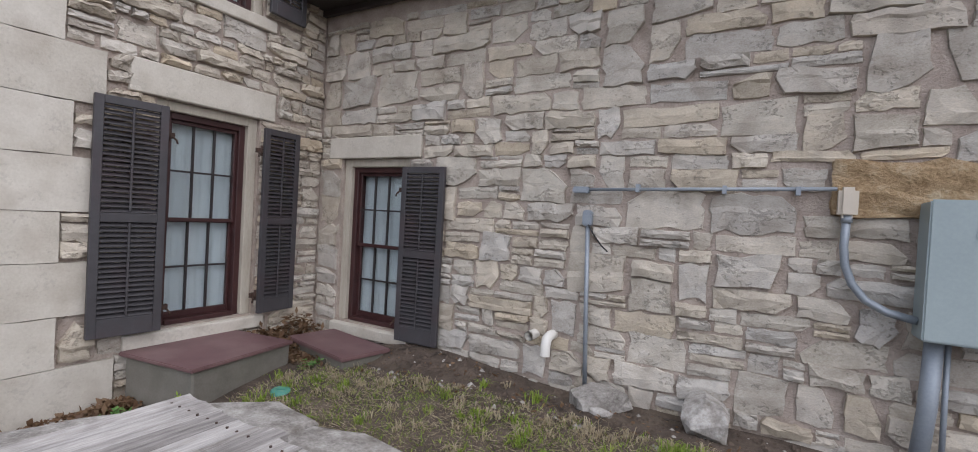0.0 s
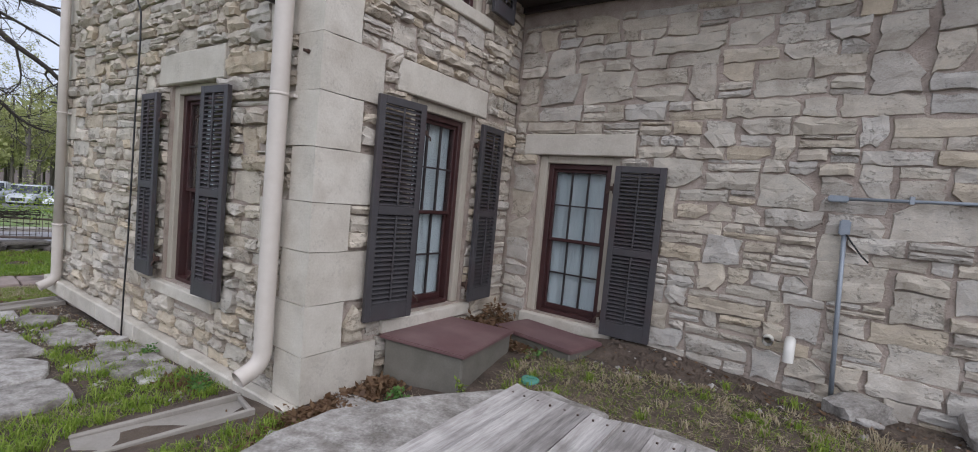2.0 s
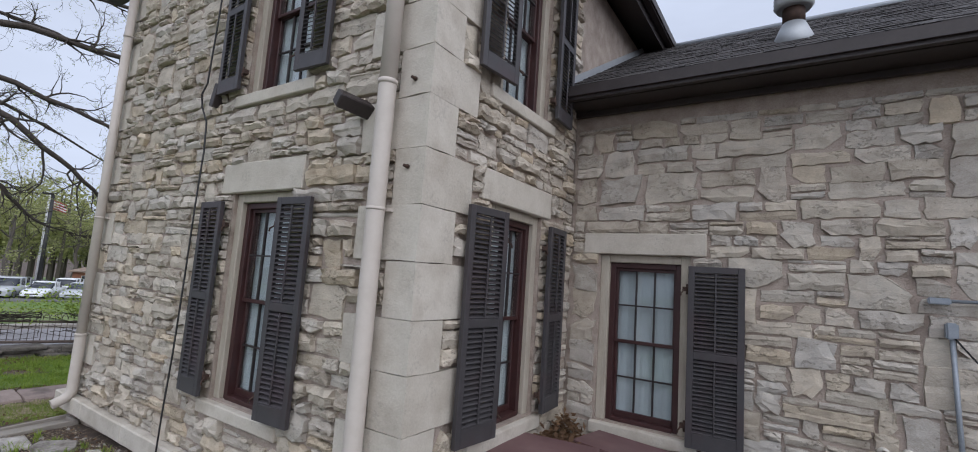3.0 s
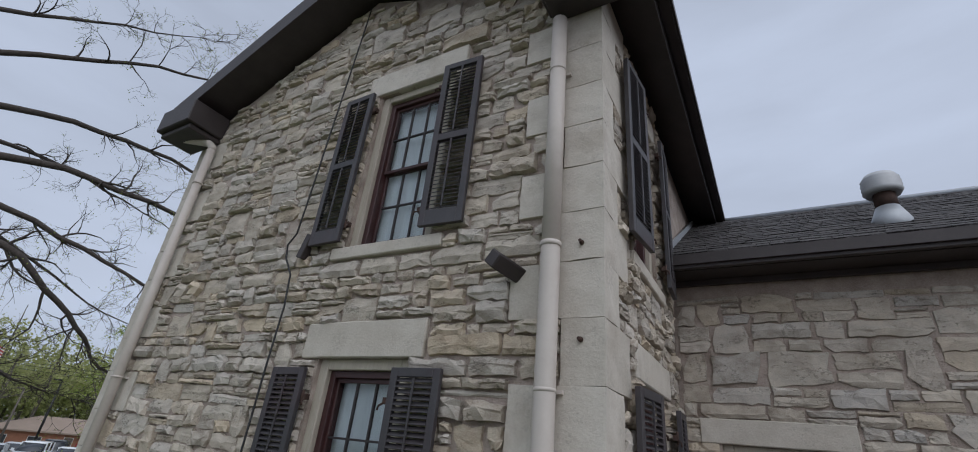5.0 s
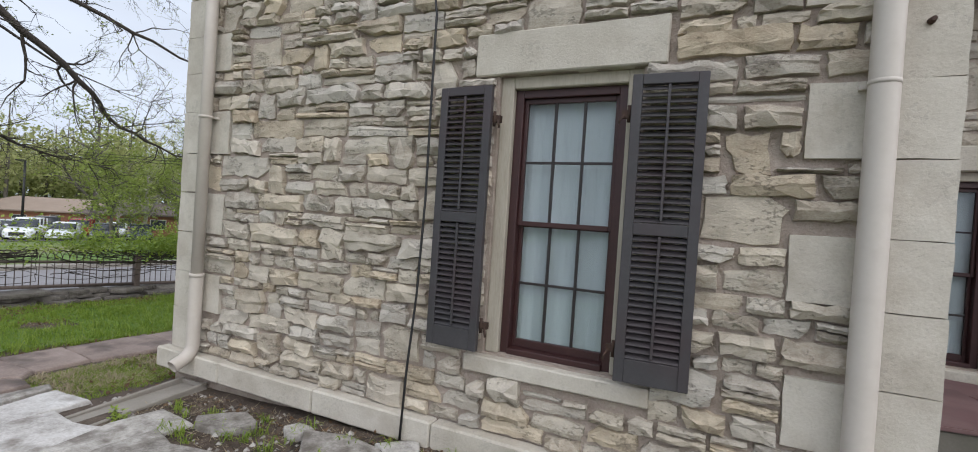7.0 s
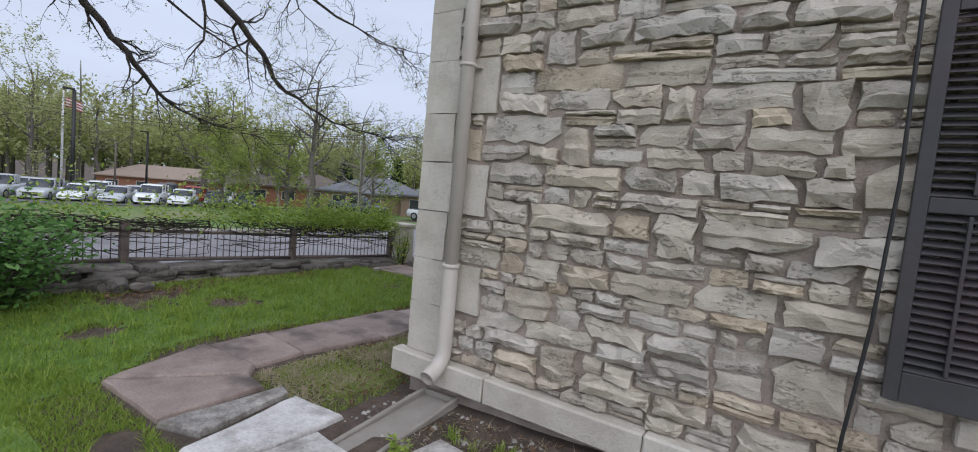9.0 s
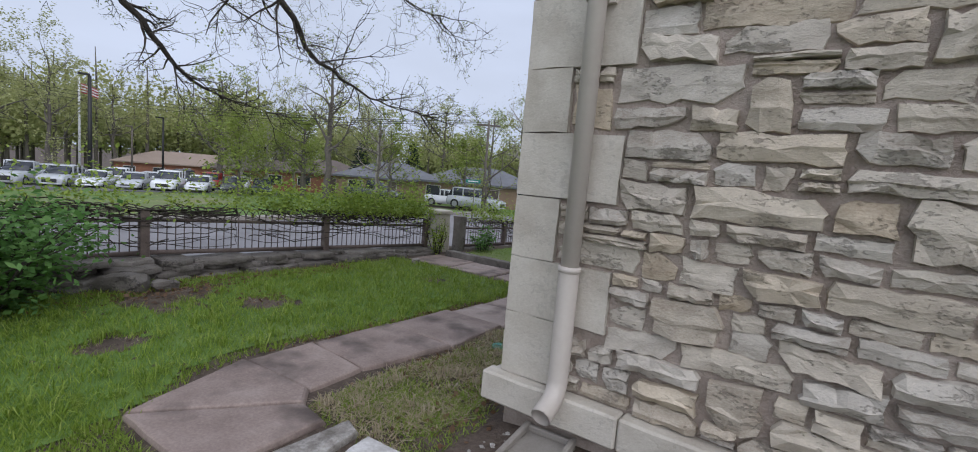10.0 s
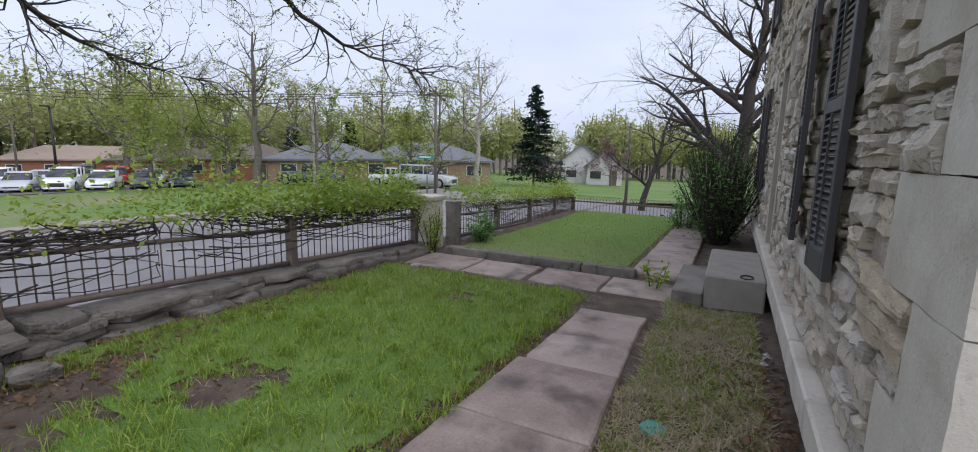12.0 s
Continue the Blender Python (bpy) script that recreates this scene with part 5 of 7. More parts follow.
def shrub(x, y, rx, ry, h, leaves, size, seed, label, stems=26, leaf_mat=None, base_gap=0.1):
    g = Growth(seed)
    r = g.rng
    z0 = ground_z(x, y)
    tips = []
    for _ in range(stems):
        a, q = r.uniform(0, 2 * math.pi), math.sqrt(r.random())
        tip = Vector((x + rx * q * math.cos(a), y + ry * q * math.sin(a), z0 + h * r.uniform(0.55, 1.0) * (1 - 0.35 * q * q)))
        base = Vector((x + 0.2 * rx * math.cos(a), y + 0.2 * ry * math.sin(a), z0 - 0.05))
        mid = base.lerp(tip, 0.5) + Vector((r.gauss(0, 0.08), r.gauss(0, 0.08), 0.12)) * min(1.0, h)
        g.bar([base, mid, tip], [0.014 * min(1.0, h), 0.010 * min(1.0, h), 0.004 * min(1.0, h)], 5)
        tips.append((base, mid, tip))
    for _ in range(leaves):
        b, m_, t = r.choice(tips)
        k = r.uniform(base_gap, 1.05)
        p = (b.lerp(m_, k * 2) if k < 0.5 else m_.lerp(t, k * 2 - 1)) + Vector((r.gauss(0, 1), r.gauss(0, 1), r.gauss(0, 0.8))) * 0.13 * (rx + ry) * 0.5
        if p.z > z0 + 0.02:
            g.leaf(p, size * r.uniform(0.7, 1.3), 0.5)
    top = anchor("shrub", pose(0, 0, 0), label, "shrub", "garden shrubs")
    g.finish(top, BARK, leaf_mat or SHRUB_LEAF, "stem_tangle", "foliage")


shrub(-13.05, -0.75, 1.0, 1.1, 1.12, 9000, 0.075, 61, "dense leafy green shrub at the lawn edge", 60)
shrub(-9.72, 9.4, 0.80, 1.5, 2.35, 4200, 0.065, 62, "tall twiggy green shrub against the house front", 260)
shrub(-13.3, 6.75, 0.25, 0.5, 0.55, 900, 0.06, 63, "leafy green weeds beside the gate post", 14)
shrub(-13.45, 5.45, 0.22, 0.25, 0.75, 700, 0.05, 64, "climbing greenery on the gate post", 12, VINE_LEAF)
shrub(-10.22, 5.15, 0.2, 0.2, 0.36, 160, 0.06, 65, "small green sapling growing from a path joint", 7, VINE_LEAF)
shrub(-10.4, 10.9, 0.5, 0.8, 0.9, 1600, 0.07, 66, "low green growth at the corner of the house", 20)
shrub(-3.05, 1.60, 0.04, 0.04, 0.24, 60, 0.035, 67, "small weed growing beside the cellar hatch", 4, VINE_LEAF)
shrub(-8.43, 0.23, 0.07, 0.08, 0.15, 150, 0.032, 68, "small green weed beside the splash trough", 6, VINE_LEAF)
shrub(-4.72, 0.74, 0.20, 0.10, 0.11, 320, 0.032, 69, "green weeds beside the house plinth", 8)
shrub(-5.75, 0.80, 0.12, 0.06, 0.12, 150, 0.035, 70, "tuft of green weeds against the plinth", 7)
shrub(-3.44, 1.42, 0.14, 0.10, 0.12, 190, 0.035, 71, "green weeds between leaves and hatch", 8)
shrub(-3.00, 2.50, 0.10, 0.10, 0.09, 120, 0.03, 72, "green weeds beside the cellar hatch", 8)

# ---- roads and fields beyond the fence ----
def strip_sheet(name, xs, ys, lift, material, label, category):
    verts = [(x, y, ground_z(x, y) + lift) for y in ys for x in xs]
    w = len(xs)
    faces = [(j * w + i, j * w + i + 1, (j + 1) * w + i + 1, (j + 1) * w + i) for j in range(len(ys) - 1) for i in range(w - 1)]
    return tagged(spread_mesh(name, verts, faces, material), label, category, kind="structure")


TURF = surface("field_turf", [(0.06, 0.114, 0.0192), (0.102, 0.18, 0.0312), (0.168, 0.228, 0.06)], 0.35, 6, (0.9, 1.0), 0.6, distance=0.05, stain=(0.23, 0.20, 0.12), stain_scale=0.12, stain_amount=0.7)
LOT = surface("parking_asphalt", [(0.10, 0.10, 0.10), (0.14, 0.14, 0.14)], 0.3, 9, (0.85, 1.0), 0.2)
far_y = [-200, -60, -25, -10, -4, 0, 3, 6, 9, 13, 16, 20, 26, 34, 47, 70, 110, 200]
strip_sheet("road", [-27.5, -25, -22, -20, -18.5, -17.2, -16.2, -15.6], far_y, 0.03, ROAD, "pale grey concrete street beyond the fence", "road")
strip_sheet("side_road", [-15.5, -12, -7, -2, 5, 20, 60], [15.2, 17, 19, 22, 26], 0.035, ROAD, "pale grey side street beyond the garden", "road")
strip_sheet("field", [-200, -120, -90, -70, -62, -49, -38, -32, -28.2], far_y, 0.03, TURF, "green and straw-coloured verge beyond the street", "field")
strip_sheet("far_verge", [-28, -22, -15, -8, 0, 20, 60], [28.5, 34, 47, 70, 110, 200], 0.04, TURF, "green verge beyond the side street", "field")
strip_sheet("parking_lot", [-84, -78, -70, -62, -56, -50.5], [-60, -20, 0, 10, 20, 26], 0.06, LOT, "grey asphalt parking lot", "parking lot")
bm = bmesh.new()
for y0, y1 in ((-25, -9.9), (-9.85, 2.9), (2.95, 15), (15.05, 28)):
    z0, z1 = ground_z(-28.0, y0), ground_z(-28.0, y1)
    vs = box(bm, -28.2, -27.5, y0, y1, -0.25, 0.16)
    for v in vs:
        v.co.z += z0 if v.co.y < (y0 + y1) / 2 else z1
tagged(part("kerb", bm, PALE_CONCRETE), "pale concrete kerb along the street", "kerb", kind="structure")

# ---- houses ----
BRICK_FAR = surface("red_brick", [(0.20, 0.085, 0.055), (0.28, 0.125, 0.08), (0.33, 0.17, 0.11)], 2, 14, (0.85, 1.0), 0.3)
TAN_BRICK = surface("tan_brick", [(0.25, 0.17, 0.12), (0.33, 0.235, 0.17)], 2, 14, (0.85, 1.0), 0.3)
SIDING = surface("pale_siding", [(0.50, 0.50, 0.49), (0.60, 0.60, 0.59)], 2, 14, (0.7, 0.9), 0.2)
ROOF_GREY = surface("blue_grey_roof", [(0.10, 0.105, 0.115), (0.15, 0.155, 0.17), (0.20, 0.205, 0.22)], 1.2, 12, (0.85, 1.0), 0.4)
ROOF_BROWN = surface("brown_roof", [(0.10, 0.08, 0.07), (0.16, 0.13, 0.115)], 1.2, 12, (0.85, 1.0), 0.4)
ROOF_TAN = surface("tan_roof", [(0.26, 0.20, 0.16), (0.33, 0.26, 0.21)], 1.2, 12, (0.85, 1.0), 0.4)
FAR_GLASS = surface("dark_window", [(0.03, 0.035, 0.04), (0.06, 0.065, 0.07)], 1, 5, (0.1, 0.2), 0)
FAR_TRIM = surface("white_trim", [(0.6, 0.6, 0.58), (0.7, 0.7, 0.68)], 3, 20, (0.6, 0.8), 0)


def house(x, y, w, d, eave, ridge, wall_mat, roof_mat, label, gable=False):
    turn = math.degrees(math.atan2(y + 0.4, x + 9.5)) - 90
    top = anchor("house", pose(x, y, ground_z(x, y) - 0.2, 0, 0, turn), label, "house", "houses across the street")
    bm = bmesh.new()
    box(bm, -w / 2, w / 2, 0, d, 0, eave)
    if gable:
        a = [bm.verts.new(p) for p in ((-w / 2, 0, eave), (w / 2, 0, eave), (0, 0, ridge - 0.05))]
        bm.faces.new(a)
    part("wall", bm, wall_mat, top)
    bm = bmesh.new()
    o = 0.45
    if gable:
        for s in (-1, 1):
            pts = [(0, ridge), (s * (w / 2 + o), eave - 0.15), (s * (w / 2 + o), eave - 0.35), (0, ridge - 0.2)]
            r = [[bm.verts.new((px, yy, pz_)) for px, pz_ in pts] for yy in (-o, d + o)]
            bm.faces.new(r[0]), bm.faces.new(r[1])
            for k in range(4):
                bm.faces.new((r[0][k], r[1][k], r[1][(k + 1) % 4], r[0][(k + 1) % 4]))
    else:
        low = [bm.verts.new(p) for p in ((-w / 2 - o, -o, eave), (w / 2 + o, -o, eave), (w / 2 + o, d + o, eave), (-w / 2 - o, d + o, eave))]
        drop = [bm.verts.new((v.co.x, v.co.y, eave - 0.18)) for v in low]
        hip = min(w / 2 - 0.5, d / 2)
        hi = [bm.verts.new((-w / 2 + hip, d / 2, ridge)), bm.verts.new((w / 2 - hip, d / 2, ridge))]
        bm.faces.new((low[0], low[1], hi[1], hi[0])), bm.faces.new((low[2], low[3], hi[0], hi[1]))
        bm.faces.new((low[1], low[2], hi[1])), bm.faces.new((low[3], low[0], hi[0]))
        for k in range(4):
            bm.faces.new((drop[k], drop[(k + 1) % 4], low[(k + 1) % 4], low[k]))
        bm.faces.new(drop[::-1])
    part("roof", bm, roof_mat, top)
    n = max(2, int(w / 3))
    for k in range(n):
        cx = -w / 2 + w * (k + 0.5) / n
        door_here = k == n // 2
        a, b = (0.45, 2.05) if door_here else (0.65, 1.9)
        z0 = 0.1 if door_here else 1.0
        bm = bmesh.new()
        box(bm, cx - a - 0.06, cx + a + 0.06, -0.05, -0.002, z0 - 0.05, b + 0.06)
        piece = part("window" if not door_here else "door", bm, FAR_TRIM, top)
        bm = bmesh.new()
        box(bm, cx - a, cx + a, -0.08, -0.052, z0, b)
        part("pane" if not door_here else "leaf", bm, FAR_GLASS if not door_here else ROOF_BROWN, piece)
    return top


house(-84, 31, 17, 9, 2.6, 4.3, BRICK_FAR, ROOF_TAN, "long low red brick house with a tan hipped roof")
house(-72, 35, 13, 8, 2.4, 4.0, BRICK_FAR, ROOF_BROWN, "low red brick house with a dark brown roof")
house(-55, 32.5, 12, 8, 2.5, 4.1, BRICK_FAR, ROOF_BROWN, "low red brick house with a brown hipped roof")
house(-44, 33.5, 11, 8, 2.4, 4.0, TAN_BRICK, ROOF_GREY, "low tan brick house with a blue-grey roof")
house(-35, 36.5, 12, 8, 2.4, 4.0, TAN_BRICK, ROOF_GREY, "low tan brick house with a grey hipped roof")
house(-27, 60, 5, 8, 3.2, 5.4, SIDING, ROOF_GREY, "pale grey sided house with a steep gable", True)
house(-23.5, 58, 4.2, 8, 2.6, 4.5, SIDING, ROOF_GREY, "small pale sided house with a steep gable", True)

# ---- cars ----
TYRE = surface("tyre_rubber", [(0.015, 0.015, 0.015), (0.03, 0.03, 0.03)], 8, 40, (0.8, 0.95), 0)
RIM = surface("alloy_rim", [(0.35, 0.35, 0.36), (0.45, 0.45, 0.46)], 6, 30, (0.3, 0.45), 0, metal=0.7)
CAR_GLASS = surface("car_window", [(0.03, 0.035, 0.045), (0.05, 0.055, 0.065)], 2, 10, (0.05, 0.12), 0)
LAMP_LENS = surface("headlight_lens", [(0.55, 0.57, 0.60), (0.7, 0.72, 0.74)], 6, 30, (0.1, 0.2), 0)
CHROME = surface("dark_grille", [(0.03, 0.03, 0.03), (0.06, 0.06, 0.06)], 6, 30, (0.3, 0.5), 0, metal=0.5)
PAINTS = {n: surface(n + "_car_paint", [c, tuple(min(1, k * 1.12) for k in c)], 2, 12, (0.2, 0.3), 0, coat=0.6) for n, c in {"white": (0.70, 0.72, 0.74), "silver": (0.42, 0.44, 0.46), "navy": (0.03, 0.04, 0.07), "charcoal": (0.06, 0.065, 0.07), "red": (0.30, 0.03, 0.03), "blue_grey": (0.16, 0.20, 0.25)}.items()}


def loft(bm, sections):
    rings = [[bm.verts.new(p) for p in s] for s in sections]
    for a, b in zip(rings, rings[1:]):
        for k in range(len(a)):
            bm.faces.new((a[k], a[(k + 1) % len(a)], b[(k + 1) % len(b)], b[k])).smooth = True
    bm.faces.new(rings[0][::-1]), bm.faces.new(rings[-1])


def car(kind, paint):
    """A car along x, its front at +x, on z = 0."""
    top = anchor("car", pose(0, 0, -500), "", "car", "parked cars")
    tall = {"sedan": 1.45, "suv": 1.72, "truck": 1.85}[kind]
    waist = {"sedan": 0.92, "suv": 1.05, "truck": 1.12}[kind]
    L, W = {"sedan": (4.6, 0.88), "suv": (4.7, 0.92), "truck": (5.5, 0.96)}[kind]
    h = L / 2
    bonnet = waist - (0.12 if kind == "sedan" else 0.06)
    bm = bmesh.new()
    def ring(x, lo, hi, w):
        return [(x, -w, lo), (x, -w * 1.02, (lo + hi) / 2), (x, -w * 0.93, hi - 0.05), (x, -w * 0.82, hi), (x, w * 0.82, hi), (x, w * 0.93, hi - 0.05), (x, w * 1.02, (lo + hi) / 2), (x, w, lo)]
    loft(bm, [ring(-h, 0.45, waist - 0.15, W * 0.86), ring(-h + 0.15, 0.28, waist - 0.02, W * 0.96), ring(-h + 0.9, 0.25, waist, W), ring(0.3, 0.25, waist, W), ring(h - 1.25, 0.25, waist - 0.02, W), ring(h - 0.35, 0.27, bonnet - 0.06, W * 0.97), ring(h - 0.05, 0.32, bonnet - 0.2, W * 0.88), ring(h, 0.42, bonnet - 0.32, W * 0.8)])
    part("body", bm, paint, top)
    rear = {"sedan": (-h + 0.75, -h + 1.45), "suv": (-h + 0.12, -h + 0.45), "truck": (-0.55, -0.45)}[kind]
    bm = bmesh.new()
    def cabin(x, z, w):
        return [(x, -w, waist - 0.03), (x, -w * 0.96, z - 0.0), (x, w * 0.96, z), (x, w, waist - 0.03)]
    front = h - (1.35 if kind != "truck" else 1.6)
    loft(bm, [cabin(rear[0], waist + 0.02, W * 0.86), cabin(rear[1], tall - 0.08, W * 0.78), cabin(front - 0.85, tall - 0.08, W * 0.78), cabin(front, waist + 0.02, W * 0.88)])
    part("cabin_glass", bm, CAR_GLASS, top)
    bm = bmesh.new()
    loft(bm, [[(rear[1] - 0.03, -W * 0.74, tall - 0.1), (rear[1] + 0.05, -W * 0.70, tall), (rear[1] + 0.05, W * 0.70, tall), (rear[1] - 0.03, W * 0.74, tall - 0.1)], [(front - 0.78, -W * 0.76, tall - 0.1), (front - 0.95, -W * 0.70, tall), (front - 0.95, W * 0.70, tall), (front - 0.78, W * 0.76, tall - 0.1)]])
    part("roof", bm, paint, top)
    for sx in (rear[1] + 0.1, (rear[1] + front - 0.8) / 2, front - 0.85):
        for s in (-1, 1):
            bm = bmesh.new()
            box(bm, sx - 0.04, sx + 0.04, s * W * 0.80, s * W * 0.90, waist, tall - 0.05)
            part("pillar", bm, paint, top)
    r = 0.33 if kind == "sedan" else 0.38
    for x in (-h + 0.85, h - 0.9):
        for s in (-1, 1):
            bm = bmesh.new()
            tube(bm, [(x, s * (W - 0.2), r), (x, s * (W + 0.02), r)], r, 18)
            wheel = part("wheel", bm, TYRE, top)
            bm = bmesh.new()
            tube(bm, [(x, s * (W + 0.0), r), (x, s * (W + 0.03), r)], r * 0.62, 14)
            part("rim", bm, RIM, wheel)
    for s in (-1, 1):
        bm = bmesh.new()
        box(bm, h - 0.22, h - 0.03, s * W * 0.58, s * W * 0.90, bonnet - 0.36, bonnet - 0.20)
        soften(bm, 0.03)
        part("headlight", bm, LAMP_LENS, top)
        bm = bmesh.new()
        box(bm, front - 0.25, front - 0.08, s * W * 0.98, s * (W * 0.98 + 0.16), waist + 0.02, waist + 0.15)
        soften(bm, 0.02)
        part("mirror", bm, paint, top)
    bm = bmesh.new()
    box(bm, h - 0.10, h + 0.012, -W * 0.5, W * 0.5, 0.40, bonnet - 0.30)
    soften(bm, 0.02)
    part("grille", bm, CHROME, top)
    bm = bmesh.new()
    box(bm, h - 0.14, h + 0.03, -W * 0.80, W * 0.80, 0.27, 0.38)
    soften(bm, 0.02)
    part("bumper", bm, paint if kind != "truck" else RIM, top)
    return top


MODELS = {}
rngc = random.Random(9)
SAY = {"white": "white", "silver": "silver", "navy": "dark blue", "charcoal": "charcoal grey", "red": "dark red", "blue_grey": "blue-grey"}
def park(x, y, kind, paint, turn):
    m = pose(x, y, ground_z(x, y) + 0.06, 0, 0, turn)
    if (kind, paint) not in MODELS:
        ob = car(kind, PAINTS[paint])
        ob.matrix_basis = m
        MODELS[(kind, paint)] = ob
        ob["label"] = "%s %s parked in the asphalt lot" % (SAY[paint], {"sedan": "sedan", "suv": "sport utility vehicle", "truck": "pickup truck"}[kind])
        return ob
    return copy_thing(MODELS[(kind, paint)], m)


row = [("sedan", "white"), ("suv", "white"), ("sedan", "navy"), ("truck", "silver"), ("suv", "silver"), ("sedan", "white"), ("sedan", "silver"), ("suv", "white"), ("sedan", "white"), ("sedan", "charcoal"), ("sedan", "navy")]
for k, (kind, paint) in enumerate(row):
    s = k / 10
    park(-63.5 + 13.5 * s + rngc.uniform(-0.3, 0.3), 2.5 + 20.5 * s, kind, paint, -32 + rngc.uniform(-3, 3))
row2 = [("sedan", "white"), ("suv", "white"), ("sedan", "blue_grey"), ("truck", "white"), ("suv", "silver"), ("sedan", "charcoal"), ("suv", "white"), ("sedan", "silver"), ("truck", "charcoal"), ("suv", "red"), ("sedan", "white")]
for k, (kind, paint) in enumerate(row2):
    s = k / 10
    park(-72.5 + 14 * s, 3.5 + 22 * s, kind, paint, 148 + rngc.uniform(-3, 3))
park(-72, 0.5, "suv", "red", -30)
park(-41.5, 29.0, "truck", "charcoal", 20)
park(-30.5, 30.0, "suv", "silver", 10)
park(-33.6, 30.6, "sedan", "white", 15)

# ---- poles and signs ----
POLE_WOOD = surface("grey_pole_wood", [(0.10, 0.085, 0.07), (0.16, 0.14, 0.12)], 3, 20, (0.85, 1.0), 0.3)
POLE_BLACK = surface("black_pole", [(0.012, 0.012, 0.012), (0.02, 0.02, 0.02)], 3, 20, (0.4, 0.6), 0)
POLE_WHITE = surface("white_pole", [(0.62, 0.62, 0.62), (0.7, 0.7, 0.7)], 3, 20, (0.4, 0.6), 0)
SIGN_GREEN = surface("green_sign", [(0.01, 0.16, 0.12), (0.015, 0.20, 0.15)], 3, 20, (0.4, 0.6), 0)
FLAG_RED = surface("striped_cloth_red", [(0.35, 0.05, 0.06), (0.42, 0.07, 0.08)], 3, 20, (0.8, 0.9), 0)
FLAG_PALE = surface("striped_cloth_white", [(0.6, 0.6, 0.6), (0.7, 0.7, 0.7)], 3, 20, (0.8, 0.9), 0)


def pole(x, y, h, r, mat, name, label, arm=0.0, arm_z=0.94, head=False):
    top = anchor(name, pose(x, y, ground_z(x, y) - 0.1, 0, 0, math.degrees(math.atan2(y + 0.4, x + 9.5)) - 90), label, "pole", "street poles")
    bm = bmesh.new()
    tube(bm, [(0, 0, 0), (0, 0, h)], [r, r * 0.75], 10)
    part("shaft", bm, mat, top)
    if arm:
        bm = bmesh.new()
        box(bm, -arm / 2, arm / 2, -0.06, 0.06, h * arm_z, h * arm_z + 0.12)
        part("crossarm", bm, mat, top)
    if head:
        bm = bmesh.new()
        box(bm, -0.75, 0.05, -0.15, 0.15, h - 0.02, h + 0.14)
        soften(bm, 0.03)
        part("lamp_head", bm, mat, top)
    return top


pole(-57.9, 12.5, 9.3, 0.17, POLE_BLACK, "parking_lamp", "tall black lamp pole in the parking lot", head=True)
pole(-70, 22.5, 7.6, 0.13, POLE_BLACK, "parking_lamp", "black lamp pole at the far side of the lot", head=True)
pole(-82, 23.5, 7.0, 0.13, POLE_WOOD, "street_lamp", "grey street lamp among the trees", head=True)
pole(-26.6, 25.4, 6.6, 0.10, POLE_WOOD, "utility_pole", "grey wooden utility pole with a crossarm", arm=1.6)
pole(-14.7, 26.5, 4.6, 0.09, POLE_WOOD, "utility_pole", "short grey wooden pole beside the side street")
flagpole = pole(-80, 17.6, 12, 0.14, POLE_WHITE, "flagpole", "tall white flagpole with a limp striped flag")
for k in range(7):
    bm = bmesh.new()
    cols = [[bm.verts.new((0.16 + 1.6 * i / 8, 0.12 * math.sin(i * 1.1), 10.2 + 0.16 * k + dz - 0.5 * (i / 8) ** 1.3)) for dz in (0, 0.15)] for i in range(9)]
    for a, b in zip(cols, cols[1:]):
        bm.faces.new((a[0], b[0], b[1], a[1]))
    part("flag_stripe", bm, FLAG_RED if k % 2 == 0 else FLAG_PALE, flagpole)
sign = pole(-24.9, 22.0, 2.5, 0.035, POLE_WOOD, "street_sign", "green street name sign on a thin post")
bm = bmesh.new()
box(bm, -0.55, 0.35, -0.03, -0.01, 2.32, 2.52)
soften(bm, 0.005)
blade = part("sign_plate", bm, SIGN_GREEN, sign)
bm = bmesh.new()
box(bm, -0.42, 0.22, -0.036, -0.031, 2.39, 2.45)
part("lettering_bar", bm, POLE_WHITE, blade)

# ---- power lines ----
for k, dz in enumerate((0.0, 0.5, 0.9)):
    bm = bmesh.new()
    a, b = Vector((-80, 4, 7.2 + dz)), Vector((-26.6, 25.4, 4.9 + dz * 0.2))
    tube(bm, [a.lerp(b, t_) - Vector((0, 0, 1.6 * 4 * t_ * (1 - t_))) for t_ in np.linspace(0, 1, 15)], 0.02, 4)
    tagged(part("power_line", bm, RUBBER), "thin black overhead power line above the street", "cable", "power lines")

# ---- trees ----
PALE_BARK = surface("pale_bark", [(0.20, 0.18, 0.155), (0.32, 0.295, 0.26), (0.42, 0.39, 0.35)], 6, 30, (0.85, 1.0), 0.5, distance=0.02)
GREY_BARK = surface("grey_bark", [(0.075, 0.065, 0.055), (0.12, 0.105, 0.09), (0.165, 0.145, 0.125)], 6, 30, (0.85, 1.0), 0.6, distance=0.02)
REDBUD = leafy("redbud_blossom", [(0.13, 0.055, 0.075), (0.20, 0.095, 0.12), (0.26, 0.14, 0.16)])
WOODS_LEAF = leafy("distant_leaf", [(0.26, 0.286, 0.111), (0.364, 0.384, 0.156), (0.481, 0.481, 0.221)])
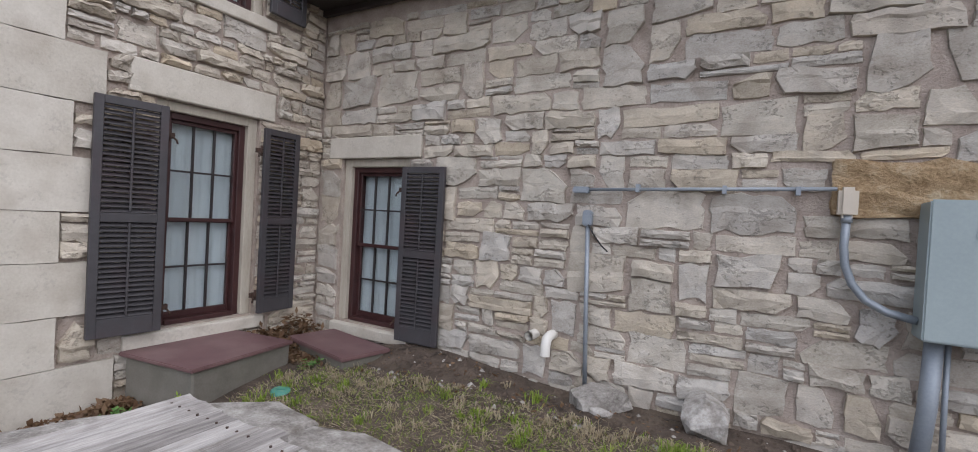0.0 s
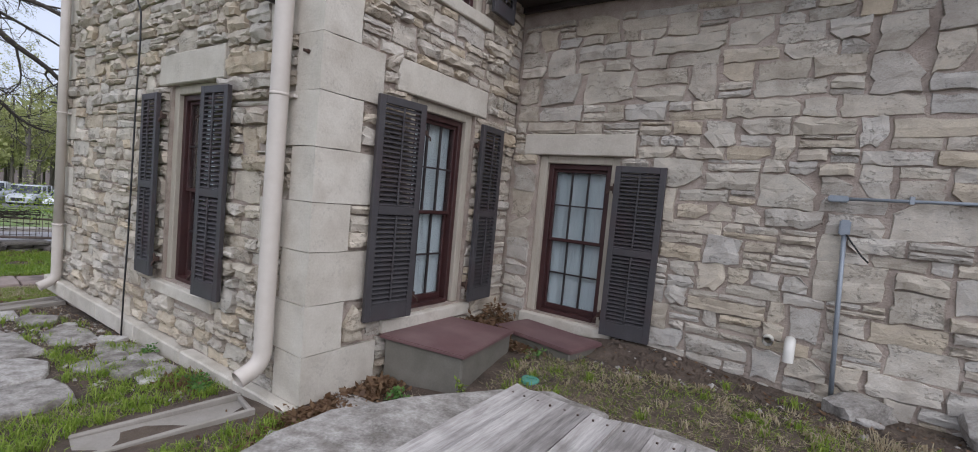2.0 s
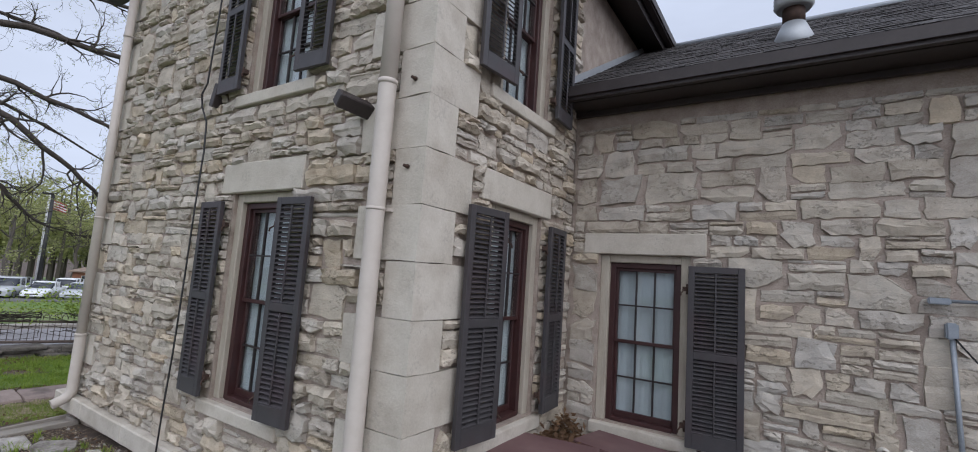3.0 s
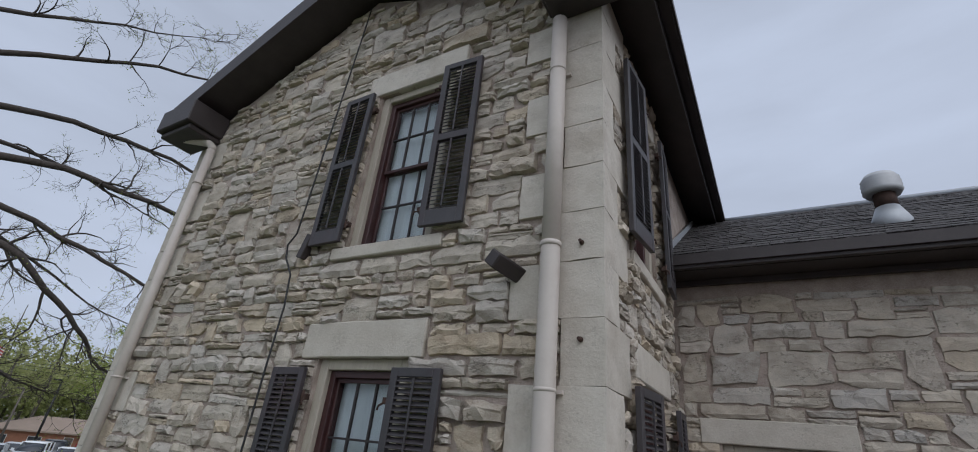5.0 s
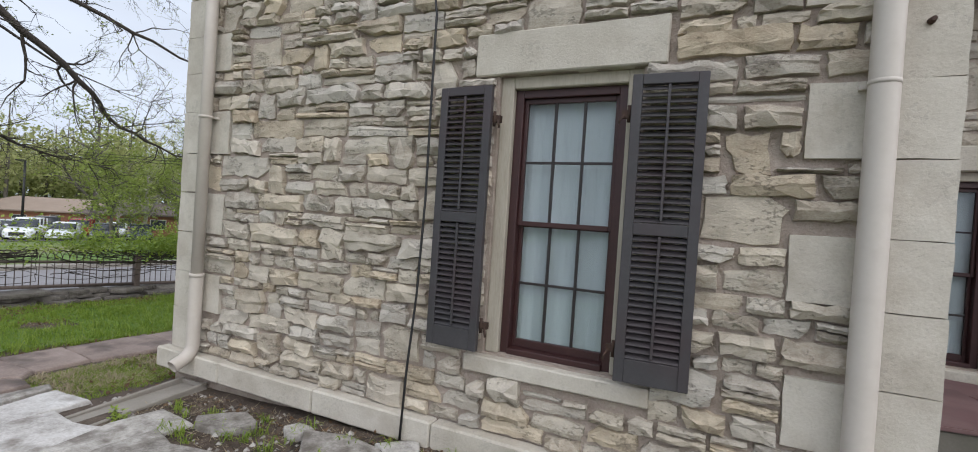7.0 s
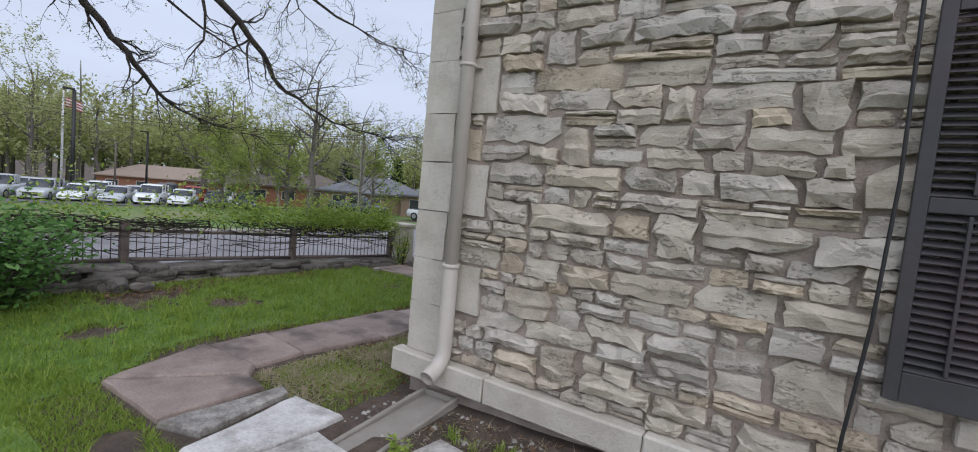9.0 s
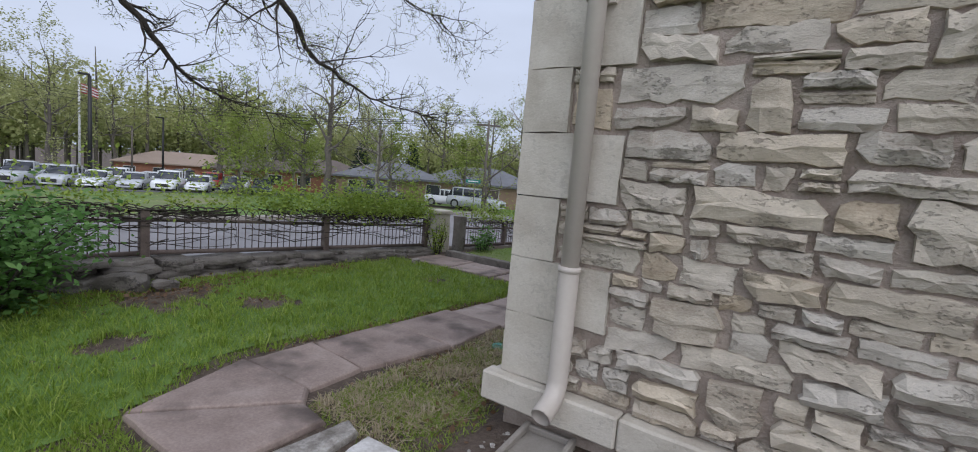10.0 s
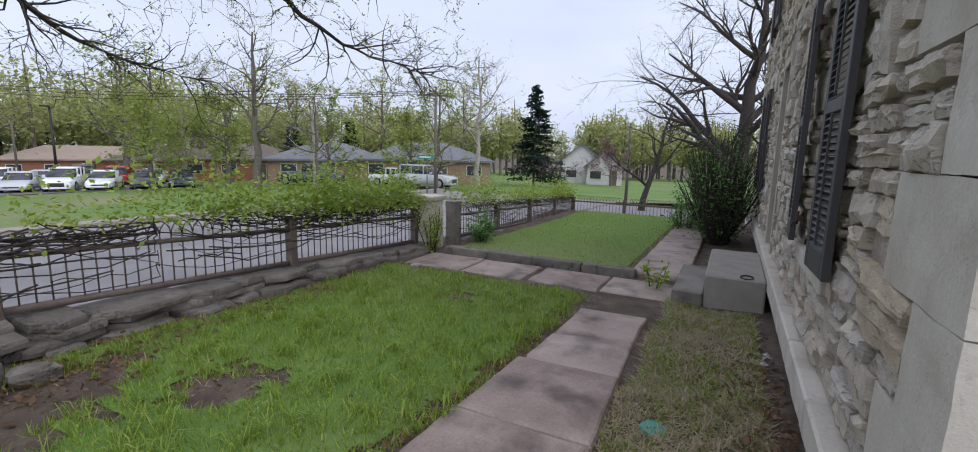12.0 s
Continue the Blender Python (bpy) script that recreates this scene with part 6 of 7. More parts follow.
PALE_LEAF = leafy("opening_buds", [(0.24, 0.228, 0.12), (0.336, 0.312, 0.18)])


def tree(x, y, h, r, seed, leaf, leaf_size, wood, leaf_mat, label, limbs=9, spread=0.55, lift=0.06, first=0.28, lean=(0, 0), depth=2, kids=(3, 6)):
    g = Growth(seed)
    q = g.rng
    base = Vector((0, 0, -0.3))
    pts, radii = [base], [r * 1.25]
    for i in range(1, 9):
        pts.append(Vector((lean[0] * i / 8 + q.gauss(0, 0.02 * h * 0.3), lean[1] * i / 8 + q.gauss(0, 0.02 * h * 0.3), h * 0.82 * i / 8)))
        radii.append(r * (1 - 0.8 * i / 8))
    g.bar(pts, radii, 9)
    for k in range(limbs):
        s = first + (0.98 - first) * (k + q.random()) / limbs
        i = min(7, int(s * 8))
        p = pts[i].lerp(pts[i + 1], s * 8 - i)
        a = k * 2.4 + q.uniform(-0.5, 0.5)
        L = h * spread * (1.05 - 0.55 * s) * q.uniform(0.75, 1.15)
        g.branch(p, Vector((math.cos(a), math.sin(a), q.uniform(0.25, 0.9))), L, max(0.02, radii[i] * 0.55), depth, leaf, leaf_size, 0.22, lift, kids)
    top = anchor("tree", pose(x, y, ground_z(x, y), 0, 0, q.uniform(0, 360)), label, "tree", "trees beyond the street")
    g.finish(top, wood, leaf_mat)
    return top


tree(-40.4, 22.9, 13.5, 0.30, 101, 3, 0.16, GREY_BARK, SPRING_LEAF, "tall grey tree with a few opening leaves", 13, 0.36, first=0.35)
tree(-50, 23.4, 8, 0.20, 102, 10, 0.24, PALE_BARK, SPRING_LEAF, "pale-barked tree with fresh green leaves", 9, 0.45, first=0.2)
tree(-46, 24.5, 7.5, 0.30, 103, 14, 0.26, GREY_BARK, SPRING_LEAF, "small spreading tree in young leaf", 10, 0.48, first=0.25)
tree(-66, 27, 15, 0.4, 104, 9, 0.36, GREY_BARK, SPRING_LEAF, "large tree in thin spring leaf behind the parked cars", 13, 0.4)
tree(-28.3, 28.1, 8.6, 0.17, 105, 11, 0.17, GREY_BARK, SPRING_LEAF, "green spring tree with dark forked stems", 12, 0.46, first=0.12, lean=(0.3, 0.2))
tree(-29.0, 35.6, 13.2, 0.24, 106, 2, 0.16, PALE_BARK, PALE_LEAF, "tall bare pale sycamore", 13, 0.36, first=0.3)
tree(-34, 22.5, 7.6, 0.14, 107, 2, 0.14, GREY_BARK, PALE_LEAF, "slender bare tree beside the street", 10, 0.42, first=0.3)
tree(-36.5, 24.6, 8.2, 0.16, 108, 2, 0.15, PALE_BARK, PALE_LEAF, "slender pale tree in bud beside the street", 10, 0.40, first=0.3)
tree(-9.6, 21.5, 10.8, 0.42, 109, 1, 0.09, BARK, SPRING_LEAF, "old gnarled dark tree with crooked bare limbs", 15, 0.62, 0.01, 0.2, (-0.6, 0.4), 3, (4, 6))
tree(-13.4, 23.5, 6.2, 0.16, 110, 5, 0.12, BARK, SPRING_LEAF, "crooked small tree with ivy beside the side street", 9, 0.5, 0.02, 0.2, (-1.2, 0), 2)
tree(-22, 55, 5.0, 0.12, 111, 16, 0.18, GREY_BARK, REDBUD, "redbud in purple blossom", 10, 0.5, first=0.2)
tree(-14.7, 14.6, 2.6, 0.06, 112, 2, 0.06, BARK, REDBUD, "small bare arching shrub tree at the garden corner", 8, 0.55, -0.06, 0.35, (0.5, 0), 2)
for k, (x, y, h) in enumerate([(-47.5, 19.5, 6.5), (-57.5, 25.0, 9.0), (-37.5, 27.0, 7.5), (-52.0, 27.5, 8.0), (-33.0, 31.5, 6.5)]):
    tree(x, y, h, 0.15, 170 + k, 12, 0.26, PALE_BARK if k % 2 else GREY_BARK, SPRING_LEAF, "young tree in fresh leaf before the brick houses", 11, 0.46, first=0.22)
for k, (x, y, h, s) in enumerate([(-76, 14, 13, 0.42), (-84, 8, 14, 0.42), (-90, 24, 13, 0.42), (-74, 40, 12, 0.42), (-58, 42, 11, 0.42), (-48, 46, 11, 0.42), (-62, 6, 12, 0.4), (-40, 52, 11, 0.42)]):
    tree(x, y, h * 1.22, 0.28, 130 + k, 16, 0.28, GREY_BARK, WOODS_LEAF, "broad tree in thin spring leaf beyond the lot", 11, s)


def conifer(x, y, h, w, seed, label):
    g = Growth(seed)
    r = g.rng
    g.bar([Vector((0, 0, -0.2)), Vector((0, 0, h * 0.5)), Vector((0, 0, h))], [0.14, 0.09, 0.02], 7)
    z = h * 0.08
    while z < h * 0.98:
        k = z / h
        reach = w * (1 - k) ** 0.8 * r.uniform(0.6, 1.15) + 0.12
        a = r.uniform(0, 2 * math.pi)
        tip = Vector((math.cos(a) * reach, math.sin(a) * reach, z - 0.10 * reach + r.uniform(-0.1, 0.15)))
        root = Vector((0, 0, z))
        g.bar([root, root.lerp(tip, 0.5) + Vector((0, 0, 0.04)), tip], [0.025, 0.016, 0.006], 4)
        for _ in range(int(34 + 52 * reach)):
            q = r.uniform(0.15, 1.03)
            p = root.lerp(tip, q) + Vector((r.gauss(0, 0.14), r.gauss(0, 0.14), r.gauss(-0.05, 0.07))) * (0.6 + reach * 0.25)
            g.leaf(p, r.uniform(0.22, 0.40), 0.25)
        z += h * 0.0085
    top = anchor("conifer", pose(x, y, ground_z(x, y)), label, "tree", "conifers")
    g.finish(top, GREY_BARK, CONIFER_LEAF)


conifer(-27.0, 43.5, 9.9, 3.0, 140, "dark green spruce with ragged tiers of branches")
conifer(-50, 34.5, 6.0, 1.7, 141, "small dark conifer behind the brick houses")
conifer(-46.5, 39.0, 6.4, 1.5, 142, "small dark conifer between two houses")


def far_woods():
    """A belt of distant crowns round the horizon."""
    rng = np.random.default_rng(8)
    g = Growth(150)
    r = g.rng
    for k in range(230):
        a = radians(r.uniform(85, 185))
        d = r.uniform(92, 150)
        x, y = -9 + d * math.cos(a), d * math.sin(a)
        h = r.uniform(10, 17) * (1.2 if math.cos(a) < -0.8 else 0.9)
        z = ground_z(max(-200, x), min(200, y))
        g.bar([Vector((x, y, z - 1)), Vector((x + r.gauss(0, 0.4), y, z + h * 0.6)), Vector((x, y, z + h))], [0.3, 0.2, 0.05], 5)
        w = h * r.uniform(0.26, 0.42)
        n = 820
        u = rng.normal(size=(n, 3))
        u /= np.linalg.norm(u, axis=1)[:, None]
        rad = rng.uniform(0.35, 1.05, n) ** 0.6
        for q in range(n):
            lump = 0.75 + 0.4 * noise.noise(Vector(u[q]) * 2.2 + Vector((k, 0, 0)))
            p = Vector((x + u[q, 0] * w * rad[q] * lump, y + u[q, 1] * w * rad[q] * lump, z + h * 0.6 + u[q, 2] * h * 0.42 * rad[q] * lump))
            g.leaf(p, r.uniform(0.5, 1.05), 0.8)
    top = anchor("far_woods", pose(0, 0, 0), "belt of distant woods in spring green", "woods", kind="stuff")
    g.finish(top, GREY_BARK, WOODS_LEAF, "stem_tangle", "foliage")


far_woods()

# ---- the old tree whose limbs hang over the fence ----
def overhang():
    g = Growth(160)
    r = g.rng
    root = Vector((-15.6, -2.6, ground_z(-15.6, -2.6) - 0.2))
    crown = [root, root + Vector((0.1, 0.1, 1.6)), root + Vector((0.05, 0.35, 3.2)), root + Vector((0.2, 0.5, 5.2)), root + Vector((0.1, 0.9, 7.2)), root + Vector((0.4, 1.2, 9.4))]
    g.bar(crown, [0.52, 0.42, 0.38, 0.30, 0.21, 0.10], 14)
    limbs = [
        ([(-15.4, -2.2, 3.2), (-15.1, -1.0, 4.1), (-15.0, 0.2, 4.05), (-15.2, 1.1, 3.3), (-15.35, 1.75, 2.62), (-15.7, 2.5, 2.42), (-15.6, 3.4, 2.25)], 0.15),
        ([(-15.3, -2.1, 4.2), (-14.2, -0.8, 4.7), (-13.3, 0.6, 4.3), (-13.05, 1.7, 3.45), (-13.15, 2.5, 2.78), (-13.0, 3.4, 2.45), (-12.95, 4.4, 2.35)], 0.13),
        ([(-15.4, -2.0, 5.0), (-14.8, -0.2, 5.3), (-14.0, 1.8, 4.8), (-13.4, 3.4, 4.2), (-13.2, 4.8, 4.0)], 0.13),
        ([(-15.4, -1.9, 5.6), (-14.6, 0.6, 6.2), (-13.6, 2.8, 6.0), (-12.6, 4.8, 5.6), (-12.0, 6.2, 5.5)], 0.14),
        ([(-15.4, -1.8, 6.4), (-15.3, 0.5, 7.4), (-14.8, 2.8, 7.6), (-13.8, 5.0, 7.0), (-13.2, 6.8, 6.8)], 0.13),
        ([(-15.4, -1.6, 7.2), (-14.4, 0.3, 8.4), (-13.2, 2.2, 9.0), (-12.4, 4.2, 9.2)], 0.11),
        ([(-15.3, -1.5, 8.4), (-15.0, 0.4, 9.8), (-14.2, 2.4, 10.8)], 0.09),
        ([(-15.6, -2.2, 4.6), (-16.8, -0.4, 5.4), (-17.6, 1.8, 5.2), (-18.0, 4.0, 4.4), (-18.4, 6.0, 4.2)], 0.12),
        ([(-15.6, -2.0, 6.0), (-17.0, 0.6, 7.2), (-17.6, 3.2, 7.2), (-17.8, 5.8, 6.8)], 0.11),
    ]
    for way, rad in limbs:
        fine = []
        way = [Vector(p) for p in way]
        for i in range(len(way) - 1):
            p0, p1, p2, p3 = way[max(0, i - 1)], way[i], way[i + 1], way[min(len(way) - 1, i + 2)]
            for s in range(5):
                t_ = s / 5
                fine.append(0.5 * ((2 * p1) + (p2 - p0) * t_ + (2 * p0 - 5 * p1 + 4 * p2 - p3) * t_ ** 2 + (3 * p1 - p0 - 3 * p2 + p3) * t_ ** 3) + Vector((r.gauss(0, 0.02), r.gauss(0, 0.02), r.gauss(0, 0.025))))
        fine.append(way[-1])
        n = len(fine)
        radii = [max(0.006, rad * 0.72 * (1 - i / n) ** 1.25) for i in range(n)]
        g.bar(fine, radii, 8)
        for i in range(n // 3, n):
            for _ in range(2 if i < n * 0.6 else 3):
                if r.random() < 0.45:
                    continue
                d = (fine[min(i + 1, n - 1)] - fine[i - 1]).normalized()
                out = d.orthogonal().normalized()
                out.rotate(Matrix.Rotation(r.uniform(0, 2 * math.pi), 3, d))
                g.branch(fine[i], d * r.uniform(0.4, 1.0) + out * r.uniform(0.5, 1.1), r.uniform(0.45, 1.2), max(0.011, radii[i] * 0.5), 2, 3, 0.036, 0.45, 0.03, (3, 5))
    top = anchor("tree", pose(0, 0, 0), "old dark tree with long budding limbs over the fence", "tree")
    g.finish(top, BARK, SPRING_LEAF)


overhang()

# ---- turf, straw, leaf litter ----
def blades(name, count, area, keep, size, material, label, seed, lean=0.5, lift=0.0, dense=None):
    rng = np.random.default_rng(seed)
    verts, faces = [], []
    x0, x1, y0, y1 = area
    tries = 0
    while len(faces) < count and tries < count * 6:
        tries += 1
        x, y = rng.uniform(x0, x1), rng.uniform(y0, y1)
        if not keep(x, y):
            continue
        if dense and noise.noise(Vector((x * dense, y * dense, seed))) * 0.5 + 0.5 < rng.uniform(0.15, 0.6):
            continue
        h = rng.uniform(*size)
        a, b = rng.uniform(0, 6.283), rng.uniform(0, 6.283)
        w = rng.uniform(0.0025, 0.0055) * (h / 0.06) ** 0.5
        z = ground_z(x, y) - 0.008 + lift
        dx, dy = math.cos(a) * w, math.sin(a) * w
        k = lean * h * rng.uniform(0.2, 1.2)
        s = len(verts)
        verts += [(x - dx, y - dy, z), (x + dx, y + dy, z), (x + math.cos(b) * k, y + math.sin(b) * k, z + h * max(0.12, 1 - lean * 0.5))]
        faces.append((s, s + 1, s + 2))
    return tagged(spread_mesh(name, verts, faces, material), label, "grass", kind="stuff")


PATH_LEFT = lambda y: (-10.35 - 0.5 * step_up(-0.75, 0.4, y)) + 0.14 * step_up(0.9, 2.0, y)
bare = lambda x, y: noise.noise(Vector((x * 0.9 + 7, y * 0.9, 2.0))) + 0.35 * noise.noise(Vector((x * 6, y * 6, 5.0))) > 0.62 or any(((x - u) / p) ** 2 + ((y - v) / q) ** 2 < 1 + 1.4 * noise.noise(Vector((x * 7, y * 7, 5.0))) for u, v, p, q in ((-12.02, 1.25, 0.20, 0.30), (-11.84, 3.62, 0.14, 0.18), (-11.7, -0.1, 0.14, 0.25)))
lawn_w = lambda x, y: x < PATH_LEFT(y) - 0.06 + 0.06 * noise.noise(Vector((x * 3, y * 3, 1))) + 0.04 * noise.noise(Vector((x * 17, y * 17, 1))) and not (bare(x, y)) and not (y > 4.45 and x > -13.3) and x > -13.35
blades("lawn_grass", 52000, (-13.4, -10.3, -1.6, 4.5), lawn_w, (0.04, 0.105), GRASS, "thick bright green lawn grass", 1, 0.55)
blades("lawn_grass", 20000, (-13.3, -10.65, 5.7, 13.0), lambda x, y: True, (0.035, 0.09), GRASS, "bright green grass of the upper lawn", 2, 0.5)
blades("lawn_grass", 9000, (-13.0, -9.2, -3.4, -0.7), lambda x, y: y < -0.72 and (x < -10.2 or y < -0.85), (0.04, 0.1), GRASS, "bright green grass beside the path", 3, 0.55)
def lawn_sheet(area, keep, label):
    x0, x1, y0, y1 = area
    cell = 0.07
    nx, ny = int((x1 - x0) / cell), int((y1 - y0) / cell)
    verts = [(x0 + i * cell, y0 + j * cell, ground_z(x0 + i * cell, y0 + j * cell) + 0.012) for j in range(ny + 1) for i in range(nx + 1)]
    faces = [(j * (nx + 1) + i, j * (nx + 1) + i + 1, (j + 1) * (nx + 1) + i + 1, (j + 1) * (nx + 1) + i) for j in range(ny) for i in range(nx) if keep(x0 + (i + 0.5) * cell, y0 + (j + 0.5) * cell)]
    return tagged(spread_mesh("lawn", verts, faces, TURF), label, "lawn", kind="structure")


lawn_sheet((-13.4, -10.3, -1.6, 4.5), lambda x, y: lawn_w(x + 0.13, y) and lawn_w(x, y), "green turf of the front lawn")
blades("dry_grass", 8000, (-13.3, -10.65, 5.7, 13.0), lambda x, y: True, (0.03, 0.08), STRAW, "dry straw-coloured blades in the upper lawn", 16, 1.2, dense=0.8)
lawn_sheet((-13.3, -10.65, 5.7, 13.0), lambda x, y: True, "green turf of the upper lawn")
lawn_sheet((-13.4, -3.4, -6.0, -0.85), lambda x, y: y > -5.6 + 0.6 * noise.noise(Vector((x * 0.5, 3.0, 1.0))) and (x < -9.4 + 0.2 * noise.noise(Vector((y, 1.0, 4.0))) or y < -1.3), "green turf beside the path")
blades("thin_grass", 17000, (-11.0, -9.0, -1.7, -0.46), lambda x, y: noise.noise(Vector((x * 2.2, y * 2.2, 6.0))) > -0.25 and x < -9.3, (0.03, 0.09), GRASS, "ragged grass before the path end", 15, 0.7)
blades("dry_grass", 7000, (-13.4, -10.3, -1.6, 4.5), lambda x, y: lawn_w(x - 0.12, y), (0.03, 0.09), STRAW, "dry straw-coloured blades among the lawn grass", 14, 1.3, dense=1.4)
side = lambda x, y: x > -10.02 + 0.04 * math.sin(y * 5) and x < -9.25 and not (x > -9.75 and y > 4.6)
blades("thin_grass", 22000, (-10.05, -9.2, 0.45, 5.6), side, (0.03, 0.08), GRASS, "thin patchy grass beside the house front", 4, 0.7, dense=1.6)
blades("dry_grass", 18000, (-10.3, -9.15, 0.3, 5.6), side, (0.04, 0.10), STRAW, "dry straw-coloured grass beside the house front", 5, 1.35, 0.012, dense=2.2)
yard = lambda x, y: y < WING - 0.16 + 0.2 * noise.noise(Vector((x * 1.7, 2.0, y * 1.2))) and (x > EAST + 0.05 or y < SOUTH - 0.12) and not (-3.3 < x < -1.1 and 0.0 < y < 1.9) and not (x < -3.05 and 1.6 < y < 2.6)
worn = lambda x, y: yard(x, y) and y < 2.78 + 0.18 * noise.noise(Vector((x * 2.1, 4.0, 0.0)))
blades("thin_grass", 9000, (-3.6, 1.2, 1.7, 3.2), worn, (0.025, 0.07), GRASS, "thin green tufts in the bare yard", 6, 0.8, dense=3.6)
blades("dry_grass", 27000, (-3.6, 1.2, 1.5, 3.2), worn, (0.03, 0.085), STRAW, "dry straw-coloured grass in the bare yard", 7, 1.4, dense=3.0)


def tufts(name, places, blade_count, size, material, label, seed):
    """Clumps of long arching blades that spring from one root."""
    rng = random.Random(seed)
    verts, faces = [], []
    for x, y in places:
        z = ground_z(x, y)
        grow = rng.uniform(0.6, 1.25)
        for _ in range(int(blade_count * rng.uniform(0.6, 1.4))):
            a, reach, h = rng.uniform(0, 2 * math.pi), rng.uniform(0.3, 1.3), rng.uniform(*size) * grow
            bx, by = x + rng.gauss(0, 0.022) * grow, y + rng.gauss(0, 0.022) * grow
            w = rng.uniform(0.0018, 0.0035)
            dx, dy, sx, sy = math.cos(a), math.sin(a), -math.sin(a) * w, math.cos(a) * w
            mid, far = h * reach * 0.42, h * reach
            s = len(verts)
            verts += [(bx - sx, by - sy, z - 0.01), (bx + sx, by + sy, z - 0.01), (bx + dx * mid + sx, by + dy * mid + sy, z + h * 0.62), (bx + dx * mid - sx, by + dy * mid - sy, z + h * 0.62), (bx + dx * far, by + dy * far, z + h * (1.0 - 0.55 * reach))]
            faces += [(s, s + 1, s + 2, s + 3), (s + 3, s + 2, s + 4)]
    return tagged(spread_mesh(name, verts, faces, material), label, "grass", kind="stuff")


def scattered(count, area, keep, seed):
    rng = random.Random(seed)
    found = []
    for _ in range(count * 8):
        p = (rng.uniform(area[0], area[1]), rng.uniform(area[2], area[3]))
        if keep(*p):
            found.append(p)
        if len(found) == count:
            break
    return found


clumped = lambda x, y: worn(x, y) and noise.noise(Vector((x * 1.6, y * 1.6, 9.0))) > 0.05
tufts("grass_tufts", [(-1.24, 2.92), (-1.20, 2.86), (-1.42, 2.46), (-1.36, 2.40), (-1.48, 2.38), (-1.62, 2.9)] + scattered(48, (-3.5, 0.9, 1.9, 2.9), clumped, 41), 26, (0.04, 0.10), GRASS, "green grass clumps in the bare yard", 42)
tufts("straw_tufts", [(-1.5, 3.0), (-0.9, 2.75)] + scattered(110, (-3.5, 1.2, 1.7, 2.95), worn, 43), 20, (0.035, 0.085), STRAW, "clumps of dead straw-coloured grass in the yard", 44)
tufts("grass_tufts", scattered(420, (-13.3, -10.7, -1.5, 4.4), lawn_w, 45), 16, (0.08, 0.16), GRASS, "long uneven tufts in the front lawn", 46)
by_flags = lambda x, y: y < 0.84 and not (x < -5.0 and -0.5 < y < 0.2) and not (-4.5 < x < -4.0 and -0.1 < y < 0.8)
tufts("grass_tufts", scattered(150, (-5.6, -3.4, -0.7, 0.8), by_flags, 47) + scattered(40, (-8.3, -5.6, 0.2, 0.8), by_flags, 48), 20, (0.05, 0.12), GRASS, "green grass clumps between flagstones", 49)
tufts("straw_tufts", scattered(90, (-9.95, -9.2, 0.35, 4.4), side, 50), 20, (0.05, 0.11), STRAW, "clumps of dead grass beside the house front", 51)
tray = lambda x, y: -4.55 < x < -3.92 and -0.15 < y < 0.88
walk_side = lambda x, y: y < 0.86 and not tray(x, y) and not (-9.6 < x < -5.0 and -0.55 < y < 0.25)
blades("thin_grass", 8000, (-6.2, -3.5, -0.6, 0.88), lambda x, y: walk_side(x, y) or (x > -5.0 and not tray(x, y)), (0.03, 0.09), GRASS, "green grass round the flagstones", 8, 0.6, dense=1.5)
blades("dry_grass", 6000, (-8.6, -3.5, -0.6, 0.88), walk_side, (0.03, 0.09), STRAW, "dry grass round the flagstones", 9, 1.4, dense=1.3)
blades("thin_grass", 3500, (-10.0, -8.8, 0.25, 1.1), lambda x, y: not (x > -9.15 and y > 0.9) and not (-9.1 < x < -8.5 and y < 0.9), (0.03, 0.08), GRASS, "patchy grass at the house corner", 10, 0.7, dense=1.6)


def litter(count, spots, size, material, name, label, seed):
    g = Growth(seed)
    r = g.rng
    for _ in range(count):
        x, y, rx, ry, heap = r.choice(spots)
        px, py = x + r.gauss(0, rx), y + r.gauss(0, ry)
        if (px < EAST + 0.02 and py > SOUTH - 0.02 and px > WEST) or py > WING - 0.03:
            continue
        fall = math.exp(-((px - x) / (rx * 1.6)) ** 2 - ((py - y) / (ry * 1.6)) ** 2)
        g.leaf(Vector((px, py, ground_z(px, py) + 0.008 + heap * fall * r.random())), size * r.uniform(0.6, 1.4), 0.35)
    top = anchor(name, pose(0, 0, 0), label, "leaf litter", kind="stuff")
    g.finish(top, BARK, material, "stem_tangle", "foliage")


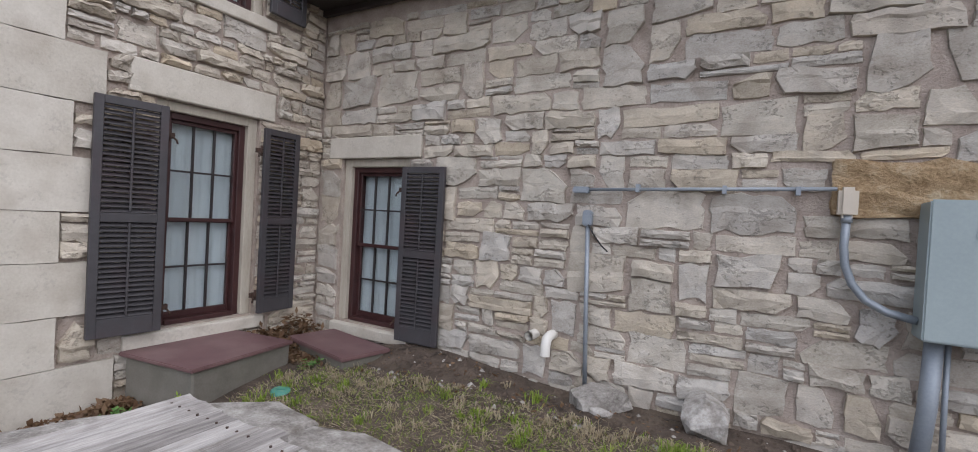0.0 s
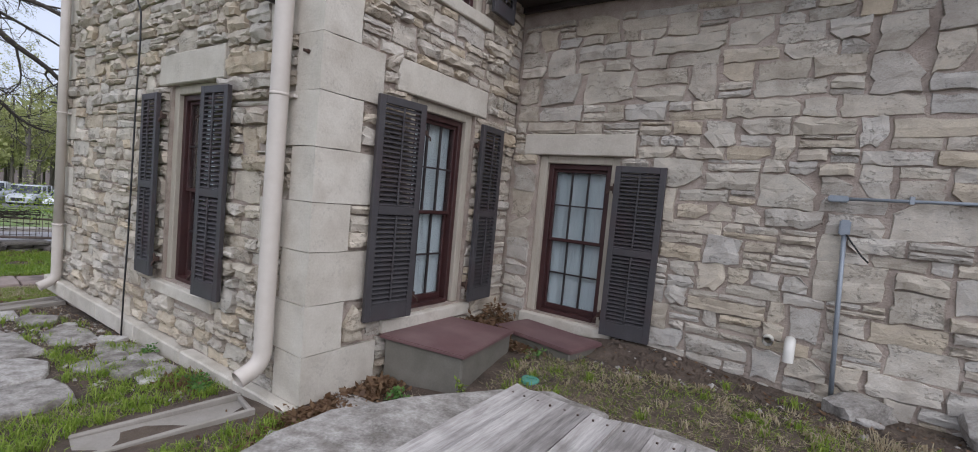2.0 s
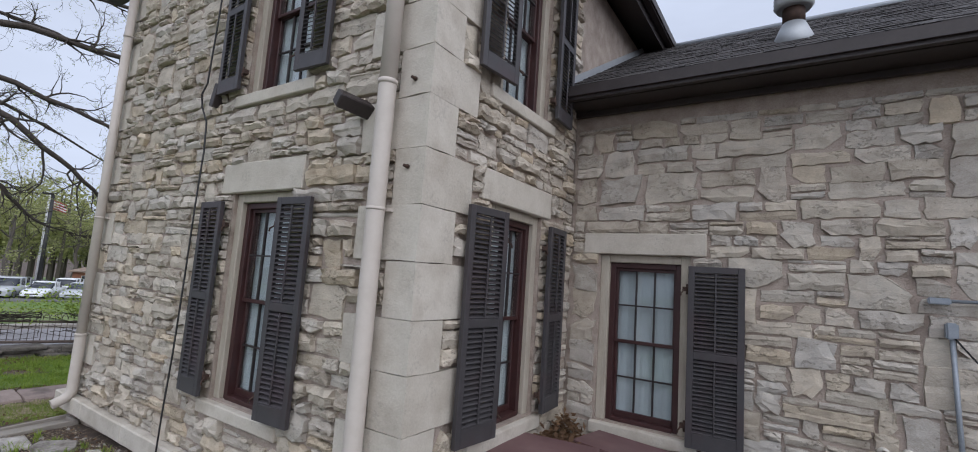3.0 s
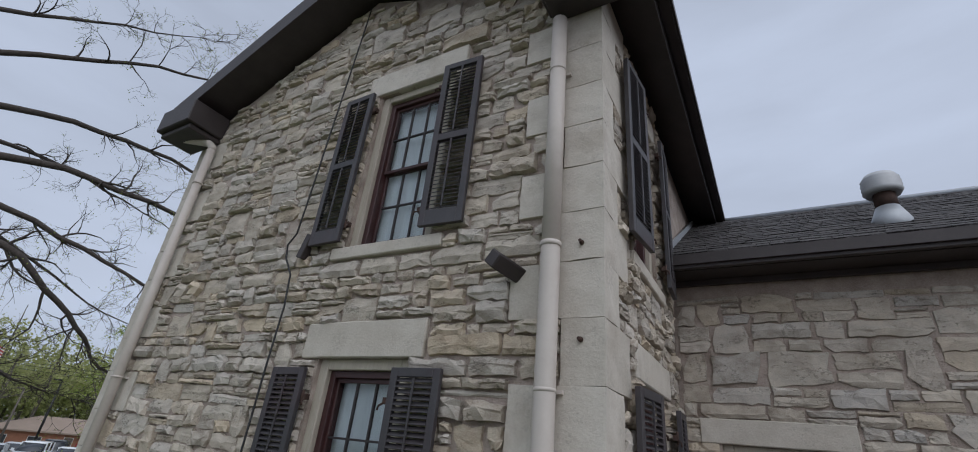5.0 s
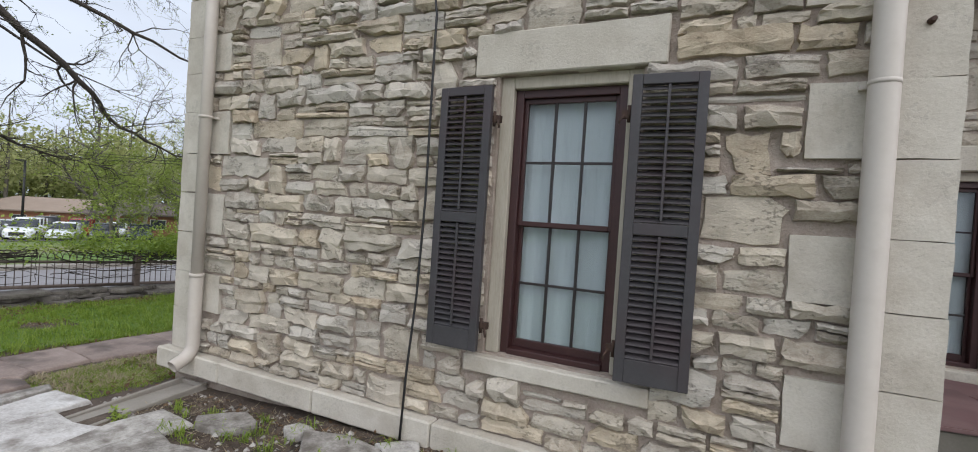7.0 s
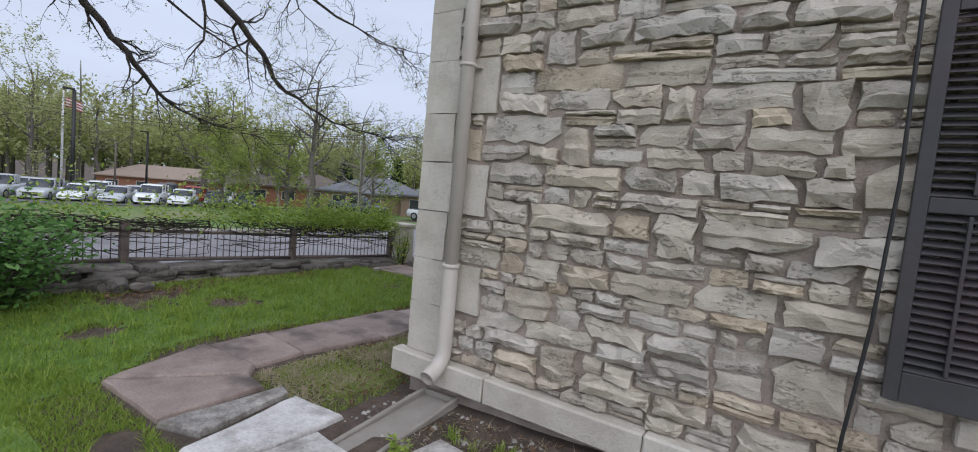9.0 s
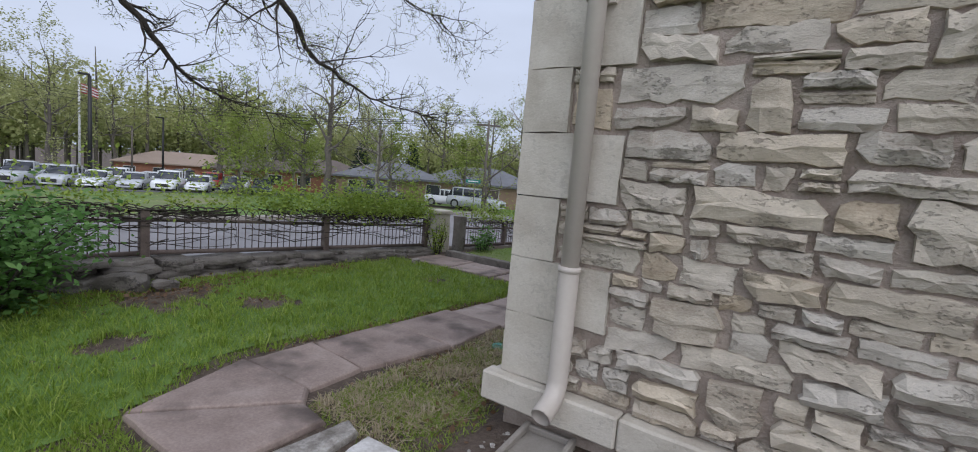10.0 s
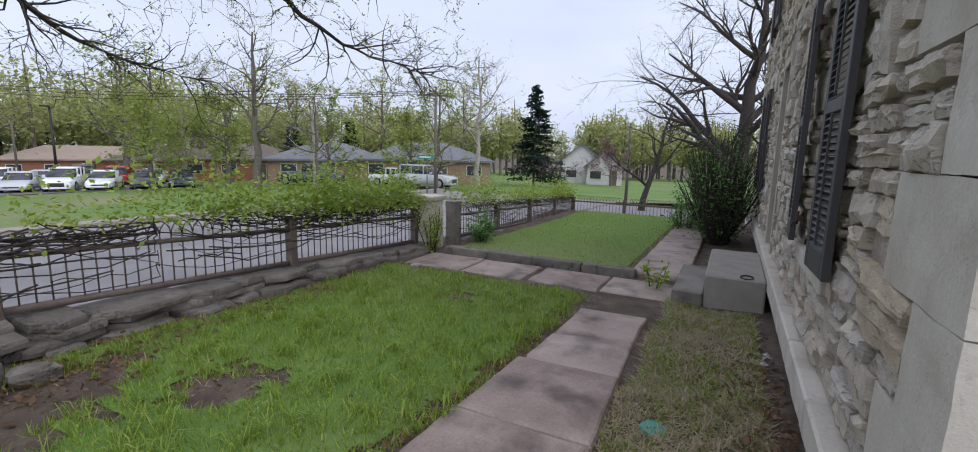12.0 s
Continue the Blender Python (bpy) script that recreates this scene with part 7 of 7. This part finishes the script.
litter(6500, [(-3.72, 2.62, 0.06, 0.12, 0.22), (-3.70, 2.95, 0.10, 0.2, 0.30), (-3.55, 2.68, 0.12, 0.06, 0.18), (-3.75, 1.25, 0.06, 0.2, 0.05), (-3.70, 1.5, 0.08, 0.10, 0.06), (-3.6, 1.05, 0.14, 0.14, 0.04), (-3.68, 0.95, 0.1, 0.25, 0.05), (-3.2, 2.75, 0.15, 0.1, 0.02)], 0.055, DEAD_LEAF, "leaf_litter", "brown dead leaves heaped along the wall foot", 201)
litter(3200, [(-13.1, 1.2, 0.2, 0.6, 0.03), (-13.2, 3.0, 0.15, 0.9, 0.03), (-13.0, 0.3, 0.3, 0.4, 0.03), (-9.3, 2.5, 0.10, 0.9, 0.02), (-9.35, 4.0, 0.10, 0.5, 0.02), (-9.32, 1.5, 0.12, 0.6, 0.01), (-9.3, 3.2, 0.12, 0.9, 0.01), (-4.9, 0.7, 0.12, 0.06, 0.02)], 0.05, DEAD_LEAF, "leaf_litter", "brown dead leaves along the garden wall", 202)
litter(2400, [(-13.15, 2.0, 0.1, 0.5, 0.02), (-13.15, 3.4, 0.09, 0.6, 0.02), (-13.0, 4.3, 0.14, 0.2, 0.02), (-13.1, 0.9, 0.14, 0.35, 0.02), (-12.5, 1.3, 0.25, 0.2, 0.0), (-10.86, 1.6, 0.05, 0.5, 0.0), (-10.8, 2.8, 0.05, 0.5, 0.0), (-9.95, 1.4, 0.06, 0.3, 0.0)], 0.04, DEAD_LEAF, "leaf_litter", "small brown leaves along the lawn edges", 204)
litter(900, [(-9.3, 2.8, 0.15, 1.0, 0.0), (-7.5, 0.7, 0.8, 0.12, 0.0), (-6.2, 0.65, 0.6, 0.1, 0.0), (-1.5, 2.9, 0.8, 0.15, 0.0)], 0.04, DEAD_LEAF, "leaf_litter", "scattered brown leaf bits on bare soil", 203)

def gravel(count, area, seed):
    rng = random.Random(seed)
    v, f = [], []
    x0, x1, y0, y1 = area
    for _ in range(count):
        x, y, s = rng.uniform(x0, x1), rng.uniform(y0, y1), rng.uniform(0.006, 0.03) * rng.random() + 0.006
        z, k = ground_z(x, y), len(v)
        for dx, dy, dz in ((1, 0, 0), (-1, 0.2, 0), (0.1, 1, 0), (-0.1, -1, 0), (0, 0, 0.8), (0, 0, -0.5)):
            v.append((x + dx * s * rng.uniform(0.7, 1.4), y + dy * s * rng.uniform(0.7, 1.4), z + dz * s))
        f += [(k + a, k + b, k + c) for a, b, c in ((0, 2, 4), (2, 1, 4), (1, 3, 4), (3, 0, 4), (2, 0, 5), (1, 2, 5), (3, 1, 5), (0, 3, 5))]
    return v, f


for k, (n, area) in enumerate(((420, (-9.0, -4.6, 0.25, 0.86)), (110, (-2.6, 1.0, 2.6, 3.22)), (140, (-9.6, -9.18, 1.1, 4.6)))):
    v, f = gravel(n, area, 300 + k)
    tagged(spread_mesh("gravel", v, f, FLAGSTONE), "pale stone chips scattered on bare soil", "gravel", kind="stuff")

for k, (n, area) in enumerate(((1500, (-3.0, 1.6, 2.55, 3.24)), (1600, (-8.5, -4.6, 0.22, 0.87)), (900, (-9.9, -9.17, 0.4, 4.6)), (500, (-13.3, -10.9, -0.6, 1.8)))):
    v, f = gravel(n, area, 320 + k)
    tagged(spread_mesh("soil_clods", v, f, SOIL), "dark crumbled soil clods on bare earth", "soil", kind="stuff")


def twigs(count, area, seed, label):
    g = Growth(seed)
    r = g.rng
    for _ in range(count):
        x, y, a, L = r.uniform(area[0], area[1]), r.uniform(area[2], area[3]), r.uniform(0, 6.28), r.uniform(0.08, 0.3)
        pts = []
        for q in range(4):
            pts.append(Vector((x, y, ground_z(x, y) + 0.010 + r.uniform(0, 0.008))))
            a += r.gauss(0, 0.35)
            x, y = x + math.cos(a) * L / 3, min(area[3], y + math.sin(a) * L / 3)
        g.bar(pts, [0.0035, 0.003, 0.0025, 0.0015], 4)
    tagged(spread_mesh("twigs", g.v, g.f, BARK), label, "twigs", kind="stuff")


twigs(45, (-8.3, -4.8, 0.25, 0.82), 330, "thin dark twigs lying on bare earth")
twigs(30, (-2.8, 0.8, 2.2, 3.18), 331, "thin dark twigs scattered in the yard")

# ---- stones of the walls, one by one ----
def stone_template(aspect, rng, rugged):
    """A split block of unit size: front at y = -1, back at y = 0; aspect: its length over its height. Ragged edges, a broken face in two beds."""
    cols = max(4, min(8, round(aspect * 1.5) + 2))
    a = aspect / 2
    taper = [rng.uniform(-0.10, 0.10) * rugged for _ in range(4)]
    ends = [[rng.uniform(0.0, 0.16) * rugged for _ in range(4)] for _ in range(2)]
    if rng.random() < 0.5 * rugged:
        ends[rng.randrange(2)][rng.choice((0, 3))] += rng.uniform(0.2, min(0.7, aspect * 0.4))
    low, high = [], []
    for i in range(cols):
        t = i / (cols - 1)
        low.append(-0.5 + taper[0] * (1 - t) + taper[1] * t + rng.uniform(-0.07, 0.10) * rugged)
        high.append(0.5 + taper[2] * (1 - t) + taper[3] * t + rng.uniform(-0.12, 0.06) * rugged)
    bed = rng.uniform(0.35, 0.65)
    drop = [rng.uniform(-0.16, 0.16) * rugged for _ in range(4)]
    lean = rng.uniform(-0.16, 0.22) * rugged
    rows = []
    for r, k in enumerate((0.0, bed - 0.07, bed + 0.07, 1.0)):
        row = []
        for i in range(cols):
            t = i / (cols - 1)
            x = (-a + ends[0][r]) * (1 - t) + (a - ends[1][r]) * t + (rng.uniform(-0.3, 0.3) / cols * aspect if 0 < i < cols - 1 else 0.0)
            z = low[i] + (high[i] - low[i]) * k
            edge = r in (0, 3) or i in (0, cols - 1)
            deep = rng.uniform(0.52, 0.98) if edge else rng.uniform(0.85, 1.15)
            row.append((x, -(deep + drop[r] + lean * z), z))
        rows.append(row)
    verts = [(x / aspect, y, z) for row in rows for x, y, z in row]
    faces = []
    for r in range(3):
        for i in range(cols - 1):
            q = r * cols + i
            if rng.random() < 0.5:
                faces += [(q, q + 1, q + cols + 1), (q, q + cols + 1, q + cols)]
            else:
                faces += [(q, q + 1, q + cols), (q + 1, q + cols + 1, q + cols)]
    rim = list(range(cols)) + [r * cols + cols - 1 for r in (1, 2)] + [3 * cols + i for i in range(cols - 1, -1, -1)] + [r * cols for r in (2, 1)]
    start, n = len(verts), len(rim)
    verts += [(verts[q][0] * 1.02, 0.0, verts[q][2] * 1.05) for q in rim]
    faces += [(rim[(k + 1) % n], rim[k], start + k, start + (k + 1) % n) for k in range(n)]
    return verts, faces


def template_set(seed, rugged, count=14):
    rng = random.Random(seed)
    return {a: [stone_template(a, rng, rugged) for _ in range(count)] for a in (1.0, 1.6, 2.4, 3.4, 4.6, 6.5)}


def lay_stones(seed, a0, a1, z0, top, blocked, sizes, jumper, split):
    """Rough courses from a0 to a1 and up to top(a); some stones rise through two courses, some are two thin beds. Gives (a, z, length, height)."""
    rng = random.Random(seed)
    (w0, w1), (h0, h1) = sizes
    peak = max(top(a0 + (a1 - a0) * k / 40) for k in range(41))
    levels = [z0]
    while levels[-1] < peak:
        levels.append(levels[-1] + rng.uniform(h0, h1))
    laid, reserved = [], []

    def put(p, q, lo, hi):
        for b in blocked:
            if min(q, b[1]) - max(p, b[0]) > 0.02 and min(hi, b[3]) - max(lo, b[2]) > 0.004:
                if b[2] - lo > hi - b[3]:
                    hi = min(hi, b[2])
                else:
                    lo = max(lo, b[3])
        hi = min(hi, top(p), top(q))
        if hi - lo > 0.032 and q - p > 0.04:
            wave = 0.014 * noise.noise(Vector(((p + q) * 0.45, (lo + hi) * 0.6, seed)))
            laid.append(((p + q) / 2, (lo + hi) / 2 + wave, q - p, hi - lo))

    for lo, hi, beyond in zip(levels, levels[1:], levels[2:] + [levels[-1] + h0]):
        h = hi - lo
        shut = sorted([(b[0], b[1]) for b in blocked if min(hi, b[3]) - max(lo, b[2]) > 0.42 * h] + reserved)
        reserved, spans, at = [], [], a0
        for p, q in shut:
            if p - at > 0.03:
                spans.append((at, p))
            at = max(at, q)
        if a1 - at > 0.03:
            spans.append((at, a1))
        for p, q in spans:
            x = p
            while x < q - 1e-6:
                w = min(w1, max(w0, h * rng.uniform(1.2, 3.9))) * rng.uniform(0.75, 1.25)
                if q - (x + w) < w0 * 0.75:
                    w = q - x
                if w > w1 * 1.5:
                    w = w / 2
                kind = rng.random()
                tall = beyond - lo
                if kind < jumper and w > tall * 0.7 and w < tall * 3.2:
                    put(x, x + w, lo, beyond)
                    reserved.append((x, x + w))
                elif kind > 1 - split and h > 0.085:
                    cut = lo + h * rng.uniform(0.36, 0.64)
                    put(x, x + w, lo, cut)
                    if w > 0.34:
                        half = x + w * rng.uniform(0.35, 0.65)
                        put(x, half, cut, hi)
                        put(half, x + w, cut, hi)
                    else:
                        put(x, x + w, cut, hi)
                else:
                    put(x, x + w, lo, hi)
                x += w
    return laid


def set_stones(owner, laid, place, templates, material, joint, depth, seed, nearest, single=300):
    """The stones nearest the walk as parts of their wall, the rest joined."""
    rng = random.Random(seed)
    meshes = {}
    rest_v, rest_f = [], []
    order = sorted(laid, key=nearest)
    for k, (a, z, w, h) in enumerate(order):
        w, h = max(w * 0.6, w - joint * rng.uniform(0.5, 1.7)), max(h * 0.62, h - joint * rng.uniform(0.4, 1.4))
        aspect = min(templates, key=lambda q: abs(math.log(q) - math.log(max(0.3, w / h))))
        which = rng.randrange(len(templates[aspect]))
        m = place(a, z) @ pose(0, 0, 0, 0, rng.uniform(-2.2, 2.2), 0) @ Matrix.Diagonal((w * rng.choice((-1, 1)), depth * rng.uniform(0.35, 1.6), h, 1))
        if k < single:
            key = (aspect, which)
            if key not in meshes:
                me = bpy.data.meshes.new("stone")
                me.from_pydata(templates[aspect][which][0], [], templates[aspect][which][1])
                me.materials.append(material)
                meshes[key] = me
            ob = new("stone", meshes[key])
            ob.parent = owner
            ob.matrix_basis = m
        else:
            v, f = templates[aspect][which]
            start = len(rest_v)
            rest_v.extend((m @ Vector(p))[:] for p in v)
            flip = m.determinant() < 0
            rest_f.extend(tuple(start + q for q in (face[::-1] if flip else face)) for face in f)
    if rest_v:
        ob = spread_mesh("stonework", rest_v, rest_f, material, owner)
        tagged(ob, kind="stuff")


def quoins(owner, x, y, sx, sy, z0, z1, step, first_long, seed):
    """Large dressed corner stones, long on one face and then on the other."""
    rng = random.Random(seed)
    z, flip, rects = z0, first_long, []
    while z < z1:
        h = step * rng.uniform(0.93, 1.07)
        along_x, along_y = (rng.uniform(0.55, 0.60), rng.uniform(0.26, 0.36)) if flip else (rng.uniform(0.25, 0.31), rng.uniform(0.52, 0.66))
        bm = bmesh.new()
        x_in, y_in = x - sx * along_x, y - sy * along_y
        box(bm, *sorted((x, x_in)), *sorted((y, y_in)), z + 0.0025, z + h - 0.0025)
        bmesh.ops.subdivide_edges(bm, edges=list(bm.edges), cuts=3, use_grid_fill=True)
        roughen(bm, 0.007, 7, z)
        ob = part("quoin", bm, ASHLAR, owner)
        rects.append((along_x, along_y, z, z + h))
        z, flip = z + h, not flip
    return rects


RAKE_TOP = lambda x: RIDGE_Z - 0.02 - RAKE * abs(x - RIDGE_X)
q_east = quoins(wall_south, EAST, SOUTH, 1, -1, 0.40, 5.35, 0.345, False, 1)
q_west = quoins(wall_south, WEST, SOUTH, -1, -1, 0.40, 5.35, 0.34, False, 2)

def frame_rects(openings, lintel_over, sill_over, lintel_h):
    r = []
    for a, b, z0, z1 in openings:
        r += [(a - 0.01, b + 0.01, z0, z1), (a - lintel_over, b + lintel_over, z1, z1 + lintel_h)]
        if sill_over:
            r.append((a - sill_over, b + sill_over, z0 - 0.12, z0))
    return r


ROUGH = template_set(11, 1.0)
FLAT = template_set(12, 0.9)

block = frame_rects(GABLE_OPEN, 0.15, 0.13, 0.26)
block += [(EAST - r[0], EAST, r[2], r[3]) for r in q_east] + [(WEST, WEST + r[0], r[2], r[3]) for r in q_west]
laid = lay_stones(3, WEST + 0.01, EAST - 0.01, 0.40, RAKE_TOP, block, ((0.13, 0.44), (0.075, 0.145)), 0.08, 0.14)
set_stones(wall_south, laid, lambda a, z: pose(a, SOUTH + BED + 0.002, z), ROUGH, LIMESTONE, 0.014, 0.042, 4, lambda s: s[1])

block = frame_rects(EAST_OPEN, 0.16, 0.15, 0.24) + [(SOUTH, SOUTH + r[1], r[2], r[3]) for r in q_east]
laid = lay_stones(5, SOUTH + 0.02, WING + 0.02, 0.40, lambda y: 5.45, block, ((0.12, 0.42), (0.07, 0.135)), 0.06, 0.16)
set_stones(wall_east, laid, lambda a, z: pose(EAST - BED - 0.002, a, z, 0, 0, 90), ROUGH, LIMESTONE, 0.014, 0.042, 6, lambda s: s[1])

block = frame_rects(WEST_OPEN, 0.16, 0.12, 0.26) + [(SOUTH, SOUTH + r[1], r[2], r[3]) for r in q_west]
laid = lay_stones(7, SOUTH + 0.02, NORTH - 0.1, 0.38, lambda y: 5.45, block, ((0.16, 0.50), (0.09, 0.18)), 0.08, 0.15)
set_stones(wall_west, laid, lambda a, z: pose(WEST + BED + 0.002, a, z, 0, 0, -90), ROUGH, LIMESTONE, 0.014, 0.042, 8, lambda s: s[0])

OCHRE_SPOT = (0.33, 1.15, 1.97, 2.27)
block = frame_rects(WING_OPEN, 0.15, 0.0, 0.20) + [(-3.6, -2.62, 0.66, 0.78), OCHRE_SPOT]
laid = lay_stones(9, EAST + 0.01, WING_END - 0.05, 0.42, lambda x: 3.62, block, ((0.16, 0.46), (0.085, 0.165)), 0.20, 0.16)
set_stones(wall_wing, laid, lambda a, z: pose(a, WING + BED + 0.002, z), FLAT, RUBBLE, 0.012, 0.027, 10, lambda s: abs(s[0] + 1.2), 400)
bm = bmesh.new()
box(bm, OCHRE_SPOT[0] + 0.01, OCHRE_SPOT[1], WING - 0.015, WING + 0.1, OCHRE_SPOT[2], OCHRE_SPOT[3])
bmesh.ops.subdivide_edges(bm, edges=list(bm.edges), cuts=6, use_grid_fill=True)
roughen(bm, 0.035, 9)
part("stone", bm, OCHRE, wall_wing, "crumbling ochre sandstone block")

def plinth(owner, along, a0, a1, face, out, z0, z1, seed):
    rng = random.Random(seed)
    a = a0
    while a < a1 - 0.05:
        b = min(a1, a + rng.uniform(0.75, 1.15))
        bm = bmesh.new()
        lo, hi = sorted((face + out, face - out * 0.4))
        (box(bm, a + 0.003, b - 0.003, lo, hi, z0, z1) if along == "x" else box(bm, lo, hi, a + 0.003, b - 0.003, z0, z1))
        bmesh.ops.subdivide_edges(bm, edges=[e for e in bm.edges if e.calc_length() > 0.4], cuts=5)
        soften(bm, 0.012)
        roughen(bm, 0.005, 8, a)
        part("plinth_stone", bm, ASHLAR, owner)
        a = b


plinth(wall_south, "x", WEST - 0.08, EAST - 0.02, SOUTH, -0.08, 0.225, 0.398, 21)
plinth(wall_west, "y", SOUTH, NORTH - 0.1, WEST, -0.08, 0.20, 0.378, 22)
